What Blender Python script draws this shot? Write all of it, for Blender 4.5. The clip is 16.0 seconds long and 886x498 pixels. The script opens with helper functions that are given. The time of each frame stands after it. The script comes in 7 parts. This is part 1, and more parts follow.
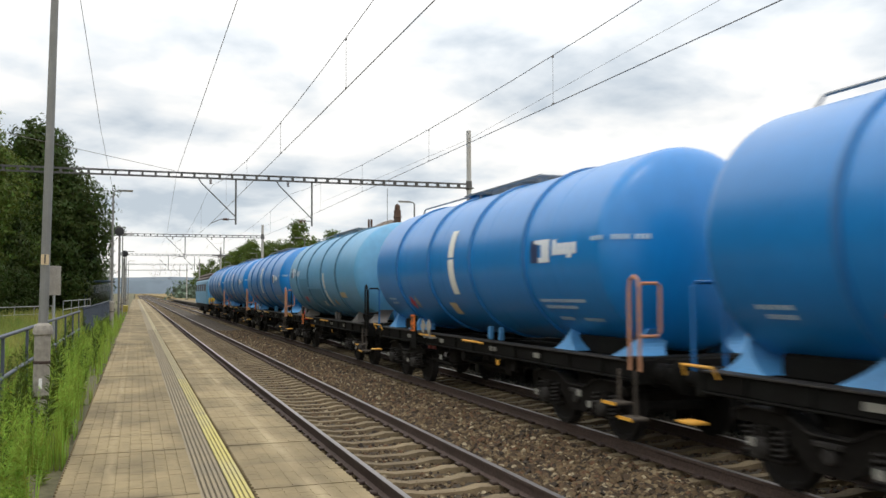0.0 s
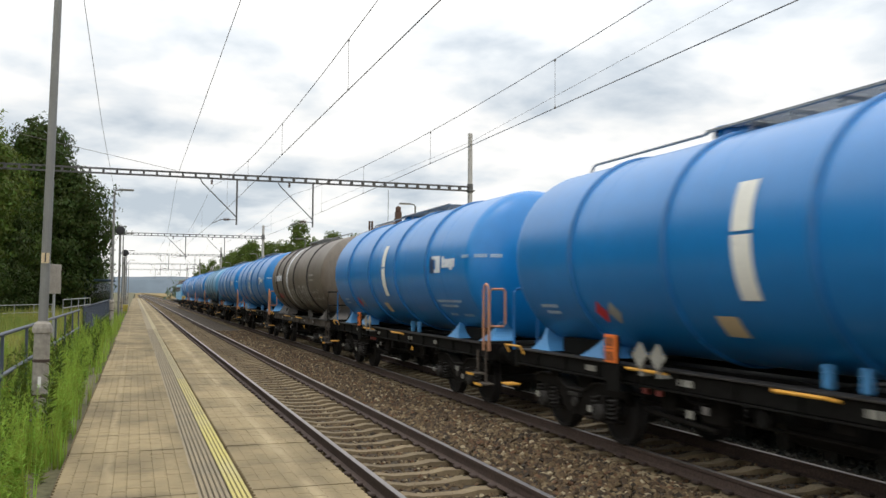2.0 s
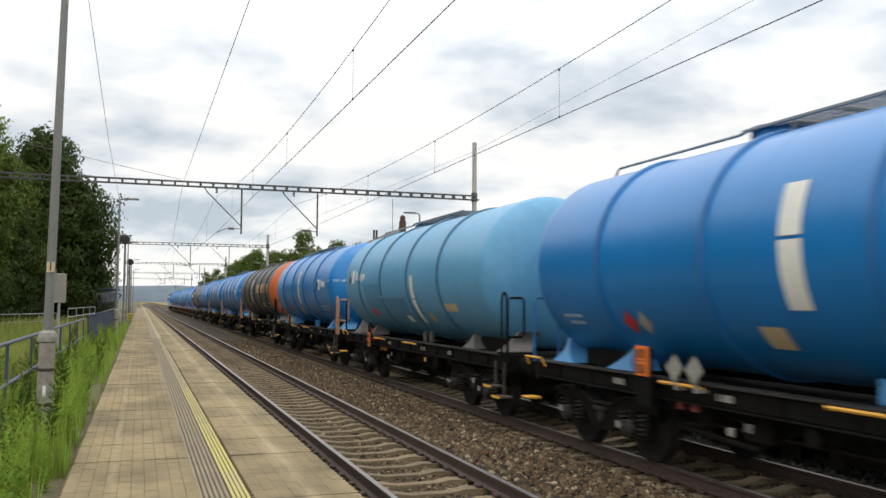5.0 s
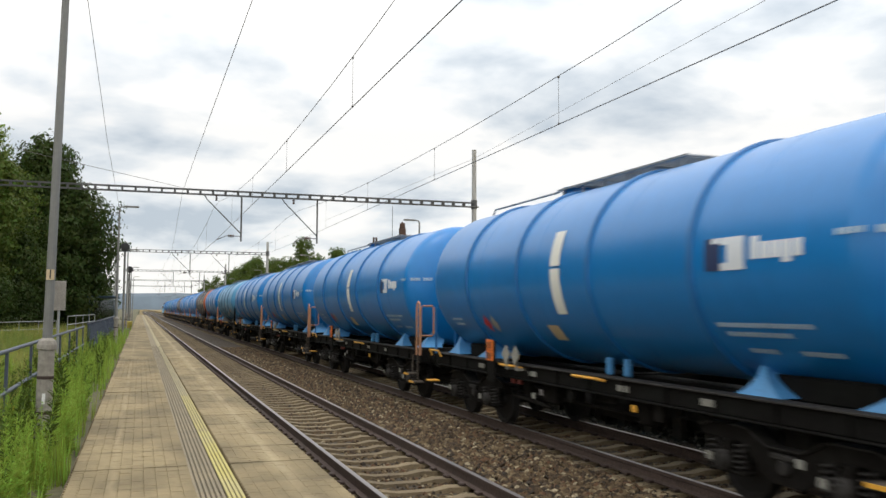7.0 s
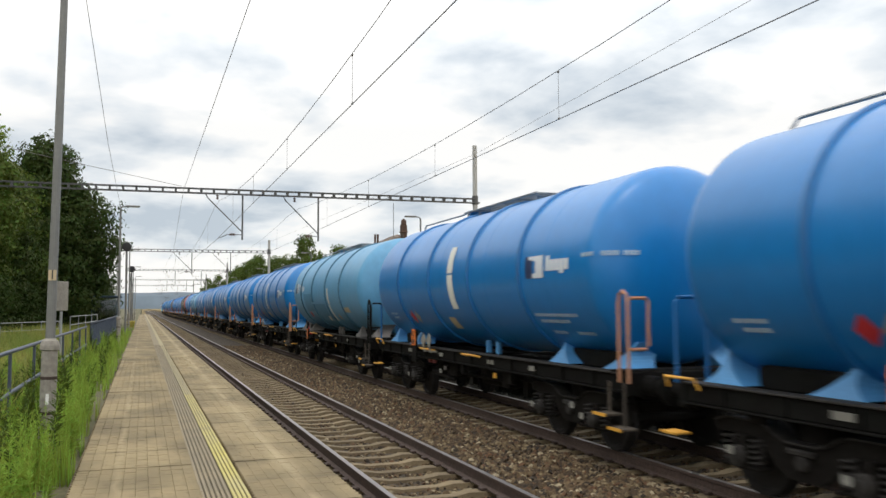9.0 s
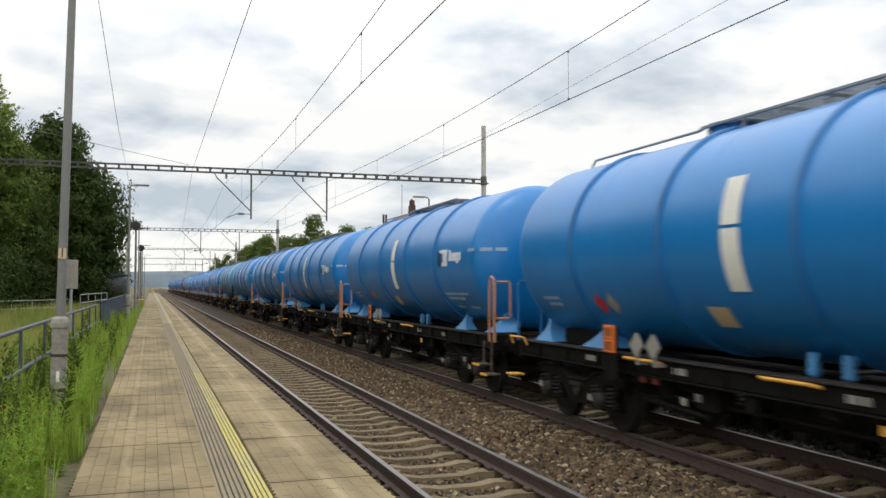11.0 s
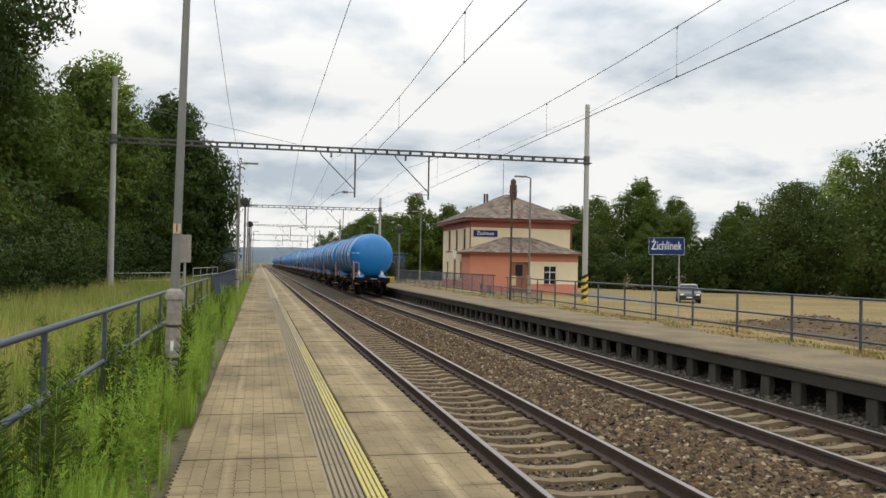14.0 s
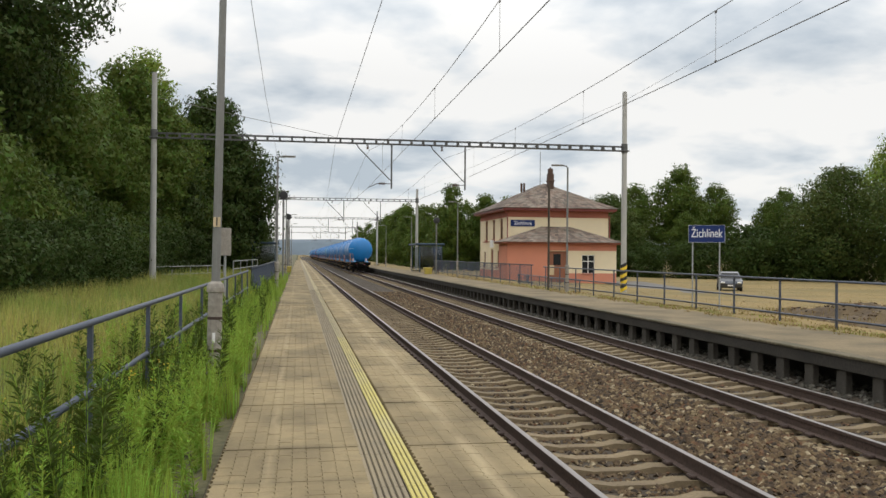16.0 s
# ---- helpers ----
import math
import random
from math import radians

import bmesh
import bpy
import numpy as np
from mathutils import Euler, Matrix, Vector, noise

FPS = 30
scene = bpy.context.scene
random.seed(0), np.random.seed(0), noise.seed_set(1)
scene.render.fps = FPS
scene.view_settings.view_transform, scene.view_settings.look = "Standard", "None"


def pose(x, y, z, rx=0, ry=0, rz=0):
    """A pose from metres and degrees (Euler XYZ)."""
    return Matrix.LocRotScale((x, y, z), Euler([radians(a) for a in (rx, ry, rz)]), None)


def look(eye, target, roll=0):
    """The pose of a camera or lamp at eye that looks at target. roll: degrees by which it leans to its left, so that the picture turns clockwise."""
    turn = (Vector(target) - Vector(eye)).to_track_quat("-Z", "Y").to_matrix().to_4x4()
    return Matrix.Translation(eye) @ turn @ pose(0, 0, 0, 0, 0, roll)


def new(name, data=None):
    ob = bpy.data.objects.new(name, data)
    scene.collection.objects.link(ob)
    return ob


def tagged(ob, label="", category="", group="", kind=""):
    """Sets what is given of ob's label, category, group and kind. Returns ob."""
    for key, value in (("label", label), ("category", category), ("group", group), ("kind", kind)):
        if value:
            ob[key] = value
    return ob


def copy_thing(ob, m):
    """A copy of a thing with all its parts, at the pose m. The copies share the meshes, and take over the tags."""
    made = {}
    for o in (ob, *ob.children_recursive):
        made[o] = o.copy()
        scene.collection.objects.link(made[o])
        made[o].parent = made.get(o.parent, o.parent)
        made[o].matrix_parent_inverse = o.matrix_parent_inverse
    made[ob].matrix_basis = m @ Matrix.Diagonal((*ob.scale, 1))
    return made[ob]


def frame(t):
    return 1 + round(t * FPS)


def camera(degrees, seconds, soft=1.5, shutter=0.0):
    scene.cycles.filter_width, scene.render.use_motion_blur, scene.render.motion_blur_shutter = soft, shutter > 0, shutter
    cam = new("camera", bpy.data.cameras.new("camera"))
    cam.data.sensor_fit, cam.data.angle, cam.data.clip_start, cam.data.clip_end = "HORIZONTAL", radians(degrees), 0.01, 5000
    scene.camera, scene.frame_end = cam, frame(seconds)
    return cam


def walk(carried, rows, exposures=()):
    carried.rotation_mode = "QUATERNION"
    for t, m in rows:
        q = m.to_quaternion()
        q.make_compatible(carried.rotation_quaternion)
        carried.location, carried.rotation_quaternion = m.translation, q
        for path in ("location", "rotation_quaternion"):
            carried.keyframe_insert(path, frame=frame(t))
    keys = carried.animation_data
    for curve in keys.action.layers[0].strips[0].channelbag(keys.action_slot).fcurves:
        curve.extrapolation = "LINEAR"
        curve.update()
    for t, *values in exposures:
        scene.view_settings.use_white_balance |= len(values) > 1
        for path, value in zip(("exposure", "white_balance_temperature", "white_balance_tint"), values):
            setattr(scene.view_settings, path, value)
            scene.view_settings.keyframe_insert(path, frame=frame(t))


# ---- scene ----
cam = camera(54.26, 16.0, 1.5, 0.17)
PATH = [
    (0, pose(0, 0, 1.61, 92.83, 0.24, -19.56)),
    (0.5, pose(0, 0, 1.61, 92.89, 0.19, -20.02)),
    (1, pose(0, 0, 1.61, 92.87, 0.01, -19.88)),
    (1.5, pose(0, 0, 1.61, 92.92, -0.09, -19.73)),
    (2, pose(0, 0, 1.61, 92.99, -0.35, -19.56)),
    (2.5, pose(0, 0, 1.61, 92.92, -0.38, -19.58)),
    (3, pose(0, 0, 1.61, 93.01, -0.43, -19.31)),
    (3.5, pose(0, 0, 1.61, 93.10, -0.64, -18.98)),
    (4, pose(0, 0, 1.61, 93.19, -0.61, -18.92)),
    (4.5, pose(0, 0, 1.61, 93.37, -0.38, -19.25)),
    (7, pose(0, 0, 1.61, 94.06, -0.28, -19.28)),
    (7.5, pose(0, 0, 1.61, 94.06, -0.21, -19.17)),
    (8, pose(0, 0, 1.61, 94.04, -0.12, -19.16)),
    (8.5, pose(0, 0, 1.61, 93.94, -0.05, -19.15)),
    (9, pose(0, 0, 1.61, 93.81, 0.34, -19.14)),
    (11.5, pose(0, 0, 1.61, 92.25, -0.22, -18.40)),
    (12, pose(0, 0, 1.61, 92.09, -0.41, -18.12)),
    (12.5, pose(0, 0, 1.61, 91.90, -0.61, -17.57)),
    (13, pose(0, 0, 1.61, 91.65, -0.79, -15.95)),
    (13.5, pose(0, 0, 1.61, 91.41, -0.95, -13.67)),
    (14, pose(0, 0, 1.61, 91.10, -1.07, -11.99)),
    (14.5, pose(0, 0, 1.61, 90.88, -0.72, -10.83)),
    (15, pose(0, 0, 1.61, 90.76, -0.47, -9.93)),
    (15.5, pose(0, 0, 1.61, 90.69, -0.32, -9.50)),
    (16, pose(0, 0, 1.61, 90.43, -0.46, -9.51)),
]
# the clip's camera stops down a little once the train has passed
walk(cam, PATH, [(0.0, -0.10), (9.0, -0.13), (11.5, -0.15), (13.0, -0.23), (16.0, -0.25)])

# ---------------------------------------------------------------- light
RAIL = -0.54           # top of rail; the near platform's surface is z = 0
TR1, TR2 = 3.472, 7.486
SPEED = 23.55


def sky_world():
    w = bpy.data.worlds.new("overcast_sky")
    w.use_nodes = True
    scene.world = w
    nt = w.node_tree
    nt.nodes.clear()
    N, L = nt.nodes.new, nt.links.new
    out, bg = N("ShaderNodeOutputWorld"), N("ShaderNodeBackground")
    sky = N("ShaderNodeTexSky")
    sky.sky_type, sky.sun_disc = "NISHITA", False
    sky.sun_elevation, sky.sun_rotation = radians(69), radians(209)
    tc, mp = N("ShaderNodeTexCoord"), N("ShaderNodeMapping")
    mp.inputs["Scale"].default_value = (1.0, 1.0, 1.0)
    mp.inputs["Location"].default_value = (2.3, 0.4, 0.9)
    sp, cb, lift = N("ShaderNodeSeparateXYZ"), N("ShaderNodeCombineXYZ"), N("ShaderNodeMath")
    lift.operation = "ADD"
    lift.inputs[1].default_value = 0.24
    absz = N("ShaderNodeMath")
    absz.operation = "ABSOLUTE"
    dx, dy = N("ShaderNodeMath"), N("ShaderNodeMath")
    dx.operation = dy.operation = "DIVIDE"
    L(tc.outputs["Generated"], sp.inputs[0])
    L(sp.outputs["Z"], absz.inputs[0])
    L(absz.outputs[0], lift.inputs[0])
    L(sp.outputs["X"], dx.inputs[0])
    L(sp.outputs["Y"], dy.inputs[0])
    L(lift.outputs[0], dx.inputs[1])
    L(lift.outputs[0], dy.inputs[1])
    L(dx.outputs[0], cb.inputs[0])
    L(dy.outputs[0], cb.inputs[1])
    n1, n2 = N("ShaderNodeTexNoise"), N("ShaderNodeTexNoise")
    n1.inputs["Scale"].default_value, n1.inputs["Detail"].default_value = 2.5, 8
    n1.inputs["Distortion"].default_value = 0.15
    n1.inputs["Roughness"].default_value = 0.5
    n2.inputs["Scale"].default_value, n2.inputs["Detail"].default_value = 0.7, 3
    L(cb.outputs[0], mp.inputs["Vector"])
    L(mp.outputs["Vector"], n1.inputs["Vector"])
    L(mp.outputs["Vector"], n2.inputs["Vector"])
    ramp = N("ShaderNodeValToRGB")
    e = ramp.color_ramp.elements
    e[0].position, e[0].color = 0.37, (0.54, 0.61, 0.68, 1)
    e[1].position, e[1].color = 0.52, (1.03, 1.02, 0.995, 1)
    m = e.new(0.45)
    m.color = (0.80, 0.84, 0.87, 1)
    mid = N("ShaderNodeMath")
    mid.operation = "MULTIPLY_ADD"
    mid.inputs[1].default_value = 0.28
    L(n2.outputs["Fac"], mid.inputs[0])
    half = N("ShaderNodeMath")
    half.operation = "MULTIPLY"
    half.inputs[1].default_value = 0.72
    L(n1.outputs["Fac"], half.inputs[0])
    L(half.outputs[0], mid.inputs[2])
    L(mid.outputs[0], ramp.inputs["Fac"])
    mix = N("ShaderNodeMix")
    mix.data_type = "RGBA"
    mix.inputs["Factor"].default_value = 0.93
    dim = N("ShaderNodeMix")
    dim.data_type, dim.blend_type = "RGBA", "MULTIPLY"
    dim.inputs["Factor"].default_value = 1
    dim.inputs["B"].default_value = (0.1, 0.1, 0.1, 1)
    L(sky.outputs["Color"], dim.inputs["A"])
    L(dim.outputs["Result"], mix.inputs["A"])
    L(ramp.outputs["Color"], mix.inputs["B"])
    L(mix.outputs["Result"], bg.inputs["Color"])
    # an overcast sky grows brighter towards the zenith
    rise = N("ShaderNodeMapRange")
    rise.inputs["From Min"].default_value, rise.inputs["From Max"].default_value = 0.2, 1.0
    rise.inputs["To Min"].default_value, rise.inputs["To Max"].default_value = 1.12, 2.7
    L(sp.outputs["Z"], rise.inputs["Value"])
    L(rise.outputs["Result"], bg.inputs["Strength"])
    L(bg.outputs[0], out.inputs[0])


sky_world()
sun = new("sun", bpy.data.lights.new("sun", "SUN"))
sun.data.energy, sun.data.angle, sun.data.color = 0.5, radians(18), (1.0, 0.96, 0.9)
sun.matrix_world = look((-18, -32, 95), (0, 0, 0))
scene.view_settings.exposure = 0.0


# ---------------------------------------------------------------- materials
def material(name, base, rough=0.6, metal=0.0, vary=0.25, fine=40.0, large=1.5, bump=0.15, stain=None, stain_amount=0.5,
             stretch=(1, 1, 1), rand=0.0, island=0.0, coat=0.0, coat_rough=0.03, translucent=0.0, dist=0.01, spec=0.5, edge=(0.42, 0.72)):
    m = bpy.data.materials.new(name)
    m.use_nodes = True
    nt = m.node_tree
    N, L = nt.nodes.new, nt.links.new
    b = nt.nodes["Principled BSDF"]
    b.inputs["Roughness"].default_value, b.inputs["Metallic"].default_value = rough, metal
    b.inputs["Coat Weight"].default_value, b.inputs["Coat Roughness"].default_value = coat, coat_rough
    b.inputs["Specular IOR Level"].default_value = spec
    tc, mp = N("ShaderNodeTexCoord"), N("ShaderNodeMapping")
    mp.inputs["Scale"].default_value = stretch
    L(tc.outputs["Object"], mp.inputs["Vector"])
    f, g = N("ShaderNodeTexNoise"), N("ShaderNodeTexNoise")
    f.inputs["Scale"].default_value, f.inputs["Detail"].default_value = fine, 4
    g.inputs["Scale"].default_value, g.inputs["Detail"].default_value = large, 6
    L(mp.outputs["Vector"], f.inputs["Vector"])
    L(mp.outputs["Vector"], g.inputs["Vector"])
    lo = tuple(c * (1 - vary) for c in base) + (1,)
    hi = tuple(min(1, c * (1 + vary)) for c in base) + (1,)
    r = N("ShaderNodeValToRGB")
    r.color_ramp.elements[0].color, r.color_ramp.elements[0].position = lo, 0.3
    r.color_ramp.elements[1].color, r.color_ramp.elements[1].position = hi, 0.7
    L(f.outputs["Fac"], r.inputs["Fac"])
    col = r.outputs["Color"]
    s = N("ShaderNodeValToRGB")
    s.color_ramp.elements[0].position, s.color_ramp.elements[1].position = edge
    s.color_ramp.elements[0].color = (0, 0, 0, 1)
    s.color_ramp.elements[1].color = (stain_amount,) * 3 + (1,)
    L(g.outputs["Fac"], s.inputs["Fac"])
    mx = N("ShaderNodeMix")
    mx.data_type = "RGBA"
    L(s.outputs["Color"], mx.inputs["Factor"])
    L(col, mx.inputs["A"])
    mx.inputs["B"].default_value = (stain or tuple(c * 0.62 for c in base)) + (1,)
    col = mx.outputs["Result"]
    for amount, node, sock in ((rand, "ShaderNodeObjectInfo", "Random"), (island, "ShaderNodeNewGeometry", "Random Per Island")):
        if amount:
            o = N(node)
            h = N("ShaderNodeMapRange")
            h.inputs["To Min"].default_value, h.inputs["To Max"].default_value = 1 - amount, 1 + amount
            L(o.outputs[sock], h.inputs["Value"])
            v = N("ShaderNodeHueSaturation")
            L(h.outputs["Result"], v.inputs["Value"])
            L(col, v.inputs["Color"])
            if translucent:
                hh = N("ShaderNodeMapRange")
                hh.inputs["To Min"].default_value, hh.inputs["To Max"].default_value = 0.47, 0.53
                L(o.outputs[sock], hh.inputs["Value"])
                L(hh.outputs["Result"], v.inputs["Hue"])
            col = v.outputs["Color"]
    L(col, b.inputs["Base Color"])
    if bump:
        bp = N("ShaderNodeBump")
        bp.inputs["Strength"].default_value, bp.inputs["Distance"].default_value = bump, dist
        L(f.outputs["Fac"], bp.inputs["Height"])
        L(bp.outputs["Normal"], b.inputs["Normal"])
    if translucent:
        t, ms = N("ShaderNodeBsdfTranslucent"), N("ShaderNodeMixShader")
        L(col, t.inputs["Color"])
        ms.inputs["Fac"].default_value = translucent
        L(b.outputs[0], ms.inputs[1])
        L(t.outputs[0], ms.inputs[2])
        L(ms.outputs[0], nt.nodes["Material Output"].inputs[0])
    return m


def stone_material(name, tints):
    """Crushed stone: each lump takes one of several tints, with a little grain."""
    m = bpy.data.materials.new(name)
    m.use_nodes = True
    nt = m.node_tree
    N, L = nt.nodes.new, nt.links.new
    b = nt.nodes["Principled BSDF"]
    b.inputs["Roughness"].default_value = 0.85
    b.inputs["Specular IOR Level"].default_value = 0.3
    geo, ramp = N("ShaderNodeNewGeometry"), N("ShaderNodeValToRGB")
    ramp.color_ramp.interpolation = "CONSTANT"
    e = ramp.color_ramp.elements
    total, at = sum(w for w, c in tints), 0.0
    for i, (w, c) in enumerate(tints):
        q = e[i] if i < 2 else e.new(0.99)
        q.position, q.color = at, (*c, 1)
        at += w / total
    L(geo.outputs["Random Per Island"], ramp.inputs["Fac"])
    tc, n, h, r = N("ShaderNodeTexCoord"), N("ShaderNodeTexNoise"), N("ShaderNodeHueSaturation"), N("ShaderNodeMapRange")
    n.inputs["Scale"].default_value, n.inputs["Detail"].default_value = 22, 4
    L(tc.outputs["Object"], n.inputs["Vector"])
    r.inputs["From Min"].default_value, r.inputs["From Max"].default_value = 0.3, 0.7
    r.inputs["To Min"].default_value, r.inputs["To Max"].default_value = 0.65, 1.35
    L(n.outputs["Fac"], r.inputs["Value"])
    L(r.outputs["Result"], h.inputs["Value"])
    L(ramp.outputs["Color"], h.inputs["Color"])
    L(h.outputs["Color"], b.inputs["Base Color"])
    return m


def paving_material(name, base, stain, pale, rand):
    """Trodden concrete blocks: blotches, grimy panel joints and pale wear trails along the platform."""
    m = bpy.data.materials.new(name)
    m.use_nodes = True
    nt = m.node_tree
    N, L = nt.nodes.new, nt.links.new
    b = nt.nodes["Principled BSDF"]
    b.inputs["Roughness"].default_value = 0.86
    b.inputs["Specular IOR Level"].default_value = 0.3

    def calc(op, a, c=None, clamp=False):
        q = N("ShaderNodeMath")
        q.operation, q.use_clamp = op, clamp
        for k, v in ((0, a), (1, c)):
            if v is None:
                continue
            if isinstance(v, (int, float)):
                q.inputs[k].default_value = v
            else:
                L(v, q.inputs[k])
        return q.outputs[0]

    def blur(scale, detail, stretch=(1, 1, 1)):
        n, mp = N("ShaderNodeTexNoise"), N("ShaderNodeMapping")
        n.inputs["Scale"].default_value, n.inputs["Detail"].default_value = scale, detail
        mp.inputs["Scale"].default_value = stretch
        L(geo.outputs["Position"], mp.inputs["Vector"])
        L(mp.outputs["Vector"], n.inputs["Vector"])
        return n.outputs["Fac"]

    def blend(fac, a, c):
        x = N("ShaderNodeMix")
        x.data_type = "RGBA"
        L(fac, x.inputs["Factor"])
        for k, v in (("A", a), ("B", c)):
            if isinstance(v, tuple):
                x.inputs[k].default_value = (*v, 1)
            else:
                L(v, x.inputs[k])
        return x.outputs["Result"]

    geo, sp = N("ShaderNodeNewGeometry"), N("ShaderNodeSeparateXYZ")
    L(geo.outputs["Position"], sp.inputs[0])
    fine, mid, large = blur(70, 3), blur(5.5, 5), blur(0.9, 5, (1.3, 0.6, 1))
    col = blend(calc("MULTIPLY", calc("SUBTRACT", large, 0.40), 4.2, True), base, stain)
    col = blend(calc("MULTIPLY", calc("SUBTRACT", mid, 0.50), 3.0, True), col, tuple(q * 0.72 for q in base))
    # grime gathers along the panel joints, unevenly
    k = calc("FRACT", calc("DIVIDE", calc("SUBTRACT", sp.outputs["Y"], 3.02), 1.068))
    near = calc("SUBTRACT", 1.0, calc("MULTIPLY", calc("MINIMUM", k, calc("SUBTRACT", 1.0, k)), 9.0), True)
    patch = calc("MULTIPLY", calc("SUBTRACT", blur(2.1, 3, (1, 1, 1)), 0.40), 3.5, True)
    col = blend(calc("MULTIPLY", calc("MULTIPLY", near, patch), 0.7), col, tuple(q * 0.55 for q in stain))
    # pale wear trails
    wob = calc("MULTIPLY", calc("SUBTRACT", blur(1.1, 4), 0.5), 0.16)
    for x0, half, gain in ((1.40, 0.13, 1.0), (-0.20, 0.05, 0.45)):
        d = calc("ABSOLUTE", calc("SUBTRACT", calc("ADD", sp.outputs["X"], wob), x0))
        f = calc("SUBTRACT", 1.0, calc("DIVIDE", d, half), True)
        f = calc("MULTIPLY", f, calc("MULTIPLY", calc("SUBTRACT", blur(1.7, 5, (2, 0.35, 1)), 0.30), 3.4 * gain, True))
        col = blend(f, col, pale)
    inf, val, h = N("ShaderNodeObjectInfo"), N("ShaderNodeMapRange"), N("ShaderNodeHueSaturation")
    val.inputs["To Min"].default_value, val.inputs["To Max"].default_value = 1 - rand, 1 + rand
    L(inf.outputs["Random"], val.inputs["Value"])
    tone = calc("MULTIPLY", val.outputs["Result"], calc("ADD", calc("MULTIPLY", fine, 0.5), 0.75))
    L(tone, h.inputs["Value"])
    L(col, h.inputs["Color"])
    L(h.outputs["Color"], b.inputs["Base Color"])
    bp = N("ShaderNodeBump")
    bp.inputs["Strength"].default_value, bp.inputs["Distance"].default_value = 0.25, 0.004
    L(fine, bp.inputs["Height"])
    L(bp.outputs["Normal"], b.inputs["Normal"])
    return m


def glass(name, tint=(0.6, 0.65, 0.7)):
    m = bpy.data.materials.new(name)
    m.use_nodes = True
    b = m.node_tree.nodes["Principled BSDF"]
    b.inputs["Base Color"].default_value = (*tint, 1)
    b.inputs["Roughness"].default_value = 0.03
    b.inputs["Transmission Weight"].default_value = 1
    b.inputs["IOR"].default_value = 1.45
    return m


M = {}
M["soil"] = material("dry_meadow_ground", (0.214, 0.15, 0.0522), 0.95, fine=9, large=0.16, vary=0.3, bump=0.5, stain=(0.142, 0.109, 0.0361), stain_amount=0.8, edge=(0.44, 0.58), dist=0.05)
M["bank_soil"] = material("brown_bank_earth", (0.0741, 0.0494, 0.0248), 0.95, fine=7, large=0.8, vary=0.4, bump=0.6, stain=(0.128, 0.0893, 0.0376), stain_amount=0.8, dist=0.05)
M["verge"] = material("weedy_soil", (0.0829, 0.0765, 0.0351), 0.95, fine=9, large=0.4, vary=0.3, bump=0.5, stain=(0.128, 0.109, 0.051), dist=0.05)
M["paver"] = paving_material("concrete_paver", (0.252, 0.195, 0.105), (0.136, 0.104, 0.0564), (0.322, 0.257, 0.151), 0.03)
M["paver_field"] = paving_material("concrete_pavers_worn", (0.252, 0.195, 0.105), (0.136, 0.104, 0.0564), (0.322, 0.257, 0.151), 0.09)
M["joint"] = material("sandy_joint", (0.098, 0.078, 0.05), 0.95, fine=80, large=2, vary=0.3)
M["rib"] = material("tactile_concrete", (0.222, 0.178, 0.108), 0.85, fine=60, large=1.4, vary=0.15, stain=(0.123, 0.11, 0.0856))
M["rib_yellow"] = material("worn_yellow_paint", (0.422, 0.354, 0.0884), 0.75, fine=35, large=0.7, vary=0.15, stain=(0.34, 0.299, 0.184), stain_amount=0.7)
M["rib_worn"] = material("half_worn_yellow_paint", (0.372, 0.312, 0.118), 0.78, fine=35, large=0.7, vary=0.15, stain=(0.27, 0.228, 0.138), stain_amount=0.8)
M["rib_faded"] = material("faded_cream_safety_line", (0.306, 0.259, 0.143), 0.8, fine=35, large=0.7, vary=0.12, stain=(0.245, 0.204, 0.121), stain_amount=0.6)
M["edge"] = material("platform_edge_concrete", (0.241, 0.197, 0.124), 0.88, fine=50, large=0.6, vary=0.15, stain=(0.143, 0.123, 0.0927))
# very dark base with random darker blotches, for platform walls and deck beam
M["dark_concrete"] = material("mottled_dark_concrete", (0.0347, 0.0294, 0.0224), 0.9, fine=25, large=1.2, vary=0.3, stain=(0.0184, 0.0163, 0.013), stain_amount=0.7)
M["far_deck"] = material("worn_concrete_platform_surface", (0.176, 0.132, 0.0703), 0.92, fine=22, large=0.55, vary=0.22, stain=(0.0929, 0.0714, 0.0368), stain_amount=0.85, edge=(0.44, 0.60))
M["ballast"] = material("brown_ballast_bed", (0.0425, 0.0298, 0.0166), 0.95, fine=16, large=0.5, vary=0.5, bump=0.9, stain=(0.0289, 0.0204, 0.0123), dist=0.04)
M["stone"] = stone_material("ballast_stone", ((3, (0.0533, 0.0344, 0.019)), (3, (0.0843, 0.055, 0.0278)), (2, (0.116, 0.0791, 0.0409)), (1.3, (0.031, 0.0224, 0.0146)), (1.2, (0.172, 0.129, 0.0716)), (0.5, (0.267, 0.219, 0.139)), (1, (0.0989, 0.0516, 0.0249))))
M["mossy_edge"] = material("mossy_platform_nosing", (0.106, 0.0867, 0.0501), 0.92, fine=18, large=1.1, vary=0.35, stain=(0.0493, 0.0459, 0.021), stain_amount=0.9)
M["support"] = material("grey_concrete_support", (0.0666, 0.0578, 0.0449), 0.9, fine=20, large=1.6, vary=0.3, stain=(0.034, 0.0292, 0.0224), stain_amount=0.8, rand=0.2)
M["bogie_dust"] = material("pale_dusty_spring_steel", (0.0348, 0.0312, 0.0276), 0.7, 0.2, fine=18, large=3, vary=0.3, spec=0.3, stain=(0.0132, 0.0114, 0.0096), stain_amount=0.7)
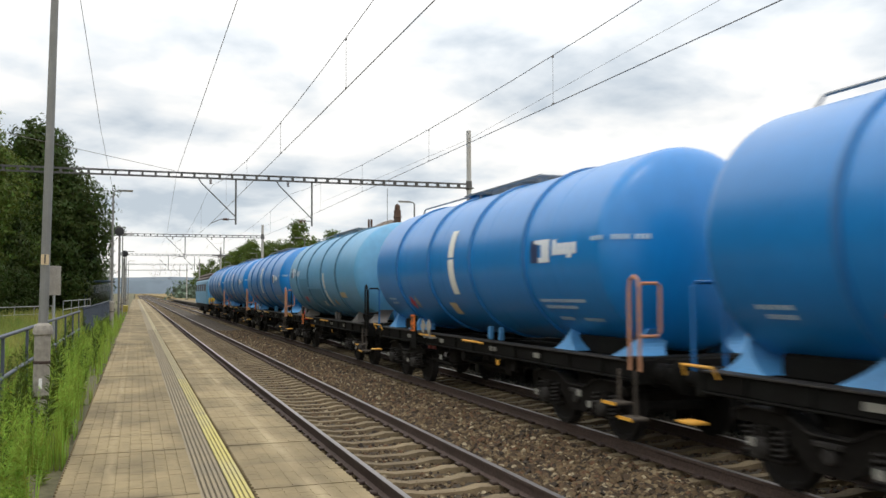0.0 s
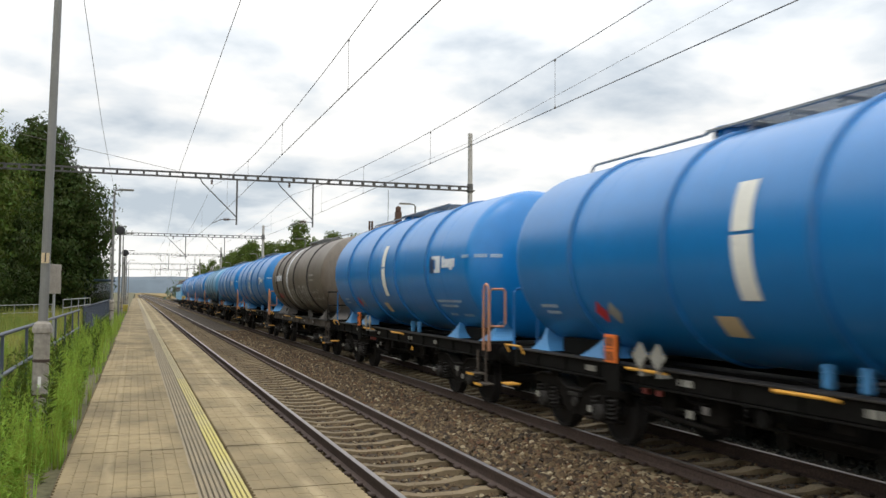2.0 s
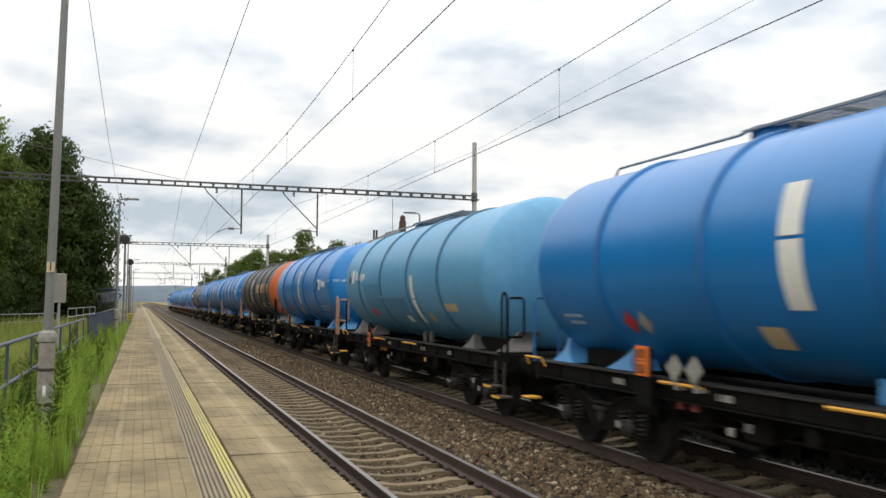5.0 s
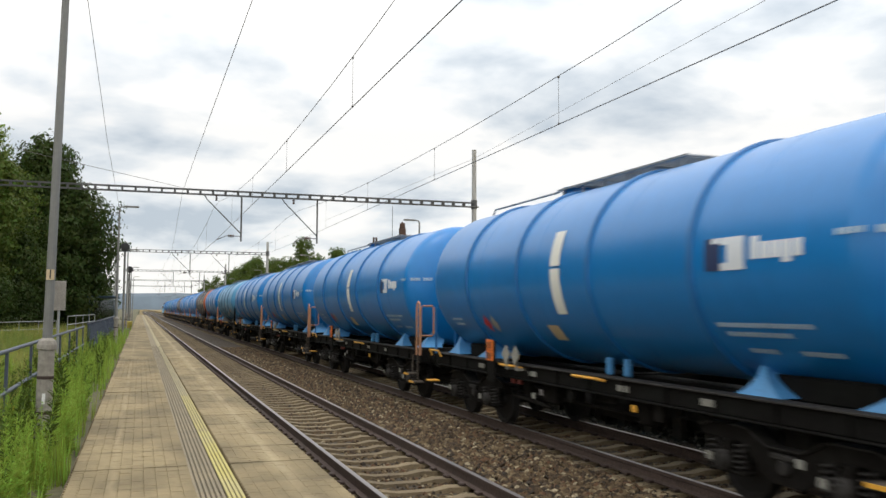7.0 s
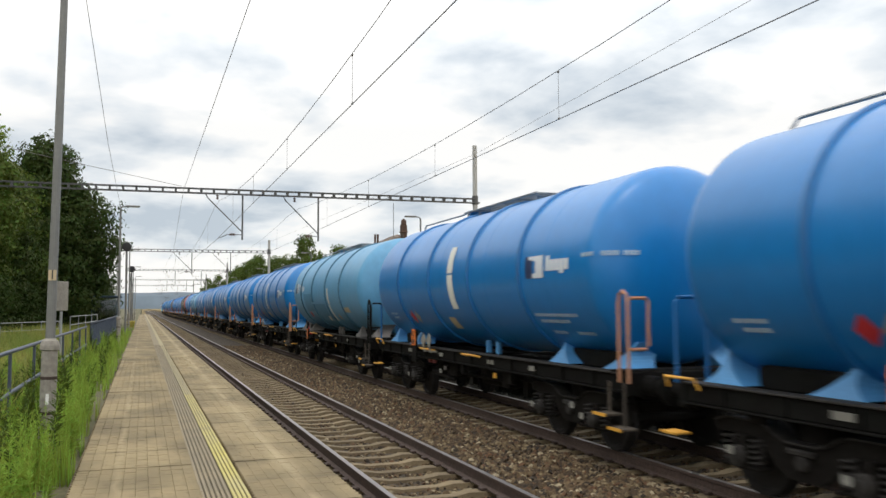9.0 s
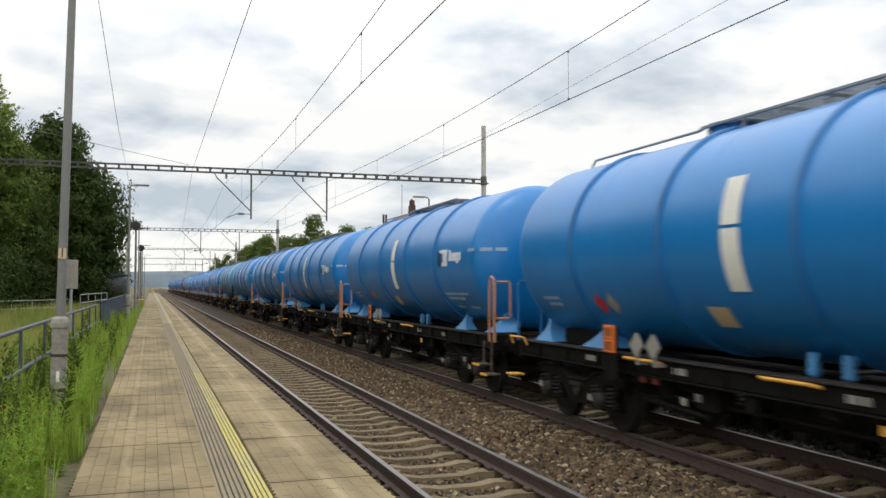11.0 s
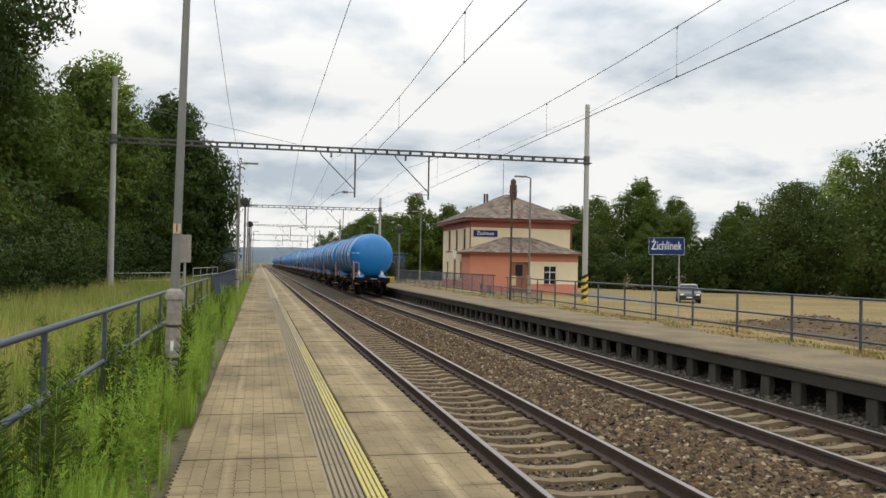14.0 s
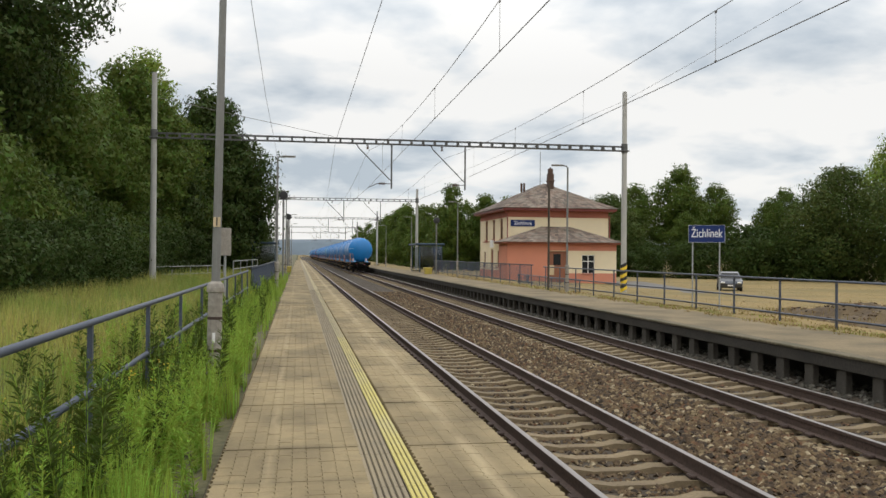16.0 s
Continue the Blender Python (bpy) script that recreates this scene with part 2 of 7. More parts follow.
M["grey_stone"] = stone_material("grey_ballast_stone", ((3, (0.0495, 0.045, 0.0356)), (2, (0.081, 0.0747, 0.0588)), (1, (0.126, 0.117, 0.0952)), (1, (0.0288, 0.0252, 0.0199))))
M["sleeper"] = material("sleeper_concrete", (0.18, 0.135, 0.0745), 0.9, fine=30, large=1.5, vary=0.2, stain=(0.0945, 0.0648, 0.0365), stain_amount=0.75, rand=0.18)
M["rail"] = material("rusty_rail_web", (0.0723, 0.0467, 0.0357), 0.8, 0.2, fine=30, large=2, vary=0.35)
M["railhead"] = material("polished_rail_head", (0.297, 0.27, 0.252), 0.38, 0.8, fine=60, large=1, vary=0.1, bump=0.05, stretch=(1, 0.05, 1))
M["clip"] = material("rusty_rail_fastening", (0.056, 0.036, 0.028), 0.85, 0.2)
M["galv"] = material("galvanised_steel", (0.357, 0.365, 0.357), 0.55, 0.55, fine=18, large=1.5, vary=0.15, bump=0.05, stain=(0.255, 0.255, 0.246))
M["lamp_pole"] = material("dull_grey_lamp_pole", (0.212, 0.21, 0.195), 0.6, 0.35, fine=25, large=1.5, vary=0.06, bump=0.05)
M["lamp_base"] = material("weathered_pole_base", (0.281, 0.257, 0.218), 0.75, 0.1, fine=22, large=2.5, vary=0.2, stain=(0.172, 0.148, 0.117), stain_amount=0.7)
M["fence"] = material("blue_grey_fence_paint", (0.0517, 0.0638, 0.0912), 0.5, 0.1, fine=30, large=2, vary=0.15, bump=0.08, stain=(0.073, 0.079, 0.0912))
M["fence_panel"] = material("blue_grey_fence_bars", (0.08, 0.1, 0.14), 0.55, 0.1, fine=30, large=2, vary=0.15, bump=0.05)
M["mast"] = material("concrete_grey_mast", (0.41, 0.402, 0.377), 0.7, 0.15, fine=20, large=1.0, vary=0.12, stain=(0.295, 0.287, 0.262))
M["lattice"] = material("grey_painted_lattice", (0.102, 0.102, 0.099), 0.6, 0.3, fine=20, large=1, vary=0.15)
M["wire"] = material("dark_copper_wire", (0.17, 0.16, 0.15), 0.55, 0.5, vary=0.1, bump=0)
M["insulator"] = material("brown_insulator", (0.10, 0.05, 0.03), 0.25, vary=0.1, bump=0)
M["black"] = material("matt_black_paint", (0.02, 0.02, 0.02), 0.55, vary=0.2, bump=0.05)
M["yellow"] = material("yellow_paint", (0.75, 0.52, 0.03), 0.5, vary=0.12, bump=0.05)
M["white"] = material("white_paint", (0.75, 0.74, 0.71), 0.55, vary=0.06, bump=0.04, stain=(0.6, 0.58, 0.53))
M["sign_blue"] = material("sign_blue_enamel", (0.012, 0.03, 0.13), 0.4, vary=0.08, bump=0.02, spec=0.25)
M["sign_white"] = material("sign_white_enamel", (0.8, 0.8, 0.8), 0.4, vary=0.03, bump=0)
M["tank_blue"] = material("blue_tank_paint", (0.003, 0.172, 0.475), 0.34, fine=6, large=0.6, vary=0.05, bump=0.03, stain=(0.003, 0.135, 0.375), stain_amount=0.6, stretch=(1, 0.5, 0.6), coat=0.25, coat_rough=0.25, rand=0.05, spec=0.5)
M["tank_teal"] = material("faded_teal_tank_paint", (0.098, 0.305, 0.50), 0.45, fine=6, large=0.6, vary=0.07, bump=0.04, stain=(0.062, 0.225, 0.385), stain_amount=0.6, stretch=(1, 0.5, 0.6), coat=0.15, coat_rough=0.3)
M["teal_patch"] = material("darker_teal_patch_paint", (0.066, 0.225, 0.37), 0.5, fine=6, large=0.6, vary=0.07, bump=0.03, stain=(0.05, 0.18, 0.31))
M["tank_brown"] = material("dirty_grey_brown_tank_paint", (0.140, 0.114, 0.087), 0.45, fine=8, large=0.9, vary=0.16, bump=0.05, stain=(0.075, 0.058, 0.045), stain_amount=0.85, stretch=(1, 0.5, 0.4))
M["tank_black"] = material("anthracite_tank_paint", (0.0432, 0.0432, 0.0468), 0.45, fine=8, large=0.8, vary=0.1, bump=0.04, stain=(0.0432, 0.0418, 0.0396), stretch=(1, 0.5, 0.4))
M["tank_orange"] = material("orange_tank_end_paint", (0.562, 0.129, 0.033), 0.42, fine=8, large=0.8, vary=0.06, bump=0.03, stain=(0.418, 0.102, 0.03), coat=0.15)
M["ring_blue"] = material("blue_ring_paint", (0.0098, 0.133, 0.364), 0.45, vary=0.1, bump=0.03)
M["ring_teal"] = material("teal_ring_paint", (0.045, 0.14, 0.22), 0.5, vary=0.1, bump=0.03)
M["ring_dark"] = material("dark_ring_paint", (0.035, 0.0315, 0.028), 0.55, vary=0.1, bump=0.03)
M["saddle_blue"] = material("light_blue_saddle_paint", (0.08, 0.288, 0.56), 0.5, vary=0.15, bump=0.05, stain=(0.048, 0.128, 0.256))
M["saddle_grey"] = material("dusty_grey_saddle", (0.137, 0.126, 0.115), 0.7, vary=0.2, stain=(0.0735, 0.063, 0.0525))
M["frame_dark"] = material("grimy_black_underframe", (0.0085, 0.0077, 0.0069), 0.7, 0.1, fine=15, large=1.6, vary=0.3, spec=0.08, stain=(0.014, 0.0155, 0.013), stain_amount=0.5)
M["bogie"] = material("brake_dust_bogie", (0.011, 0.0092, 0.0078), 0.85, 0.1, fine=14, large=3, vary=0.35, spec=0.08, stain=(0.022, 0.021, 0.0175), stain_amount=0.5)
M["wheel"] = material("rusty_wheel_steel", (0.0144, 0.012, 0.0106), 0.75, 0.2, vary=0.3)
M["orange_paint"] = material("faded_orange_rail_paint", (0.442, 0.212, 0.111), 0.55, vary=0.15, stain=(0.297, 0.17, 0.102))
M["warn_orange"] = material("orange_warning_plate", (0.80, 0.19, 0.03), 0.5, vary=0.06, bump=0)
M["warn_yellow"] = material("orange_yellow_edge_paint", (0.72, 0.36, 0.04), 0.55, vary=0.15, stain=(0.45, 0.25, 0.06))
M["red"] = material("red_paint", (0.55, 0.03, 0.04), 0.5, vary=0.08, bump=0)
M["logo_navy"] = material("navy_decal", (0.02, 0.035, 0.10), 0.5, vary=0.05, bump=0)
M["logo_white"] = material("white_decal", (0.72, 0.75, 0.78), 0.5, vary=0.05, bump=0)
M["pale"] = material("pale_blue_stencil", (0.42, 0.55, 0.66), 0.6, vary=0.1, bump=0)
M["scrawl"] = material("worn_white_spray_paint", (0.40, 0.385, 0.34), 0.6, fine=12, large=2.5, vary=0.2, bump=0, stain=(0.17, 0.15, 0.125), stain_amount=0.8)
M["frame_dusty"] = material("dust_covered_underframe", (0.085, 0.07, 0.056), 0.85, fine=15, large=1.6, vary=0.25, spec=0.2, stain=(0.035, 0.03, 0.025), stain_amount=0.7)
M["cream"] = material("aged_cream_plate", (0.74, 0.73, 0.66), 0.55, vary=0.08, bump=0)
M["dull_white"] = material("grimy_white_plate", (0.26, 0.25, 0.215), 0.65, vary=0.2, bump=0.02, stain=(0.14, 0.125, 0.1))
M["tan"] = material("tan_stencil", (0.58, 0.45, 0.27), 0.55, vary=0.08, bump=0)
M["alu"] = material("dull_aluminium_catwalk", (0.288, 0.304, 0.312), 0.5, 0.5, vary=0.15, bump=0.1)
M["loco_blue"] = material("locomotive_light_blue", (0.10, 0.34, 0.55), 0.4, vary=0.06, bump=0.02, stain=(0.07, 0.2, 0.33))
M["loco_roof"] = material("sooty_locomotive_roof", (0.09, 0.065, 0.05), 0.75, vary=0.2)
M["dark_glass"] = material("dark_window_glass", (0.012, 0.014, 0.016), 0.18, vary=0.02, bump=0, spec=0.25)
M["plaster_cream"] = material("cream_plaster", (0.74, 0.63, 0.42), 0.9, fine=40, large=0.6, vary=0.06, bump=0.15, stain=(0.6, 0.5, 0.35), stain_amount=0.4)
M["plaster_salmon"] = material("salmon_plaster", (0.57, 0.228, 0.142), 0.9, fine=40, large=0.6, vary=0.07, bump=0.15, stain=(0.427, 0.171, 0.114), stain_amount=0.4)
M["plaster_brick"] = material("brick_red_plaster_band", (0.36, 0.13, 0.085), 0.9, fine=40, large=0.6, vary=0.08, bump=0.15)
M["roof"] = material("weathered_roof_shingle", (0.135, 0.097, 0.074), 0.9, fine=9, large=1.1, vary=0.45, bump=0.3, stain=(0.215, 0.19, 0.155), stain_amount=0.7, island=0.45)
M["gutter"] = material("dark_red_gutter", (0.26, 0.06, 0.05), 0.5, vary=0.1, bump=0.02)
M["chimney"] = material("sooty_chimney_brick", (0.088, 0.052, 0.036), 0.9, fine=25, large=2, vary=0.3)
M["door_wood"] = material("brown_wooden_door", (0.26, 0.10, 0.05), 0.6, vary=0.15, stretch=(8, 8, 1))
M["window_frame"] = material("white_window_frame", (0.75, 0.74, 0.7), 0.5, vary=0.05, bump=0)
M["car_paint"] = material("dark_grey_car_paint", (0.05, 0.055, 0.065), 0.3, 0.4, vary=0.05, bump=0, coat=0.6)
M["tyre"] = material("tyre_rubber", (0.02, 0.02, 0.02), 0.85, vary=0.2)
M["asphalt"] = material("pale_asphalt", (0.133, 0.126, 0.119), 0.9, fine=30, large=0.6, vary=0.2)
M["shelter_blue"] = material("dark_blue_grey_shelter_paint", (0.030, 0.062, 0.105), 0.55, vary=0.1, bump=0.02)
M["bark"] = material("dark_bark", (0.075, 0.06, 0.045), 0.95, fine=14, large=2, vary=0.35, bump=0.6, stretch=(1, 1, 0.3), dist=0.03)
M["leaf_dark"] = material("dark_green_leaves", (0.0395, 0.0621, 0.0136), 0.55, fine=3, large=0.35, vary=0.15, bump=0, stain=(0.0651, 0.0893, 0.0187), island=0.22, translucent=0.25, spec=0.12)
M["leaf_mid"] = material("mid_green_leaves", (0.0757, 0.112, 0.0193), 0.55, fine=3, large=0.35, vary=0.15, bump=0, stain=(0.118, 0.151, 0.0264), island=0.2, translucent=0.3, spec=0.12)
M["leaf_light"] = material("fresh_green_leaves", (0.186, 0.244, 0.0374), 0.55, fine=3, large=0.35, vary=0.15, bump=0, stain=(0.174, 0.228, 0.0468), island=0.35, translucent=0.35, spec=0.12)
M["leaf_olive"] = material("grey_green_willow_leaves", (0.061, 0.0886, 0.0206), 0.6, fine=3, large=0.35, vary=0.15, bump=0, stain=(0.119, 0.134, 0.037), island=0.2, translucent=0.3, spec=0.12)
M["weed"] = material("bright_green_weeds", (0.259, 0.369, 0.055), 0.6, fine=5, large=0.9, vary=0.15, bump=0, stain=(0.374, 0.44, 0.088), island=0.35, translucent=0.4, spec=0.12)
M["grass_dry"] = material("dry_seeding_grass", (0.365, 0.335, 0.085), 0.8, fine=5, large=0.3, vary=0.15, bump=0, stain=(0.16, 0.235, 0.038), stain_amount=0.95, island=0.3, translucent=0.3, edge=(0.44, 0.60))
M["straw"] = material("mown_straw", (0.248, 0.173, 0.0577), 0.85, fine=5, large=0.25, vary=0.2, bump=0, stain=(0.152, 0.133, 0.0393), stain_amount=0.7, island=0.15, translucent=0.35)
M["hill"] = material("hazy_blue_hills", (0.122, 0.152, 0.183), 1.0, fine=0.02, large=0.004, vary=0.15, bump=0, stain=(0.102, 0.133, 0.148))
M["far_wood"] = material("hazy_far_wood", (0.10, 0.14, 0.10), 1.0, fine=0.3, large=0.02, vary=0.25, bump=0, island=0.3)


# ---------------------------------------------------------------- mesh tools
class Shape:
    """Vertices and faces gathered for one mesh."""

    def __init__(self):
        self.v, self.f = [], []

    def add(self, verts, faces):
        n = len(self.v)
        self.v.extend(verts)
        self.f.extend([tuple(i + n for i in f) for f in faces])
        return self

    def box(self, x0, x1, y0, y1, z0, z1, c=0.0, m=None):
        if c <= 0:
            v = [(x, y, z) for z in (z0, z1) for y in (y0, y1) for x in (x0, x1)]
            f = [(0, 2, 3, 1), (4, 5, 7, 6), (0, 1, 5, 4), (2, 6, 7, 3), (0, 4, 6, 2), (1, 3, 7, 5)]
        else:
            v, at = [], {}
            for i in (0, 1):
                for j in (0, 1):
                    for k in (0, 1):
                        p = ((x0, x1)[i], (y0, y1)[j], (z0, z1)[k])
                        s = (1 - 2 * i, 1 - 2 * j, 1 - 2 * k)
                        for a in range(3):
                            q = [p[b] + (0 if b == a else s[b] * c) for b in range(3)]
                            at[i, j, k, a] = len(v)
                            v.append(tuple(q))
            f = []
            for a in range(3):
                b, d = (a + 1) % 3, (a + 2) % 3
                for e in (0, 1):
                    ring = []
                    for u, w in ((0, 0), (1, 0), (1, 1), (0, 1)):
                        key = [0, 0, 0]
                        key[a], key[b], key[d] = e, u, w
                        ring.append(at[(*key, a)])
                    f.append(tuple(ring if e else ring[::-1]))
                for u in (0, 1):
                    for w in (0, 1):
                        k0, k1 = [0, 0, 0], [0, 0, 0]
                        k0[a], k0[b], k0[d] = 0, u, w
                        k1[a], k1[b], k1[d] = 1, u, w
                        q = [at[(*k0, b)], at[(*k1, b)], at[(*k1, d)], at[(*k0, d)]]
                        f.append(tuple(q if (u == w) else q[::-1]))
            for i in (0, 1):
                for j in (0, 1):
                    for k in (0, 1):
                        t = [at[i, j, k, a] for a in range(3)]
                        f.append(tuple(t if (i + j + k) % 2 else t[::-1]))
        if m is not None:
            v = [tuple(m @ Vector(p)) for p in v]
        return self.add(v, f)

    def tube(self, pts, r, n=8, caps=True, r2=None):
        pts = [Vector(p) for p in pts]
        rings, k = [], len(pts)
        up = None
        for i, p in enumerate(pts):
            d = (pts[min(i + 1, k - 1)] - pts[max(i - 1, 0)]).normalized()
            if up is None or abs(up.dot(d)) > 0.95:
                up = Vector((0, 0, 1)) if abs(d.z) < 0.9 else Vector((1, 0, 0))
            a = d.cross(up).normalized()
            b = a.cross(d).normalized()
            rr = r if r2 is None else r + (r2 - r) * i / max(1, k - 1)
            rings.append([tuple(p + rr * (math.cos(2 * math.pi * j / n) * a + math.sin(2 * math.pi * j / n) * b)) for j in range(n)])
        v = [q for ring in rings for q in ring]
        f = []
        for i in range(k - 1):
            for j in range(n):
                f.append((i * n + j, i * n + (j + 1) % n, (i + 1) * n + (j + 1) % n, (i + 1) * n + j))
        if caps:
            f.append(tuple(range(n))[::-1])
            f.append(tuple(range((k - 1) * n, k * n)))
        return self.add(v, f)

    def lathe(self, profile, n=24, m=None, a0=0.0, a1=2 * math.pi):
        """profile of (radius, along): turned round the local y axis."""
        full = abs(a1 - a0 - 2 * math.pi) < 1e-6
        cols = n if full else n + 1
        v = []
        for r, y in profile:
            for j in range(cols):
                a = a0 + (a1 - a0) * j / n
                v.append((r * math.cos(a), y, r * math.sin(a)))
        f = []
        for i in range(len(profile) - 1):
            for j in range(n):
                j2 = (j + 1) % cols
                f.append((i * cols + j, (i + 1) * cols + j, (i + 1) * cols + j2, i * cols + j2))
        if m is not None:
            v = [tuple(m @ Vector(p)) for p in v]
        return self.add(v, f)

    def quad(self, a, b, c, d):
        return self.add([a, b, c, d], [(0, 1, 2, 3)])

    def mesh(self, name, mat, smooth=False):
        me = bpy.data.meshes.new(name)
        me.from_pydata(self.v, [], self.f)
        me.materials.append(mat)
        if smooth:
            me.polygons.foreach_set("use_smooth", [True] * len(me.polygons))
        me.update()
        return me


def part(name, shape, mat, parent=None, label="", smooth=False, at=None, kind=""):
    ob = new(name, shape if isinstance(shape, bpy.types.Mesh) else shape.mesh(name, mat, smooth))
    if parent is not None:
        ob.parent = parent
    if at is not None:
        ob.matrix_basis = at
    return tagged(ob, label, "", "", kind)


def thing(name, label, category, group="", at=None, kind=""):
    ob = new(name)
    ob.empty_display_size = 0.2
    if at is not None:
        ob.matrix_basis = at
    return tagged(ob, label, category, group, kind)


# ---------------------------------------------------------------- ground and track
def ground_height(x, y):
    if x < -0.62:
        return -0.10 + 0.05 * noise.noise((x * 0.3, y * 0.3, 0)) + min(0.35, max(0, -x - 2.5) * 0.05)
    if x < 11.6:
        return -1.15
    if x < 13.0:
        return -0.07
    f = min(1.0, (x - 13.0) / 12.0)
    low = -0.12 - 0.5 * f - min(0.5, max(0, x - 25) * 0.012)
    return low + 0.08 * noise.noise((x * 0.12, y * 0.12, 3.0))


def build_ground():
    xs = [-4500, -1500, -500, -200, -100, -60, -40, -30] + [-24 + i for i in range(23)] + [-0.64, -0.62, 0, 3, 6, 10.5, 11.58, 11.6, 12.2, 13]
    xs += [14 + 2 * i for i in range(24)] + [70, 90, 120, 200, 500, 1500, 4500]
    ys = [-4500, -1000, -300, -100, -50, -20] + [-10 + 2 * i for i in range(60)] + [120, 150, 200, 300, 500, 900, 1600, 3000, 4600]
    s = Shape()
    s.v = [(x, y, ground_height(x, y) if abs(x) < 300 else -1.2) for y in ys for x in xs]
    n = len(xs)
    s.f = [(j * n + i, j * n + i + 1, (j + 1) * n + i + 1, (j + 1) * n + i) for j in range(len(ys) - 1) for i in range(n - 1)]
    me = s.mesh("ground", M["soil"])
    me.materials.append(M["verge"])
    for p in me.polygons:
        if p.center.x < 0.5:
            p.material_index = 1
    g = new("ground", me)
    tagged(g, "dry yellow meadow and weedy railway verge", "ground", kind="structure")


def slab_platform():
    """The near platform: kerb wall, slab and paving."""
    s = Shape()
    s.box(-0.62, 1.74, -30, 260, -1.1, -0.045)
    p = part("platform", s, M["joint"], label="long low platform paved with concrete blocks")
    tagged(p, category="platform", kind="structure")
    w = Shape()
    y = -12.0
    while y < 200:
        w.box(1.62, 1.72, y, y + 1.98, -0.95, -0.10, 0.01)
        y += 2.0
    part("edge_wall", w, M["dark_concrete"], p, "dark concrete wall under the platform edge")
    return p


def paver_mesh(w, l, h=0.05):
    """A waisted interlocking block: the long joints stay open at the waist, the rest lies tight."""
    c, d, g = 0.002, w * 0.15, 0.0065
    o = [(-w / 2, -l / 2), (-w / 2 + d + g, -l / 5), (-w / 2 + d + g, l / 5), (-w / 2, l / 2), (w / 2 - 0.001, l / 2), (w / 2 + d, l / 5), (w / 2 + d, -l / 5), (w / 2 - 0.001, -l / 2)]
    s = Shape()
    k = len(o)
    v = [(x, y, -h) for x, y in o] + [(x, y, -c) for x, y in o]
    v += [(x - math.copysign(c * 0.7, x), y, 0) for x, y in o]
    f = [tuple(range(2 * k, 3 * k))[::-1]]
    for a in (0, k):
        for i in range(k):
            j = (i + 1) % k
            f.append((a + i, a + j, a + k + j, a + k + i))
    return s.add(v, f)


def build_paving(p):
    """Block paving in one-metre panels, with a ribbed guide strip and a yellow line."""
    rng = random.Random(4)
    w, l = 0.112, 0.117
    base = paver_mesh(w, l - 0.0006, 0.03)
    me = base.mesh("paver", M["paver"])
    count = 0
    for x0, x1 in ((-0.60, 0.50), (0.922, 1.784)):
        cols = round((x1 - x0) / w)
        pitch = (x1 - x0) / cols
        for n in range(26):
            panel = Shape()
            dz = rng.uniform(-0.004, 0.002)
            for r in range(9):
                y = 3.08 + n * 1.068 + r * l
                for i in range(cols):
                    x = x0 + (i + 0.5) * pitch
                    tilt = rng.uniform(-0.0015, 0.0015)
                    if 5.2 < y < 8.4 and count < 300 and x0 < 0:
                        ob = new("paver", me)
                        ob.parent = p
                        ob.matrix_basis = pose(x, y, dz + tilt)
                        count += 1
                    else:
                        panel.add([(a + x, b + y, c + dz + tilt) for a, b, c in base.v], base.f)
            if panel.v:
                part("paving_panel", panel, M["paver_field"], p, kind="stuff")
        y = 3.02 + 26 * 1.068
        while y < 240:
            part("paving_panel", Shape().box(x0, x1, y, y + 3.15, -0.06, rng.uniform(-0.004, 0)), M["paver_field"], p)
            y += 3.18
        part("paving_panel", Shape().box(x0, x1, -28, 3.0, -0.06, -0.002), M["paver_field"], p)
    for y in range(3, 40):
        s = Shape()
        for k in range(6):
            x = 0.505 + k * 0.0425
            s.box(x, x + 0.0305, y + 0.004, y + 0.996, -0.014, -0.001, 0.005)
        part("guide_tile", s, M["rib"], p, "grey ribbed guide tile")
        part("groove_floor", Shape().box(0.503, 0.755, y + 0.004, y + 0.996, -0.05, -0.016), M["joint"], p)
        part("groove_floor", Shape().box(0.760, 0.914, y + 0.004, y + 0.996, -0.05, -0.016), M["joint"], p)
        s = Shape()
        for k in range(4):
            x = 0.764 + k * 0.0385
            s.box(x, x + 0.0295, y + 0.004, y + 0.996, -0.014, 0.0, 0.005)
        part("line_tile", s, M["rib_yellow" if y < 12 else "rib_worn" if y < 17 else "rib_faded"], p, "yellow ribbed safety line" if y < 17 else "faded cream safety line")
    for y0, y1 in ((-28, 3), (40, 255)):
        part("safety_line", Shape().box(0.76, 0.914, y0, y1, -0.05, 0.0), M["rib_faded"], p, "faded cream safety line")
        part("guide_strip", Shape().box(0.503, 0.757, y0, y1, -0.05, -0.003), M["rib"], p)
    # nosing under the outer blocks
    y = -20.0
    while y < 150:
        part("edge_slab", Shape().box(1.60, 1.789, y + 0.004, y + 0.996, -0.12, -0.031, 0.01), M["edge"], p)
        y += 1.0


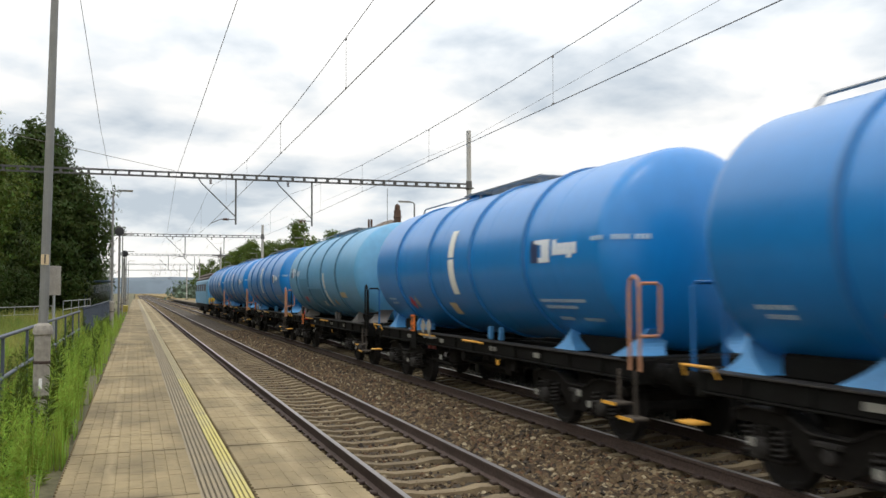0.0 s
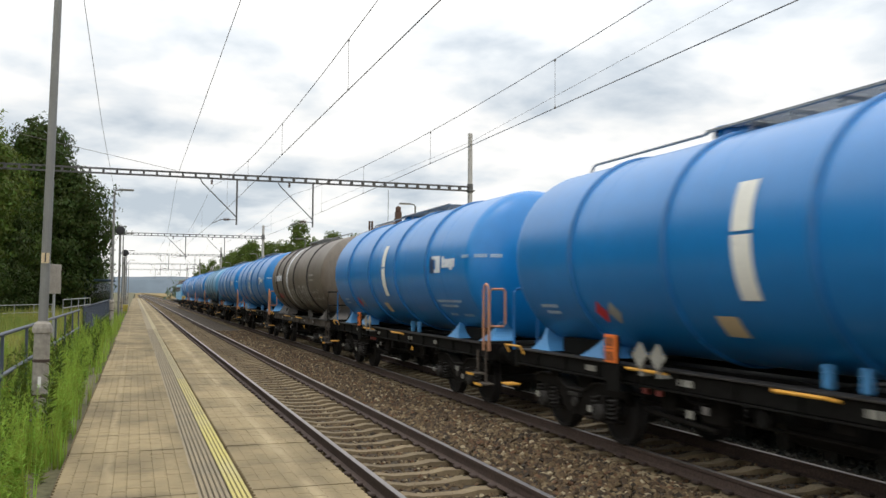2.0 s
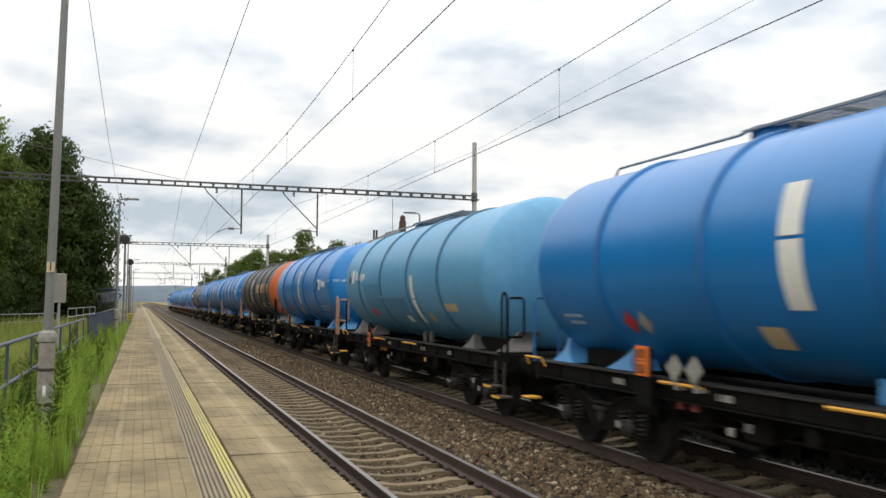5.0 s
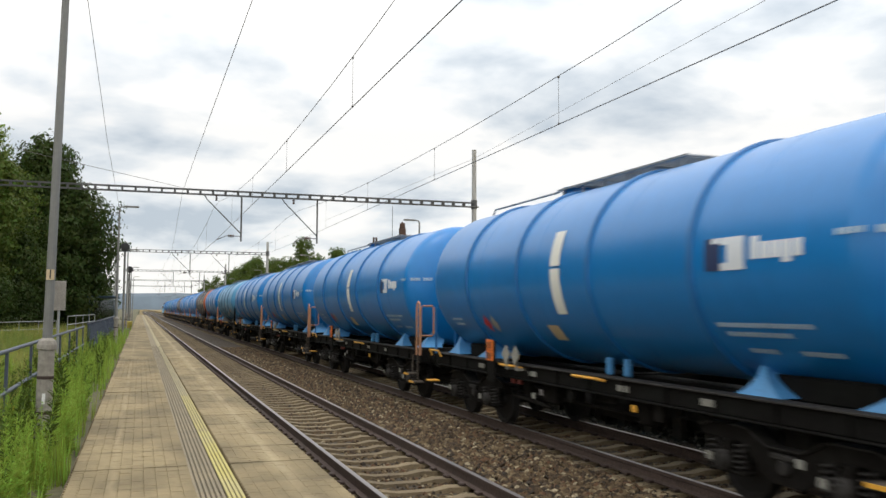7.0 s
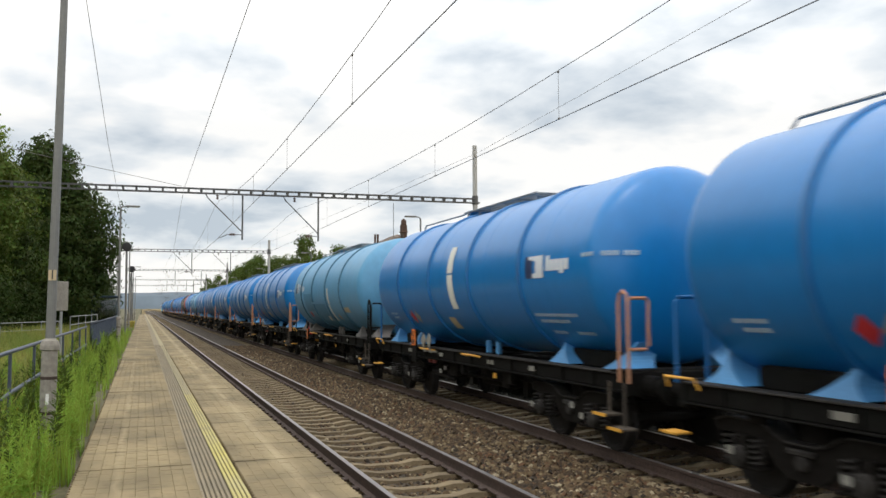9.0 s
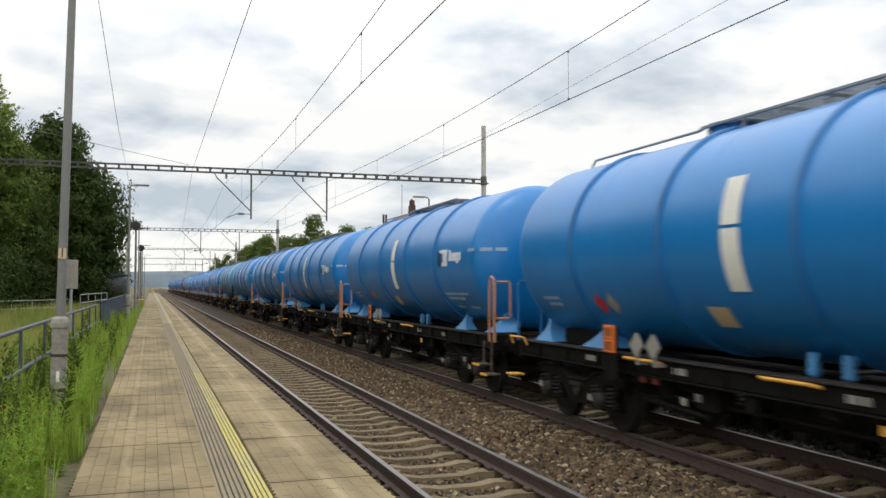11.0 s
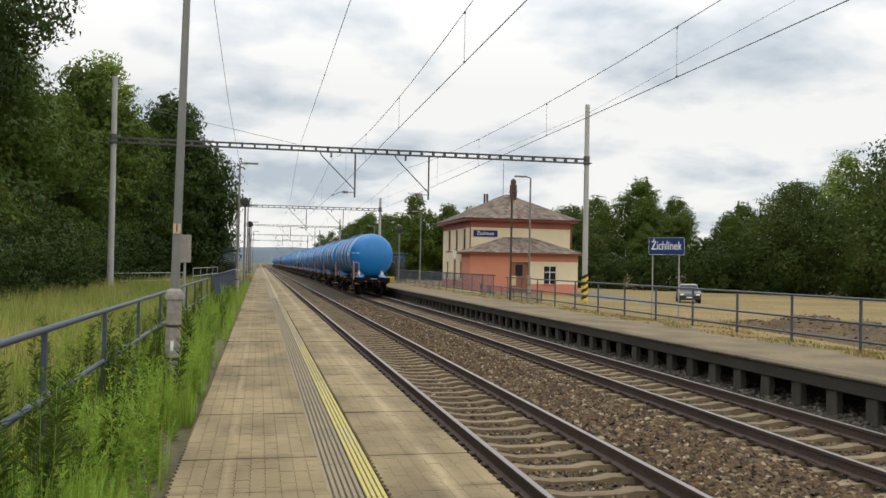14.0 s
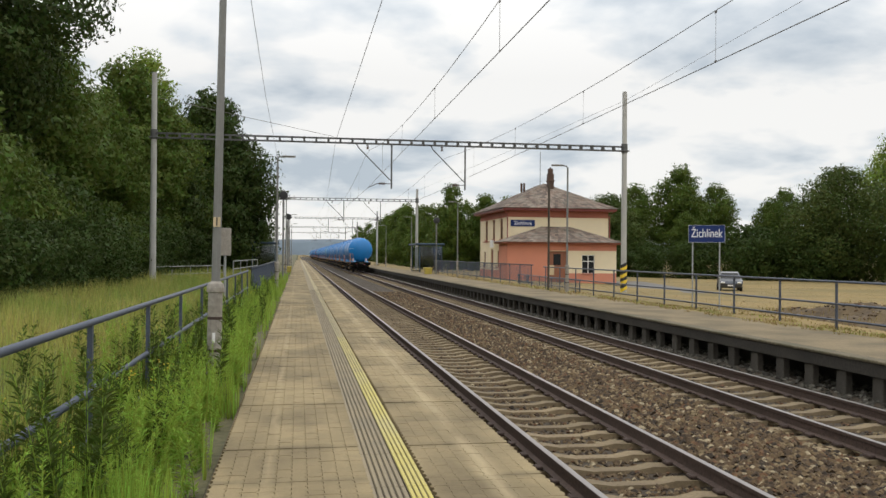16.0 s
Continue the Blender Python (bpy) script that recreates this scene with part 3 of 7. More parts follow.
def build_track(xc, name):
    t = thing(name, "straight railway track on concrete sleepers, rails polished on top", "track", kind="structure")
    z = RAIL
    for side in (-1, 1):
        x = xc + side * 0.7525
        prof = [(-0.07, -0.172), (0.07, -0.172), (0.07, -0.160), (0.012, -0.142), (0.010, -0.052), (0.034, -0.040), (0.034, -0.006)]
        prof += [(-a, b) for a, b in reversed(prof[2:])]
        prof = [(a + x, b + z) for a, b in prof]
        s = Shape()
        n = len(prof)
        ends = (-150, 900)
        s.add([(a, y, b) for y in ends for a, b in prof], [(i, (i + 1) % n, n + (i + 1) % n, n + i) for i in range(n)])
        part("rail", s, M["rail"], t, "rusty brown rail")
        h = Shape()
        h.box(x - 0.034, x + 0.034, -150, 900, z - 0.0055, z, 0.004)
        part("running_surface", h, M["railhead"], t, "polished steel running surface")
    # a sleeper: thick under the rails, waisted between them
    o = [(-1.22, 0.13), (-0.45, 0.13), (-0.25, 0.11), (0.25, 0.11), (0.45, 0.13), (1.22, 0.13)]
    tops = [-0.03, 0.0, -0.035, -0.035, 0.0, -0.03]
    v = []
    for (x, hw), dz in zip(o, tops):
        v += [(x, -hw, -0.18), (x, -hw + 0.025, dz), (x, hw - 0.025, dz), (x, hw, -0.18)]
    f = []
    for i in range(5):
        for k in range(3):
            f.append((i * 4 + k, i * 4 + k + 1, i * 4 + k + 5, i * 4 + k + 4))
    f += [(0, 1, 2, 3), (23, 22, 21, 20)]
    base = Shape().add(v, f)
    me = base.mesh("sleeper", M["sleeper"])
    rest = Shape()
    zs = z - 0.172 - 0.006
    clips, cm = Shape(), Shape()
    for side in (-1, 1):
        for o2 in (-0.10, 0.10):
            cm.box(side * 0.7525 + o2 - 0.04, side * 0.7525 + o2 + 0.04, -0.07, 0.07, -0.004, 0.035, 0.01)
    y, k = -40.0, 0
    while y < 330:
        if 4 < y < 100:
            ob = new("sleeper", me)
            ob.parent = t
            ob.matrix_basis = pose(xc, y, zs, 0, 0, 0)
        else:
            rest.add([(a + xc, b + y, c + zs) for a, b, c in base.v], base.f)
        if 3 < y < 70:
            clips.add([(a + xc, b + y, c + zs) for a, b, c in cm.v], cm.f)
        y += 0.6
    part("sleepers_far", rest, M["sleeper"], t, kind="stuff")
    part("rail_clips", clips, M["clip"], t, "rusty rail fastenings", kind="stuff")
    return t


def build_ballast():
    rng = np.random.default_rng(7)
    zb = RAIL - 0.172 - 0.045
    s = Shape()
    xs = [1.64, 1.8, 2.1, 2.5, 3.4, 4.4, 4.8, 5.1, 5.5, 5.9, 6.2, 6.6, 7.5, 8.4, 8.8, 9.2, 9.9]
    zs = [zb - 0.02, zb - 0.02, zb - 0.02, zb - 0.035, zb - 0.035, zb - 0.035, zb + 0.01, zb - 0.01, zb - 0.02, zb - 0.01, zb + 0.0, zb - 0.035, zb - 0.035, zb - 0.035, zb - 0.01, zb + 0.05, zb + 0.12]
    ys = (-150, 0, 60, 900)
    s.v = [(x, y, z) for y in ys for x, z in zip(xs, zs)]
    n = len(xs)
    s.f = [(j * n + i, j * n + i + 1, (j + 1) * n + i + 1, (j + 1) * n + i) for j in range(len(ys) - 1) for i in range(n - 1)]
    b = part("ballast_bed", s, M["ballast"], label="brown crushed stone ballast")
    tagged(b, category="ballast", kind="structure")
    # stones: squashed, jittered octahedra
    full = np.array([(1, 0, 0), (-1, 0, 0), (0, 1, 0), (0, -1, 0), (0, 0, 1), (0, 0, -1), (0.6, 0.6, 0.55), (-0.6, 0.6, -0.5), (0.6, -0.6, -0.5), (-0.6, -0.6, 0.55)])
    faces = [(0, 2, 6), (2, 4, 6), (4, 0, 6), (1, 3, 9), (3, 4, 9), (4, 1, 9), (0, 3, 8), (3, 5, 8), (5, 0, 8), (1, 2, 7), (2, 5, 7), (5, 1, 7), (0, 4, 3), (1, 4, 2), (0, 5, 2), (1, 5, 3)]
    fa_full = np.array(faces)

    octa = np.array(((0, 2, 4), (2, 1, 4), (1, 3, 4), (3, 0, 4), (2, 0, 5), (1, 2, 5), (3, 1, 5), (0, 3, 5)))

    def scatter(name, mat, count, x0, x1, y0, y1, size, lift, label):
        near = y1 <= 20
        ico, fa = (full, fa_full) if near else (full[:6], octa)
        u = rng.random(count)
        y = y0 * (y1 / y0) ** u
        x = rng.uniform(x0, x1, count)
        zt = np.interp(x, xs, zs)
        sz = rng.uniform(0.6, 1.25, count) * size * (1 + (y / y1) * 0.5)
        v = ico[None] * rng.uniform(0.65, 1.15, (count, len(ico), 3)) * sz[:, None, None] * np.array((1, 1, 0.75))
        a = rng.uniform(0, 2 * np.pi, count)
        ca, sa = np.cos(a)[:, None], np.sin(a)[:, None]
        vx = v[..., 0] * ca - v[..., 1] * sa + x[:, None]
        vy = v[..., 0] * sa + v[..., 1] * ca + y[:, None]
        vz = v[..., 2] + (zt + lift + rng.uniform(-0.01, 0.014, count))[:, None]
        vv = np.stack((vx, vy, vz), -1).reshape(-1, 3)
        ff = (fa[None] + (np.arange(count) * len(ico))[:, None, None]).reshape(-1, 3)
        me = bpy.data.meshes.new(name)
        me.from_pydata(vv.tolist(), [], ff.tolist())
        me.materials.append(mat)
        ob = new(name, me)
        ob.parent = b
        tagged(ob, label, kind="stuff")

    for mat, x0, x1, near, far, size, lift in (("stone", 4.45, 6.55, 9500, 9500, 0.040, 0.010), ("stone", 1.85, 4.45, 6000, 5000, 0.030, 0.004),
                                               ("stone", 6.55, 8.6, 2600, 4000, 0.028, 0.004), ("grey_stone", 8.6, 9.9, 2800, 4000, 0.036, 0.006)):
        colour = "grey" if mat == "grey_stone" else "brown"
        scatter("ballast_stones", M[mat], near, x0, x1, 5, 18, size, lift, "loose %s ballast stones" % colour)
        scatter("ballast_stones", M[mat], far, x0, x1, 18, 55, size * 1.15, lift, "loose %s ballast stones" % colour)


def far_platform():
    s = Shape()
    s.box(9.47, 11.9, -20, 260, -0.16, -0.03, 0.01)
    p = part("far_platform", s, M["far_deck"], label="low platform with a concrete deck on short supports")
    tagged(p, category="platform", kind="structure")
    n = Shape()
    n.box(9.14, 9.46, -20, 260, -0.075, -0.024, 0.012)
    part("platform_nosing", n, M["mossy_edge"], p, "mossy worn concrete nosing")
    # the beam's dark colour also paints the shadow below the nosing lip
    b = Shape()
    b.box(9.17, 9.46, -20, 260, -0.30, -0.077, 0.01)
    part("deck_beam", b, M["dark_concrete"], p, "dark stained concrete beam, shadow under the nosing painted in")
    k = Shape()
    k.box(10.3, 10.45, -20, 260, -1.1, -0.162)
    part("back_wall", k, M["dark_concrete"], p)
    post = Shape()
    post.box(-0.20, -0.07, -0.135, 0.135, -0.70, 0, 0.012)
    me = post.mesh("support", M["support"])
    y = 13.54 - 6 * 0.955
    while y < 170:
        o = new("support", me)
        o.parent = p
        o.matrix_basis = pose(9.42, y, -0.302)
        y += 0.955


build_ground()
platform = slab_platform()
track_near = build_track(TR1, "track_near")
track_far = build_track(TR2, "track_far")
build_ballast()
far_platform()


# ---------------------------------------------------------------- railings
def rail_fence(name, x, posts, top, rails, r, label, panels=(), low=0.12, foot=-0.25):
    f = thing(name, label, "railing", kind="")
    for y in posts:
        s = Shape()
        s.box(x - 0.022, x + 0.022, y - 0.03, y + 0.03, foot, top - 0.02, 0.004)
        part("post", s, M["fence"], f)
    for z in rails:
        s = Shape()
        s.tube([(x, posts[0] - 0.4, z), (x, posts[-1] + 0.4, z)], r, 8)
        part("rail", s, M["fence"], f, smooth=True)
    for y0, y1 in panels:
        s = Shape()
        y = y0
        while y < y1:
            s.box(x - 0.007, x + 0.007, y, y + 0.02, low, top - 0.03)
            y += 0.17
        part("bar_panel", s, M["fence_panel"], f, "panel of close upright bars", kind="stuff")
    return f


def steps(a, b, d):
    return [a + d * i for i in range(int((b - a) / d + 1e-6) + 1)]


rail_fence("platform_railing", -1.77, steps(7.9 - 5 * 2.93, 32.0, 2.93), 1.0, (1.0, 0.41, -0.03), 0.032, "blue-grey tubular steel railing overgrown with weeds")
rail_fence("platform_railing", -1.77, steps(34.3, 74.0, 2.0), 1.06, (1.06, 0.12), 0.03, "blue-grey steel railing with upright bars", [(34.4, 73.9)])
rail_fence("platform_railing", 12.9, steps(19.13 - 9 * 2.5, 46.0, 2.5), 1.05, (1.05, 0.51, 0.12), 0.028, "blue-grey tubular steel railing on dry grass")
rail_fence("platform_railing", 12.9, steps(47.0, 82.0, 2.5), 1.12, (1.12, 0.12), 0.03, "blue-grey steel railing with upright bars", [(47.1, 81.9)])
rail_fence("ramp_railing", 14.2, steps(42.4, 54.9, 2.5), 0.42, (0.42, -0.25), 0.025, "low blue-grey barred railing along the ramp", [(42.5, 54.8)], -0.25, -0.75)


# ---------------------------------------------------------------- overhead line
def portal(y, xl, xr, zl, zr, top, drops=True, stripes=False):
    g = thing("catenary_portal", "grey lattice beam carried by two slender masts over the tracks", "catenary portal", "catenary portals", at=pose(0, y, 0))
    zb = 7.53
    for x, z0, striped in ((xl, zl, False), (xr, zr, stripes)):
        s = Shape()
        s.tube([(x, 0, z0), (x, 0, top)], 0.165, 14, r2=0.13)
        part("mast", s, M["mast"], g, smooth=False)
        s = Shape()
        s.tube([(x, 0, zb - 0.10), (x, 0, zb + 0.40)], 0.175, 14)
        s.box(x - 0.24, x + 0.24, -0.2, 0.2, zb - 0.03, zb + 0.03, 0.01)
        part("clamp", s, M["lattice"], g)
        s = Shape()
        s.box(x - 0.45, x + 0.45, -0.45, 0.45, z0 - 0.3, z0 + 0.12, 0.03)
        part("footing", s, M["mossy_edge"], g)
        if striped:
            for k in range(8):
                s = Shape()
                a0 = z0 + 0.25 + k * 0.19
                pts = [(0.185 * math.cos(2 * math.pi * j / 20), 0.185 * math.sin(2 * math.pi * j / 20)) for j in range(21)]
                for j in range(20):
                    dz0, dz1 = 0.10 * math.cos(2 * math.pi * j / 20), 0.10 * math.cos(2 * math.pi * (j + 1) / 20)
                    (ax, ay), (bx, by) = pts[j], pts[j + 1]
                    s.quad((x + ax, ay, a0 + dz0), (x + bx, by, a0 + dz1), (x + bx, by, a0 + dz1 + 0.19), (x + ax, ay, a0 + dz0 + 0.19))
                part("warning_band", s, M["black" if k % 2 else "yellow"], g, "black band" if k % 2 else "yellow band")
    for yy in (-0.14, 0.14):
        for zz in (zb, zb + 0.23):
            part("chord", Shape().box(xl, xr, yy - 0.03, yy + 0.03, zz - 0.026, zz + 0.026), M["lattice"], g)
    s = Shape()
    n = int((xr - xl) / 0.62)
    for i in range(n + 1):
        x = xl + (xr - xl) * i / n
        for yy in (-0.14, 0.14):
            s.box(x - 0.05, x + 0.05, yy - 0.01, yy + 0.01, zb, zb + 0.23)
        s.box(x - 0.025, x + 0.025, -0.14, 0.14, zb - 0.02, zb + 0.02)
    part("lattice_web", s, M["lattice"], g, kind="stuff")
    if drops:
        for xd, xw in ((4.88, 3.60), (8.88, 7.60)):
            s = Shape()
            s.tube([(xd, 0, zb), (xd, 0, 5.15)], 0.045, 8)
            s.tube([(xd - 1.9, 0, zb), (xd - 1.75, 0, zb - 0.25), (xd, 0, 5.55)], 0.03, 6)
            part("drop_bracket", s, M["lattice"], g, "steel drop bracket with a diagonal strut")
            s = Shape()
            s.tube([(xd, 0, 5.42), (xd - 0.75, 0, 5.42), (xw + 0.05, 0, 5.20)], 0.022, 6)
            part("steady_arm", s, M["lattice"], g)
            s = Shape()
            for k in range(4):
                s.lathe([(0.02, 0), (0.075, 0.02), (0.075, 0.05), (0.02, 0.07)], 10, pose(xd - 0.35 - k * 0.08, 0, 5.42, 0, 0, 90))
            part("insulator", s, M["insulator"], g, "ribbed brown insulator")
            s = Shape()
            for k in range(4):
                s.lathe([(0.02, 0), (0.07, 0.02), (0.07, 0.05), (0.02, 0.07)], 10, pose(xw, 0, zb - 0.06 - k * 0.08, 90, 0, 0))
            part("insulator", s, M["insulator"], g, "ribbed brown insulator")
    return g


def contact_x(base, y):
    k = (y + 3) / 49.0
    i = math.floor(k)
    a, b = (-0.16, 0.12) if i % 2 == 0 else (0.12, -0.16)
    return base + a + (b - a) * (k - i)


def messenger_z(y, low, rise):
    k = ((y + 3) / 49.0) % 1.0
    return low + rise * (2 * k - 1) ** 2


def overhead(base, low, rise):
    g = thing("overhead_line", "contact wire hung by droppers from a sagging messenger wire", "overhead line")
    ys = [-50 + 3.5 * i for i in range(100)]
    s = Shape()
    s.tube([(contact_x(base, y), y, 5.15) for y in (-52, -3, 46, 95, 144, 193, 242, 291)], 0.0085, 5)
    part("contact_wire", s, M["wire"], g)
    s = Shape()
    s.tube([(contact_x(base, y), y, messenger_z(y, low, rise)) for y in ys], 0.0075, 5)
    part("messenger_wire", s, M["wire"], g)
    y = -7.9
    while y < 140:
        if abs(((y + 3) / 49.0 + 0.5) % 1.0 - 0.5) > 0.03:
            s = Shape()
            x = contact_x(base, y)
            s.tube([(x, y, 5.15), (x, y, messenger_z(y, low, rise))], 0.004, 4)
            for z in (5.16, messenger_z(y, low, rise) - 0.02):
                s.box(x - 0.012, x + 0.012, y - 0.03, y + 0.03, z - 0.02, z + 0.02, 0.005)
            part("dropper", s, M["wire"], g)
        y += 7.5
    return g


portal(46.0, -7.32, 17.95, 0.05, -0.50, 10.85, stripes=True)
portal(95.0, -2.4, 12.95, -0.1, -0.1, 8.95)
portal(144.0, -2.4, 12.95, -0.1, -0.1, 8.95)
portal(193.0, -2.4, 12.95, -0.1, -0.1, 8.95)
portal(242.0, -2.4, 12.95, -0.1, -0.1, 8.95)
portal(-3.0, -7.3, 17.95, -0.1, -0.2, 12.2)
overhead(3.47, 5.95, 1.2)
overhead(7.48, 6.02, 0.8)


def feeder(pts, r, label):
    s = Shape()
    s.tube(pts, r, 5)
    return tagged(part("feeder_wire", s, M["wire"], label=label), category="wire")


feeder([(1.9, y, 7.62) for y in (-3, 20, 46)], 0.009, "feeder wire carried along the lattice beams")
feeder([(1.9, 46, 7.62), (3.0, 95, 7.62), (3.0, 242, 7.6)], 0.009, "feeder wire carried along the lattice beams")
feeder([(17.95, -3, 12.05), (17.95, 46, 10.35), (12.9, 95, 8.7)], 0.008, "thin feeder wire strung between mast tops")
feeder([(-7.3, 46, 9.6), (1.8, 46, 7.85)], 0.012, "stay wire from a mast to the lattice beam")


# ---------------------------------------------------------------- lamps, signs, small fittings
def lamp_post(x, y, z, h, lean=0.0, arm=0.55, turn=0.0):
    g = thing("platform_lamp", "tall grey steel lamp post with a thick base", "lamp post", "platform lamps", at=pose(x, y, z, 0, lean, turn))
    s = Shape()
    s.tube([(0, 0, -0.3), (0, 0, 1.18)], 0.088, 16)
    part("pole_base", s, M["lamp_base"], g, "weathered thick pole base")
    s = Shape()
    s.lathe([(0.088, 1.13), (0.108, 1.14), (0.108, 1.19), (0.092, 1.24), (0.056, 1.27)], 16, pose(0, 0, 0, 90, 0, 0) @ Matrix.Diagonal((1, 1, -1, 1)))
    part("collar", s, M["lamp_base"], g)
    for zz in (0.40, 0.80):
        s = Shape()
        s.lathe([(0.089, 0), (0.094, 0.005), (0.094, 0.03), (0.089, 0.035)], 16, pose(0, 0, zz, 90, 0, 0))
        part("band", s, M["clip"], g, "rusty band")
    s = Shape()
    s.tube([(0, 0, 1.2), (0, 0, h)], 0.054, 14, r2=0.040)
    s.tube([(0, 0, h - 0.02), (0.06, 0, h + 0.06), (arm * 0.5, 0, h + 0.10)], 0.03, 8)
    part("pole", s, M["lamp_pole"], g)
    s = Shape()
    s.box(arm * 0.4, arm + 0.25, -0.10, 0.10, h + 0.06, h + 0.13, 0.02)
    part("lamp_head", s, M["lamp_pole"], g, "flat grey lamp head")
    s = Shape()
    s.box(arm * 0.6, arm + 0.2, -0.07, 0.07, h + 0.052, h + 0.06)
    part("lens", s, M["white"], g, "pale lamp lens")
    return g


def text_on(body, size, mat, name, parent=None, at=None, thick=0.004):
    cu = bpy.data.curves.new(name, "FONT")
    cu.body, cu.size, cu.extrude = body, size, thick
    cu.align_x, cu.align_y = "CENTER", "CENTER"
    tmp = bpy.data.objects.new(name, cu)
    scene.collection.objects.link(tmp)
    dg = bpy.context.evaluated_depsgraph_get()
    me = bpy.data.meshes.new_from_object(tmp.evaluated_get(dg))
    bpy.data.objects.remove(tmp)
    me.materials.clear()
    me.materials.append(mat)
    ob = new(name, me)
    if parent is not None:
        ob.parent = parent
    if at is not None:
        ob.matrix_basis = at
    return ob


near_lamp = lamp_post(-1.02, 11.0, 0.0, 6.1, 0.9)
plate = Shape()
plate.box(-0.042, 0.042, -0.068, -0.062, 1.94, 2.06)
part("number_plate", plate, M["tan"], near_lamp, "small yellow platform plate")
text_on("1", 0.15, M["black"], "plate_figure", near_lamp, pose(0, -0.071, 2.0, 90, 0, 0), 0.001)
sticker = Shape()
sticker.box(-0.017, 0.017, -0.096, -0.089, 0.52, 0.64)
part("sticker", sticker, M["white"], near_lamp, "small white sticker")
for y in (39.8, 69, 98, 127):
    lamp_post(-0.95, y, 0.0, 5.95)
for y in (40.0, 69, 98, 127):
    lamp_post(12.75, y, -0.06, 5.95, turn=180)
feeder([(-0.95, 11, 6.9), (-0.95, 25, 6.1), (-0.95, 39.8, 5.95)], 0.006, "thin cable strung between lamp posts")


def station_sign():
    g = thing("station_sign", "blue enamel station name sign with white letters on two posts", "station sign", at=pose(13.25, 27.95, 0, 0, 0, -34))
    w = 1.20
    s = Shape()
    s.box(0, w, -0.02, 0.02, 2.13, 2.72, 0.008)
    part("board", s, M["sign_blue"], g, "dark blue board")
    s = Shape()
    for a, b, c, d in ((0, w, 2.13, 2.137), (0, w, 2.713, 2.72), (0, 0.007, 2.13, 2.72), (w - 0.007, w, 2.13, 2.72)):
        s.box(a, b, -0.026, -0.0205, c, d)
    part("border", s, M["sign_white"], g, "thin white border")
    t = text_on("Žichlínek", 0.40, M["sign_white"], "lettering", g, pose(w / 2, -0.026, 2.43, 90, 0, 0) @ Matrix.Diagonal((0.70, 1.05, 1, 1)))
    for x in (0.13, w - 0.18):
        s = Shape()
        s.tube([(x, 0.045, -0.4), (x, 0.045, 2.7)], 0.025, 8)
        part("post", s, M["galv"], g)
    return g


station_sign()


# ---------------------------------------------------------------- tank wagons
TANK_R, TANK_Z = 1.475, 2.757     # radius and centre height over the rail
OFF = 0.65                     # rear buffer face, from the datum of the barrel marks
TANK_A, TANK_B = 1.21, 12.70    # ends of the straight barrel, from the rear buffer side


def tank_side(s, y0, y1, z0, z1, off=0.006, n=6):
    """A patch that lies on the barrel's platform side."""
    v = []
    y0, y1 = y0 - OFF, y1 - OFF
    for i in range(n + 1):
        z = z0 + (z1 - z0) * i / n
        x = -math.sqrt(max(0.0, (TANK_R + off) ** 2 - (z - TANK_Z) ** 2))
        v += [(x, y0, z), (x, y1, z)]
    s.add(v, [(2 * i, 2 * i + 1, 2 * i + 3, 2 * i + 2) for i in range(n)])
    return s


def stroke(s, p, q, width, n=5, off=0.008):
    """A slanted brush stroke on the barrel's platform side, from (y, z) to (y, z)."""
    dy, dz = q[0] - p[0], q[1] - p[1]
    l = math.hypot(dy, dz)
    ny, nz = -dz / l * width / 2, dy / l * width / 2
    v = []
    for i in range(n + 1):
        t = i / n
        for k in (-1, 1):
            y, z = p[0] + dy * t + k * ny - OFF, p[1] + dz * t + k * nz
            v.append((-math.sqrt(max(0.0, (TANK_R + off) ** 2 - (z - TANK_Z) ** 2)), y, z))
    f = [(2 * i, 2 * i + 1, 2 * i + 3, 2 * i + 2) for i in range(n)]
    s.add(v, f)
    return s


def word(s, y, z, letters, h, w, gap):
    """Letter-sized bars in a row, running from y towards the rear."""
    for k in letters:
        if k != " ":
            hh = h if k == "T" else h * 0.72
            z0 = z - (h * 0.22 if k == "g" else 0)
            tank_side(s, y - w, y, z0, z + hh, 0.007, 4)
        y -= w + gap
    return y


def dish(y, sign, r):
    # a flatter dome with a rounded knuckle
    knuckle = [(r, y), (r * 0.995, y + sign * 0.07), (r * 0.965, y + sign * 0.16), (r * 0.90, y + sign * 0.25), (r * 0.78, y + sign * 0.35), (r * 0.60, y + sign * 0.45), (r * 0.38, y + sign * 0.52), (r * 0.17, y + sign * 0.555), (0.0, y + sign * 0.56)]
    return knuckle


def wheelset(parent, y):
    s = Shape()
    for side in (-1, 1):
        prof = [(0.0, 0.06), (0.12, 0.06), (0.14, 0.03), (0.38, 0.02), (0.40, 0.055), (0.46, 0.05), (0.465, -0.06), (0.49, -0.075), (0.49, -0.095), (0.40, -0.10), (0.38, -0.03), (0.14, -0.05), (0.0, -0.05)]
        m = pose(side * 0.78, y, 0.46, 0, 0, -90 if side > 0 else 90)
        s.lathe(prof, 18, m)
    s.tube([(-1.0, y, 0.46), (1.0, y, 0.46)], 0.08, 12)
    part("wheelset", s, M["wheel"], parent, "rusty steel wheelset")


def coil(s, x, y, z0, z1, r, wire, turns):
    n = turns * 6
    s.tube([(x + r * math.cos(2 * math.pi * i / 6), y + r * math.sin(2 * math.pi * i / 6), z0 + (z1 - z0) * i / n) for i in range(n + 1)], wire, 3)
    return s


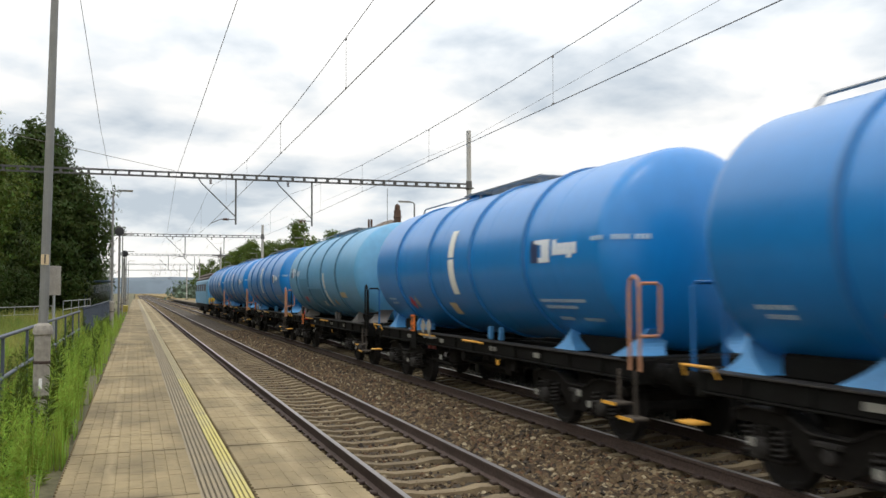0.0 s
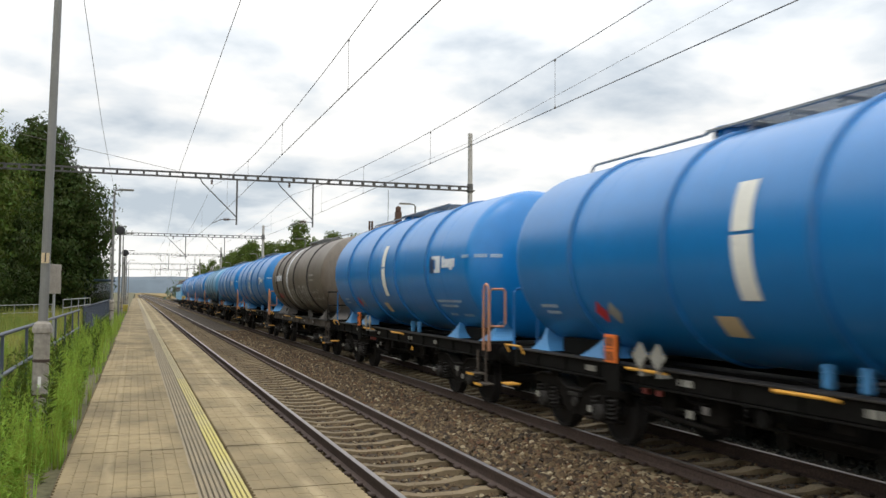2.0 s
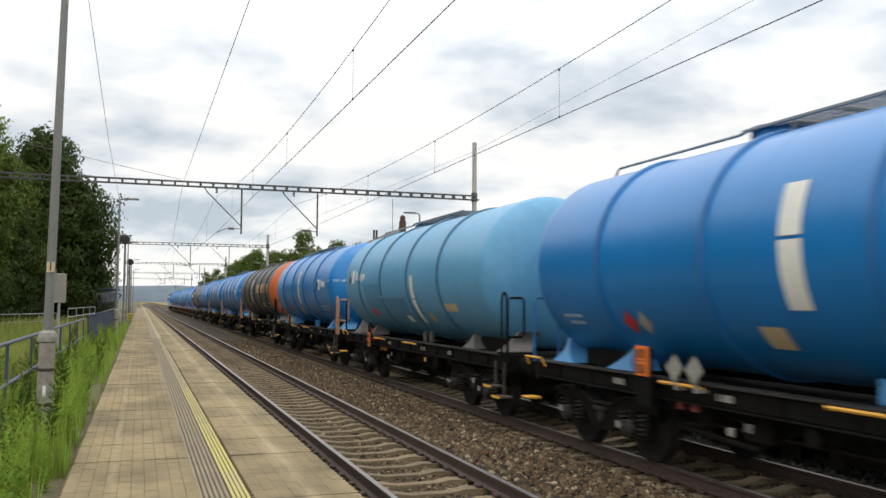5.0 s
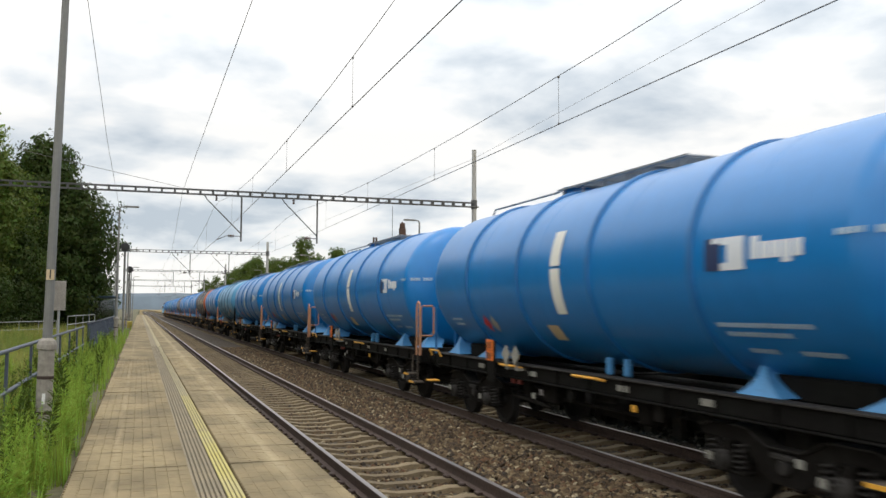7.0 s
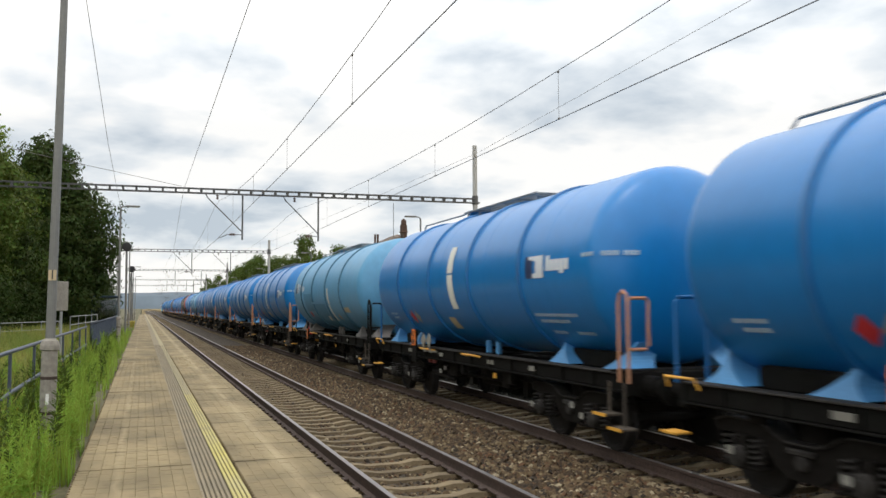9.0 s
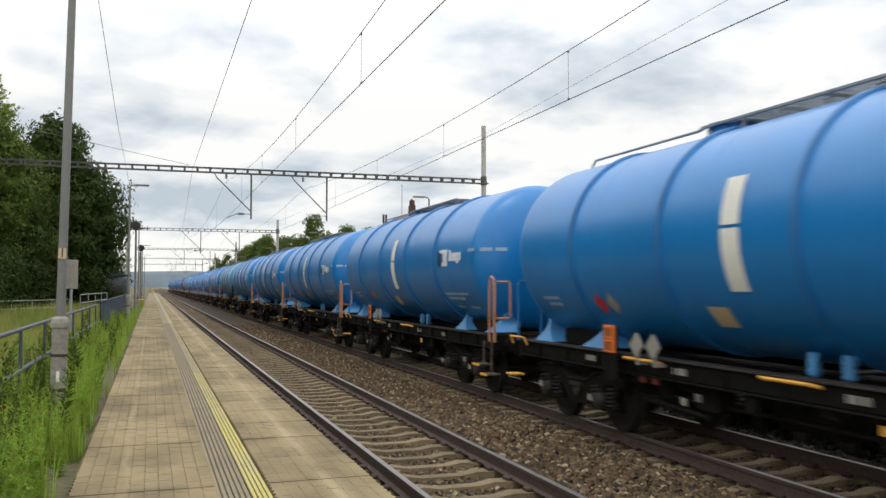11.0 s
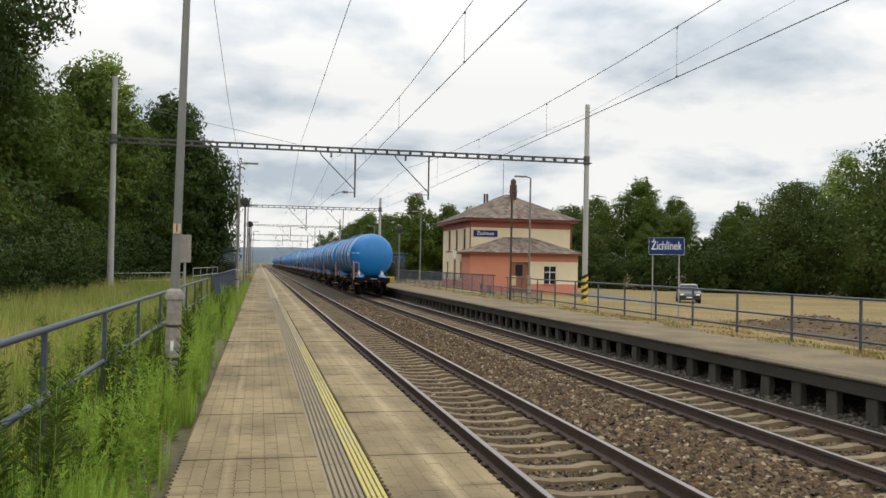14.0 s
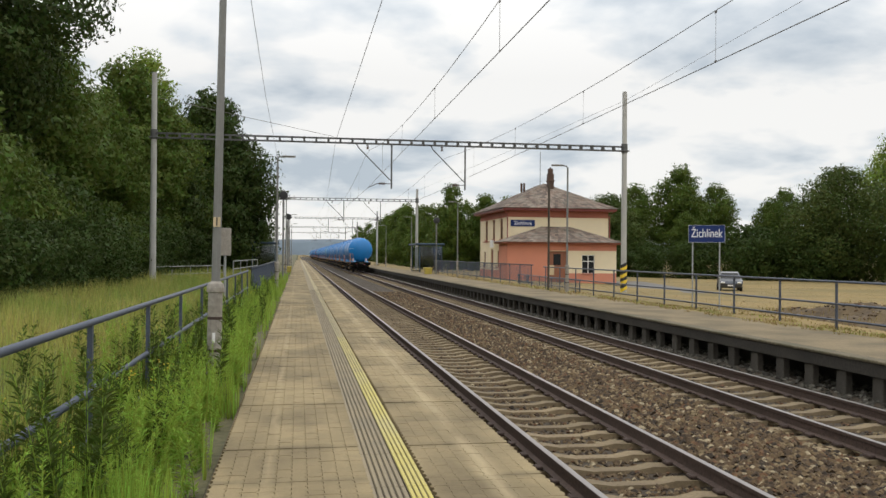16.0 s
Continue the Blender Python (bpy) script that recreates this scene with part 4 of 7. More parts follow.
def bogie(parent, yc):
    g = part("bogie", Shape().box(-0.93, 0.93, yc - 0.22, yc + 0.22, 0.52, 0.92, 0.03), M["bogie"], parent, "grimy black bogie")
    for dy in (-1.28, 1.18):
        part("end_beam", Shape().box(-0.93, 0.93, yc + dy, yc + dy + 0.10, 0.58, 0.74, 0.02), M["bogie"], g)
    for side in (-1, 1):
        x = side * 1.0
        # side frame: high over the axle boxes, swept down to a deep belly between them
        prof = [(-1.42, 0.70, 0.80), (-1.22, 0.70, 0.86), (-0.72, 0.69, 0.86), (-0.56, 0.58, 0.84), (-0.40, 0.42, 0.76), (-0.24, 0.33, 0.70),
                (0.24, 0.33, 0.70), (0.40, 0.42, 0.76), (0.56, 0.58, 0.84), (0.72, 0.69, 0.86), (1.22, 0.70, 0.86), (1.42, 0.70, 0.80)]
        n = len(prof)
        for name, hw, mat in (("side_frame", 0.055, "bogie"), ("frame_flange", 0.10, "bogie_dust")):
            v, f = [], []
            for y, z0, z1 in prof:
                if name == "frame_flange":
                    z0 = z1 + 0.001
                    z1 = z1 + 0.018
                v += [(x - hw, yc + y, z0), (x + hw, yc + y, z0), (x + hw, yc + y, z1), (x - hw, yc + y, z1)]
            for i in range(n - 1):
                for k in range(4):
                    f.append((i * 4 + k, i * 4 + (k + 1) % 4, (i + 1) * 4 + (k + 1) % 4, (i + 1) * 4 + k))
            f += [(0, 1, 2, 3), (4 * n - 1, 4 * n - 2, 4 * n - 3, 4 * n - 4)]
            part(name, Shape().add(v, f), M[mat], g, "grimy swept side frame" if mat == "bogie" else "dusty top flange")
        s = Shape()
        s.lathe([(0.0, 0.0), (0.07, 0.0), (0.085, 0.02), (0.085, 0.06)], 12, pose(x + side * 0.115, yc, 0.52, 0, 0, 90 if side > 0 else -90))
        s.box(x + side * 0.09 - 0.03, x + side * 0.09 + 0.03, yc - 0.18, yc + 0.18, 0.60, 0.66, 0.01)
        part("side_bearer", s, M["bogie_dust"], g)
    for dy in (-0.9, 0.9):
        wheelset(g, yc + dy)
        s = Shape()
        for sg in ((1,) if dy < 0 else (-1,)):
            s.tube([(-0.9, yc + dy + sg * 0.56, 0.44), (0.9, yc + dy + sg * 0.56, 0.44)], 0.035, 6)
            for xx in (-0.78, 0.78):
                s.box(xx - 0.05, xx + 0.05, yc + dy + sg * 0.53 - 0.04, yc + dy + sg * 0.53 + 0.04, 0.30, 0.60, 0.015)
        part("brake_beam", s, M["bogie"], g, "brake beam with blocks")
        for side in (-1, 1):
            s = Shape()
            x = side * 1.06
            s.box(x - 0.10, x + 0.10, yc + dy - 0.13, yc + dy + 0.13, 0.34, 0.60, 0.04)
            s.box(x - 0.09, x + 0.09, yc + dy - 0.34, yc + dy + 0.34, 0.335, 0.375, 0.01)
            s.box(x - 0.075, x + 0.075, yc + dy - 0.07, yc + dy + 0.07, 0.58, 0.70, 0.015)
            box = part("axle_box", s, M["bogie"], g, "axle box between two springs")
            s = Shape()
            s.lathe([(0.0, 0.0), (0.06, 0.0), (0.07, 0.012), (0.105, 0.014), (0.12, 0.03), (0.12, 0.10)], 16, pose(x + side * 0.17, yc + dy, 0.47, 0, 0, 90 if side > 0 else -90))
            part("bearing_cover", s, M["bogie_dust"], box, "dusty round bearing cover")
            for d2 in (-0.24, 0.24):
                part("spring", coil(Shape(), x + side * 0.03, yc + dy + d2, 0.385, 0.69, 0.078, 0.019, 5), M["bogie_dust"], g, "dusty coil spring")
    return g


def buffer(parent, x, y, sign):
    s = Shape()
    s.lathe([(0.0, 0), (0.16, 0), (0.225, 0.012), (0.225, 0.045), (0.10, 0.06), (0.10, 0.30), (0.14, 0.31), (0.14, 0.58), (0.20, 0.59), (0.20, 0.64)], 20, pose(x, y, 1.05) @ Matrix.Diagonal((1, sign, 1, 1)))
    part("buffer", s, M["frame_dark"], parent, "round steel buffer")


def tank_wagon(kind, label):
    g = thing("tank_wagon", label, "tank wagon", "tank wagons of the train")
    body = {"blue": "tank_blue", "teal": "tank_teal", "brown": "tank_brown", "black": "tank_black"}[kind]
    ring = {"blue": "ring_blue", "teal": "ring_teal", "brown": "ring_dark", "black": "ring_dark"}[kind]
    saddle = {"blue": "saddle_blue", "teal": "saddle_grey", "brown": "saddle_grey", "black": "saddle_grey"}[kind]
    a, b = TANK_A, TANK_B + (1.3 if kind == "black" else 0)
    if kind in ("brown", "teal"):
        a, b = TANK_A + 0.1, TANK_B - 0.25
    length = 14.0 + (1.3 if kind == "black" else 0)
    r = TANK_R * (0.985 if kind == "brown" else 1.0)
    up = pose(0, 0, TANK_Z)
    s = Shape()
    s.lathe([(r, a)] + [(r, a + (b - a) * i / 8) for i in range(1, 9)], 64, up)
    if kind != "black":
        s.lathe(dish(a, -1, r)[::-1], 64, up)
    s.lathe(dish(b, 1, r), 64, up)
    tank = part("tank", s, M[body], g, smooth=True)
    if kind == "black":
        s = Shape()
        s.lathe(dish(a, -1, r)[::-1] + [(r + 0.002, a), (r + 0.002, a + 0.25)], 64, up)
        part("tank_end", s, M["tank_orange"], g, "glossy orange tank end", smooth=True)
        s = Shape()
        s.lathe([(r + 0.003, b - 0.1), (r + 0.003, b + 0.03)], 64, up)
        part("orange_edge", s, M["tank_orange"], g, "thin orange edge band", smooth=True)
    rings = {"blue": (4.24, 6.68, 9.14, 11.52), "teal": (4.4, 6.7, 9.1, 11.4), "brown": (4.4, 7.3, 10.0, 11.7), "black": (3.4, 5.6, 7.9, 10.2, 12.6)}[kind]
    for y in rings:
        y -= OFF
        s = Shape()
        s.lathe([(r - 0.01, y - 0.05), (r + 0.035, y - 0.045), (r + 0.045, y - 0.02), (r + 0.045, y + 0.02), (r + 0.035, y + 0.045), (r - 0.01, y + 0.05)], 64, up)
        part("stiffening_ring", s, M[ring], tank, "raised ring round the tank", smooth=True)
    # weld seams between the barrel plates
    for y in (2.6, 5.2, 7.7, 10.2):
        s = Shape()
        s.lathe([(r + 0.001, y - 0.012), (r + 0.005, y), (r + 0.001, y + 0.012)], 64, up)
        part("weld_seam", s, M[body], tank, smooth=True)
    # top walkway, manhole and rails
    w0, w1 = (7.6, 11.4) if kind == "black" else (5.2, 9.15)
    s = Shape()
    for x in (-0.34, 0.34):
        s.box(x - 0.02, x + 0.02, w0, w1, 4.315, 4.355, 0.006)
    for k in range(int((w1 - w0) / 0.155)):
        y = w0 + 0.02 + k * 0.155
        s.box(-0.34, 0.34, y, y + 0.085, 4.33, 4.345)
    walkway = part("walkway", s, M["alu"], g, "dull aluminium roof walkway")
    for k in range(6):
        y = w0 + 0.15 + k * (w1 - w0 - 0.3) / 5
        s = Shape()
        for x in (-0.31, 0.31):
            s.box(x - 0.018, x + 0.018, y - 0.018, y + 0.018, 4.19, 4.315)
        s.box(-0.31, 0.31, y - 0.015, y + 0.015, 4.285, 4.314)
        part("walkway_stand", s, M["alu"], walkway)
    if kind in ("blue", "teal"):
        for x in (-0.30, 0.30):
            part("low_rail", Shape().tube([(x, w1, 4.33), (x, w1 + 0.10, 4.315), (x, 12.2, 4.315), (x, 12.32, 4.21)], 0.021, 6), M["alu"], walkway, "low rail along the tank top")
    if kind == "brown":
        part("top_rail", Shape().tube([(-0.30, 1.4, 4.20), (-0.30, 1.5, 4.29), (-0.30, w0, 4.29)], 0.02, 6), M["alu"], g, "low rail along the tank top")
    s = Shape()
    s.lathe([(0.30, 0), (0.30, 0.10), (0.34, 0.11), (0.34, 0.14), (0.0, 0.17)], 24, pose(0, 8.9, 4.23, 90, 0, 0) @ Matrix.Diagonal((1, 1, -1, 1)))
    part("manhole", s, M[body], g, "round manhole cover")
    # underframe
    frame_ = part("underframe", Shape().box(-0.22, 0.22, 0.8, length - 0.8, 0.95, 1.16, 0.01), M["frame_dark"], g, "grimy black underframe")
    for x in (-1.13, 1.13):
        s = Shape()
        s.box(x - 0.07, x + 0.07, 0.75, length - 0.75, 0.98, 1.20, 0.012)
        for k in range(12):
            y = 1.5 + k * (length - 3.0) / 11
            s.box(x - 0.105, x + 0.105, y - 0.008, y + 0.008, 0.985, 1.195)
        part("sole_bar", s, M["frame_dusty" if kind == "brown" else "frame_dark"], frame_, "grimy sole bar")
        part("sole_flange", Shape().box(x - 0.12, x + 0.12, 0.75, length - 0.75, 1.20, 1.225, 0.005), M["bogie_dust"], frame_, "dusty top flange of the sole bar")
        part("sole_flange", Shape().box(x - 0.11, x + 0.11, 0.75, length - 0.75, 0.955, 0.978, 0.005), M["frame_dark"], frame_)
    for y in (2.55, length - 2.55, 7.0):
        part("cross_member", Shape().box(-1.06, 1.06, y - 0.15, y + 0.15, 0.95, 1.18, 0.01), M["frame_dark"], frame_)
    for y, y2 in ((0.60, 0.74), (length - 0.74, length - 0.60)):
        s = Shape()
        s.box(-1.22, 1.22, y, y2, 0.90, 1.24, 0.02)
        part("headstock", s, M["frame_dark"], frame_)
    for y in (3.5, 5.4, 8.3, 10.6):
        s = Shape()
        s.box(-1.215, -1.202, y, y + 0.28, 1.05, 1.13)
        part("frame_stencil", s, M["dull_white"], frame_, "small worn white stencil")
    for y in (6.0, 8.8):
        s = Shape()
        s.tube([(-1.22, y, 1.16), (-1.34, y + 0.05, 1.19), (-1.34, y + 0.75, 1.19), (-1.22, y + 0.8, 1.16)], 0.022, 6)
        part("frame_handle", s, M["warn_yellow"], frame_, "orange-yellow handle bar")
    # saddles
    for y, lean in ((1.20, -0.22), (3.0, 0.16), (length - 3.0, -0.16), (length - 1.25, 0.20)):
        for side in (-1, 1):
            # a flared plate: broad foot, hollow flanks, narrow top leaning along the wagon
            v, f, rows = [], [], 9
            for k in range(rows):
                q = k / (rows - 1)
                x = 1.04 - 0.24 * q
                half = 0.035 + 0.33 * (1 - q) ** 2.6
                yc = y + lean * q ** 1.3
                z = 1.226 + 0.40 * q
                v += [(side * x, yc - half, z), (side * x, yc + half, z), (side * (x - 0.45), yc + half, z), (side * (x - 0.45), yc - half, z)]
            for k in range(rows - 1):
                for j in range(4):
                    f.append((4 * k + j, 4 * k + (j + 1) % 4, 4 * k + 4 + (j + 1) % 4, 4 * k + 4 + j))
            e = 4 * (rows - 1)
            f += [(3, 2, 1, 0), (e, e + 1, e + 2, e + 3)]
            part("saddle", Shape().add(v, f), M[saddle], g, "flared saddle plate under the tank")
    for y in (2.35, length - 2.35):
        part("cradle", Shape().box(-0.78, 0.78, y - 0.8, y + 0.8, 1.18, 1.46, 0.03), M["frame_dark"], g, "dark cradle beam under the tank")
    for y in (6.0, 6.5):
        s = Shape()
        s.box(-0.86, -0.76, y, y + 0.11, 1.2, 1.46, 0.02)
        part("support_leg", s, M[saddle], g)
    # brake gear and tanks under the frame
    s = Shape()
    s.lathe([(0, 6.2), (0.17, 6.22), (0.20, 6.3), (0.20, 7.2), (0.17, 7.28), (0, 7.3)], 18, pose(-0.55, 0, 0.72))
    part("air_tank", s, M["frame_dark"], g, "cylindrical air reservoir")
    s = Shape()
    s.box(-1.05, -0.75, 7.9, 8.35, 0.62, 0.95, 0.03)
    s.tube([(-1.0, 8.1, 0.55), (-1.0, 9.6, 0.62)], 0.035, 8)
    s.tube([(-0.9, 5.0, 0.7), (-0.9, 9.9, 0.7)], 0.025, 6)
    s.box(-1.0, -0.7, 5.2, 5.5, 0.6, 0.95, 0.03)
    s.tube([(-0.95, 9.2, 0.82), (-0.6, 9.2, 0.82)], 0.16, 14)
    part("brake_gear", s, M["bogie"], g, "dark brake rigging")
    s = Shape()
    s.tube([(-1.12, 7.1, 0.85), (-1.2, 7.1, 0.85)], 0.10, 14)
    part("valve_wheel", s, M["frame_dark"], g)
    for y in (9.05, 9.35):
        s = Shape()
        s.box(-1.16, -1.10, y, y + 0.1, 0.86, 1.0, 0.005)
        part("brake_lever", s, M["gutter" if kind == "blue" else "warn_yellow"], g, "small coloured brake lever")
    bogie(g, 2.55)
    bogie(g, length - 2.55)
    for x in (-0.875, 0.875):
        buffer(g, x, 0.0 + 0.0, 1)
        buffer(g, x, length, -1)
    s = Shape()
    s.tube([(0, 0.62, 1.0), (0, 0.35, 1.0), (0, 0.18, 0.85), (0, 0.2, 0.6)], 0.05, 8)
    s.tube([(0.25, 0.62, 0.95), (0.25, 0.3, 0.7), (0.28, 0.15, 0.75)], 0.03, 8)
    part("coupling", s, M["frame_dark"], g, "screw coupling and hose")
    # pipes, hoses, brackets and small plates along the sole bar
    cr = random.Random(len(kind))
    for k in range(11):
        y = cr.uniform(1.2, length - 1.2)
        x = -cr.uniform(0.75, 1.16)
        w, h = cr.uniform(0.06, 0.30), cr.uniform(0.08, 0.30)
        z = 0.98 - h * cr.uniform(0.4, 1.0)
        part("bracket", Shape().box(x - 0.03, x + 0.03, y, y + w, z, z + h, 0.008), M["bogie"], g)
    for k in range(3):
        y = 1.0 + cr.uniform(0, length - 3)
        l = cr.uniform(0.5, 1.4)
        sag = cr.uniform(0.05, 0.2)
        part("hose", Shape().tube([(-1.08, y, 0.96), (-1.1, y + l * 0.3, 0.96 - sag), (-1.1, y + l * 0.7, 0.96 - sag), (-1.08, y + l, 0.96)], 0.018, 6), M["frame_dark"], g)
    for k, (y, tint) in enumerate(((1.75, "dull_white"), (2.05, "dull_white"), (3.5, "dull_white"), (7.9, "saddle_grey"), (8.2, "dull_white"), (5.1, "warn_yellow"), (10.6, "dull_white"), (12.3, "dull_white"))):
        z = (0.47, 0.60, 0.47, 0.78, 0.70, 0.82, 0.47, 0.5)[k]
        part("tag_plate", Shape().box(-1.285, -1.27, y, y + 0.10, z, z + 0.09), M[tint], g, "small painted plate")
    # end platform, its rails and steps
    s = Shape()
    s.box(-1.25, 1.25, 0.62, 1.0, 1.226, 1.26, 0.006)
    part("end_platform", s, M["frame_dark"], g)
    rail_mat = "orange_paint" if kind in ("blue",) else "frame_dark"
    if kind != "brown":
        s = Shape()
        s.tube([(-1.29, 0.66, 1.10), (-1.29, 0.66, 2.18), (-1.29, 0.63, 2.30), (-1.29, 0.54, 2.35), (-1.29, 0.45, 2.30), (-1.29, 0.42, 2.18), (-1.29, 0.42, 1.1)], 0.024, 8)
        part("grab_rail", s, M[rail_mat], g, "looped grab rail at the wagon end")
        s = Shape()
        s.tube([(-1.24, 0.50, 1.10), (-1.24, 0.50, 2.2), (-1.19, 0.50, 2.25), (-0.96, 0.50, 2.25), (-0.92, 0.50, 2.2), (-0.92, 0.50, 1.6), (-0.96, 0.50, 1.55), (-1.24, 0.50, 1.55)], 0.024, 8)
        part("grab_rail", s, M[rail_mat], g, "looped grab rail at the wagon end")
        s = Shape()
        e = length - 0.62
        s.tube([(-1.24, e, 1.2), (-1.24, e, 2.2), (-1.19, e, 2.25), (-0.84, e, 2.25), (-0.79, e, 2.2), (-0.79, e, 1.2)], 0.024, 8)
        part("grab_rail", s, M["ring_blue" if kind == "blue" else "frame_dark"], g)
    else:
        s = Shape()
        s.tube([(-1.3, 0.66, 1.2), (-1.3, 0.66, 2.2), (1.3, 0.66, 2.2), (1.3, 0.66, 1.2)], 0.024, 8)
        s.tube([(-1.3, 0.66, 1.75), (1.3, 0.66, 1.75)], 0.02, 8)
        part("end_railing", s, M["frame_dark"], g, "black end railing")
    for y, z in ((0.52, 0.50), (0.92, 0.66)):
        s = Shape()
        s.tube([(-1.30, y, 1.1), (-1.30, y, z)], 0.022, 6)
        s.box(-1.46, -1.20, y - 0.17, y + 0.17, z - 0.025, z + 0.008, 0.005)
        st = part("step", s, M["frame_dusty"], g, "dusty grey hanging step")
        part("step_edge", Shape().box(-1.475, -1.461, y - 0.17, y + 0.17, z - 0.03, z + 0.012), M["warn_yellow"], st, "orange-yellow step edge")
    s = Shape()
    s.tube([(-1.30, length - 1.15, 1.15), (-1.36, length - 1.13, 1.28), (-1.36, length - 0.55, 1.28), (-1.30, length - 0.53, 1.15)], 0.02, 6)
    part("shunter_handle", s, M["warn_yellow"], g, "orange-yellow shunter's handle")
    s = Shape()
    s.box(-1.45, -1.22, length - 0.85, length - 0.55, 0.60, 0.63, 0.005)
    part("shunter_step", s, M["warn_yellow"], g, "orange-yellow shunter's step")
    # lettering, plates and stencils
    if kind == "blue":
        s = Shape()
        for y, z0, z1 in ((7.70, 2.84, 3.38), (7.70, 2.10, 2.80)):
            tank_side(s, y - 0.16, y + 0.16, z0, z1, 0.012, 10)
        part("level_strip", s, M["cream"], tank, "aged cream marking strip")
        s = Shape()
        tank_side(s, 8.10, 8.48, 1.68, 1.92, 0.008)
        part("data_plate", s, M["tan"], tank, "aged cream data panel")
        s = Shape()
        stroke(s, (10.97, 1.83), (11.13, 1.99), 0.23)
        part("red_plate", s, M["red"], tank, "red marking")
        s = Shape()
        stroke(s, (10.62, 1.83), (10.78, 1.99), 0.23)
        part("white_plate", s, M["scrawl"], tank, "grimy white diamond marking")
        s = Shape()
        tank_side(s, 3.69, 3.95, 2.60, 2.96, 0.008)
        part("logo_block", s, M["logo_navy"], tank, "navy logo block")
        s = Shape()
        tank_side(s, 3.42, 3.68, 2.60, 2.68, 0.009)
        tank_side(s, 3.42, 3.68, 2.88, 2.96, 0.009)
        tank_side(s, 3.28, 3.56, 2.60, 2.96, 0.010)
        tank_side(s, 3.69, 3.82, 2.90, 2.96, 0.012)
        part("logo_block", s, M["logo_white"], tank, "white logo block")
        s = Shape()
        word(s, 3.18, 2.70, "Taaga", 0.24, 0.135, 0.022)
        part("logo_lettering", s, M["logo_white"], tank, "row of white logo bars", kind="stuff")
        s = Shape()
        word(s, 2.0, 2.86, "aaaa", 0.085, 0.07, 0.02)
        part("number_stencil", s, M["pale"], tank, "row of pale stencil bars", kind="stuff")
        # the second half of the number runs round the knuckle onto the end
        s = Shape()
        for k in range(9):
            if k not in (4,):
                x = -(1.36 - k * 0.055)
                yy = a - np.interp(-x, [r * 0.60, r * 0.78, r * 0.90, r * 0.965, r * 0.995, r], [0.45, 0.35, 0.25, 0.16, 0.07, 0.0]) - 0.012
                x2 = x + 0.042
                yy2 = a - np.interp(-x2, [r * 0.60, r * 0.78, r * 0.90, r * 0.965, r * 0.995, r], [0.45, 0.35, 0.25, 0.16, 0.07, 0.0]) - 0.012
                s.quad((x, yy, 2.86), (x2, yy2, 2.86), (x2, yy2, 2.93), (x, yy, 2.93))
        part("number_stencil", s, M["pale"], tank, "row of pale stencil bars", kind="stuff")
        for z, y, n in ((1.98, 4.0, 13), (1.88, 3.9, 9), (1.70, 3.7, 4), (1.70, 2.9, 5), (1.95, 12.9, 5), (1.85, 12.8, 4)):
            s = Shape()
            word(s, y, z, "a" * n, 0.07, 0.09, 0.025)
            part("stencil", s, M["pale"], tank, "faint row of stencil bars", kind="stuff")
    if kind == "teal":
        s = Shape()
        tank_side(s, 12.35, 12.62, 2.72, 3.10, 0.008)
        part("logo_block", s, M["logo_navy"], tank, "navy logo block")
        s = Shape()
        tank_side(s, 12.0, 12.33, 2.72, 3.10, 0.009)
        tank_side(s, 12.4, 12.5, 2.95, 3.10, 0.010)
        word(s, 11.85, 2.80, "Taoga", 0.24, 0.17, 0.045)
        part("logo_block", s, M["logo_white"], tank, "white logo block with bars")
        s = Shape()
        for y, z0, z1 in ((6.32, 2.26, 2.80), (6.36, 1.68, 2.22)):
            tank_side(s, y - 0.12, y + 0.12, z0, z1, 0.012, 10)
        part("level_strip", s, M["cream"], tank, "aged cream marking strip")
        s = Shape()
        tank_side(s, 3.6, 4.4, 1.98, 2.14, 0.008)
        part("stencil", s, M["tan"], tank, "tan stencil bars", kind="stuff")
        s = Shape()
        tank_side(s, 7.1, 9.25, 2.28, 2.335, 0.07, 2)
        part("cover_rim", s, M["tank_teal"], tank, "raised rim on the barrel")
        s = Shape()
        tank_side(s, 7.1, 9.25, 1.75, 2.27, 0.012, 8)
        part("patch", s, M["teal_patch"], tank, "darker repainted patch")
        s = Shape()
        tank_side(s, 9.2, 10.9, 2.0, 2.66, 0.008, 8)
        part("patch", s, M["teal_patch"], tank, "darker blue repainted patch")
        s = Shape()
        tank_side(s, 7.25, 7.6, 1.68, 1.84, 0.014)
        part("data_plate", s, M["cream"], tank, "aged cream data panel")
        s = Shape()
        stroke(s, (5.55, 1.74), (5.65, 1.90), 0.17)
        part("warning_mark", s, M["warn_yellow"], tank, "faded yellow warning mark")
        s = Shape()
        tank_side(s, 10.3, 10.7, 1.80, 1.98, 0.008)
        part("red_plate", s, M["red"], tank, "red marking")
    if kind == "brown":
        s = Shape()
        s.lathe([(r + 0.004, 8.15), (r + 0.004, 8.45)], 48, up, radians(75), radians(285))
        part("white_band", s, M["logo_white"], tank, "broad white band round the tank")
        s = Shape()
        word(s, 11.9, 2.68, "aaaTaa", 0.34, 0.26, 0.03)
        part("logo_lettering", s, M["logo_white"], tank, "row of white logo bars", kind="stuff")
        rr = random.Random(3)
        s = Shape()
        y = 8.3
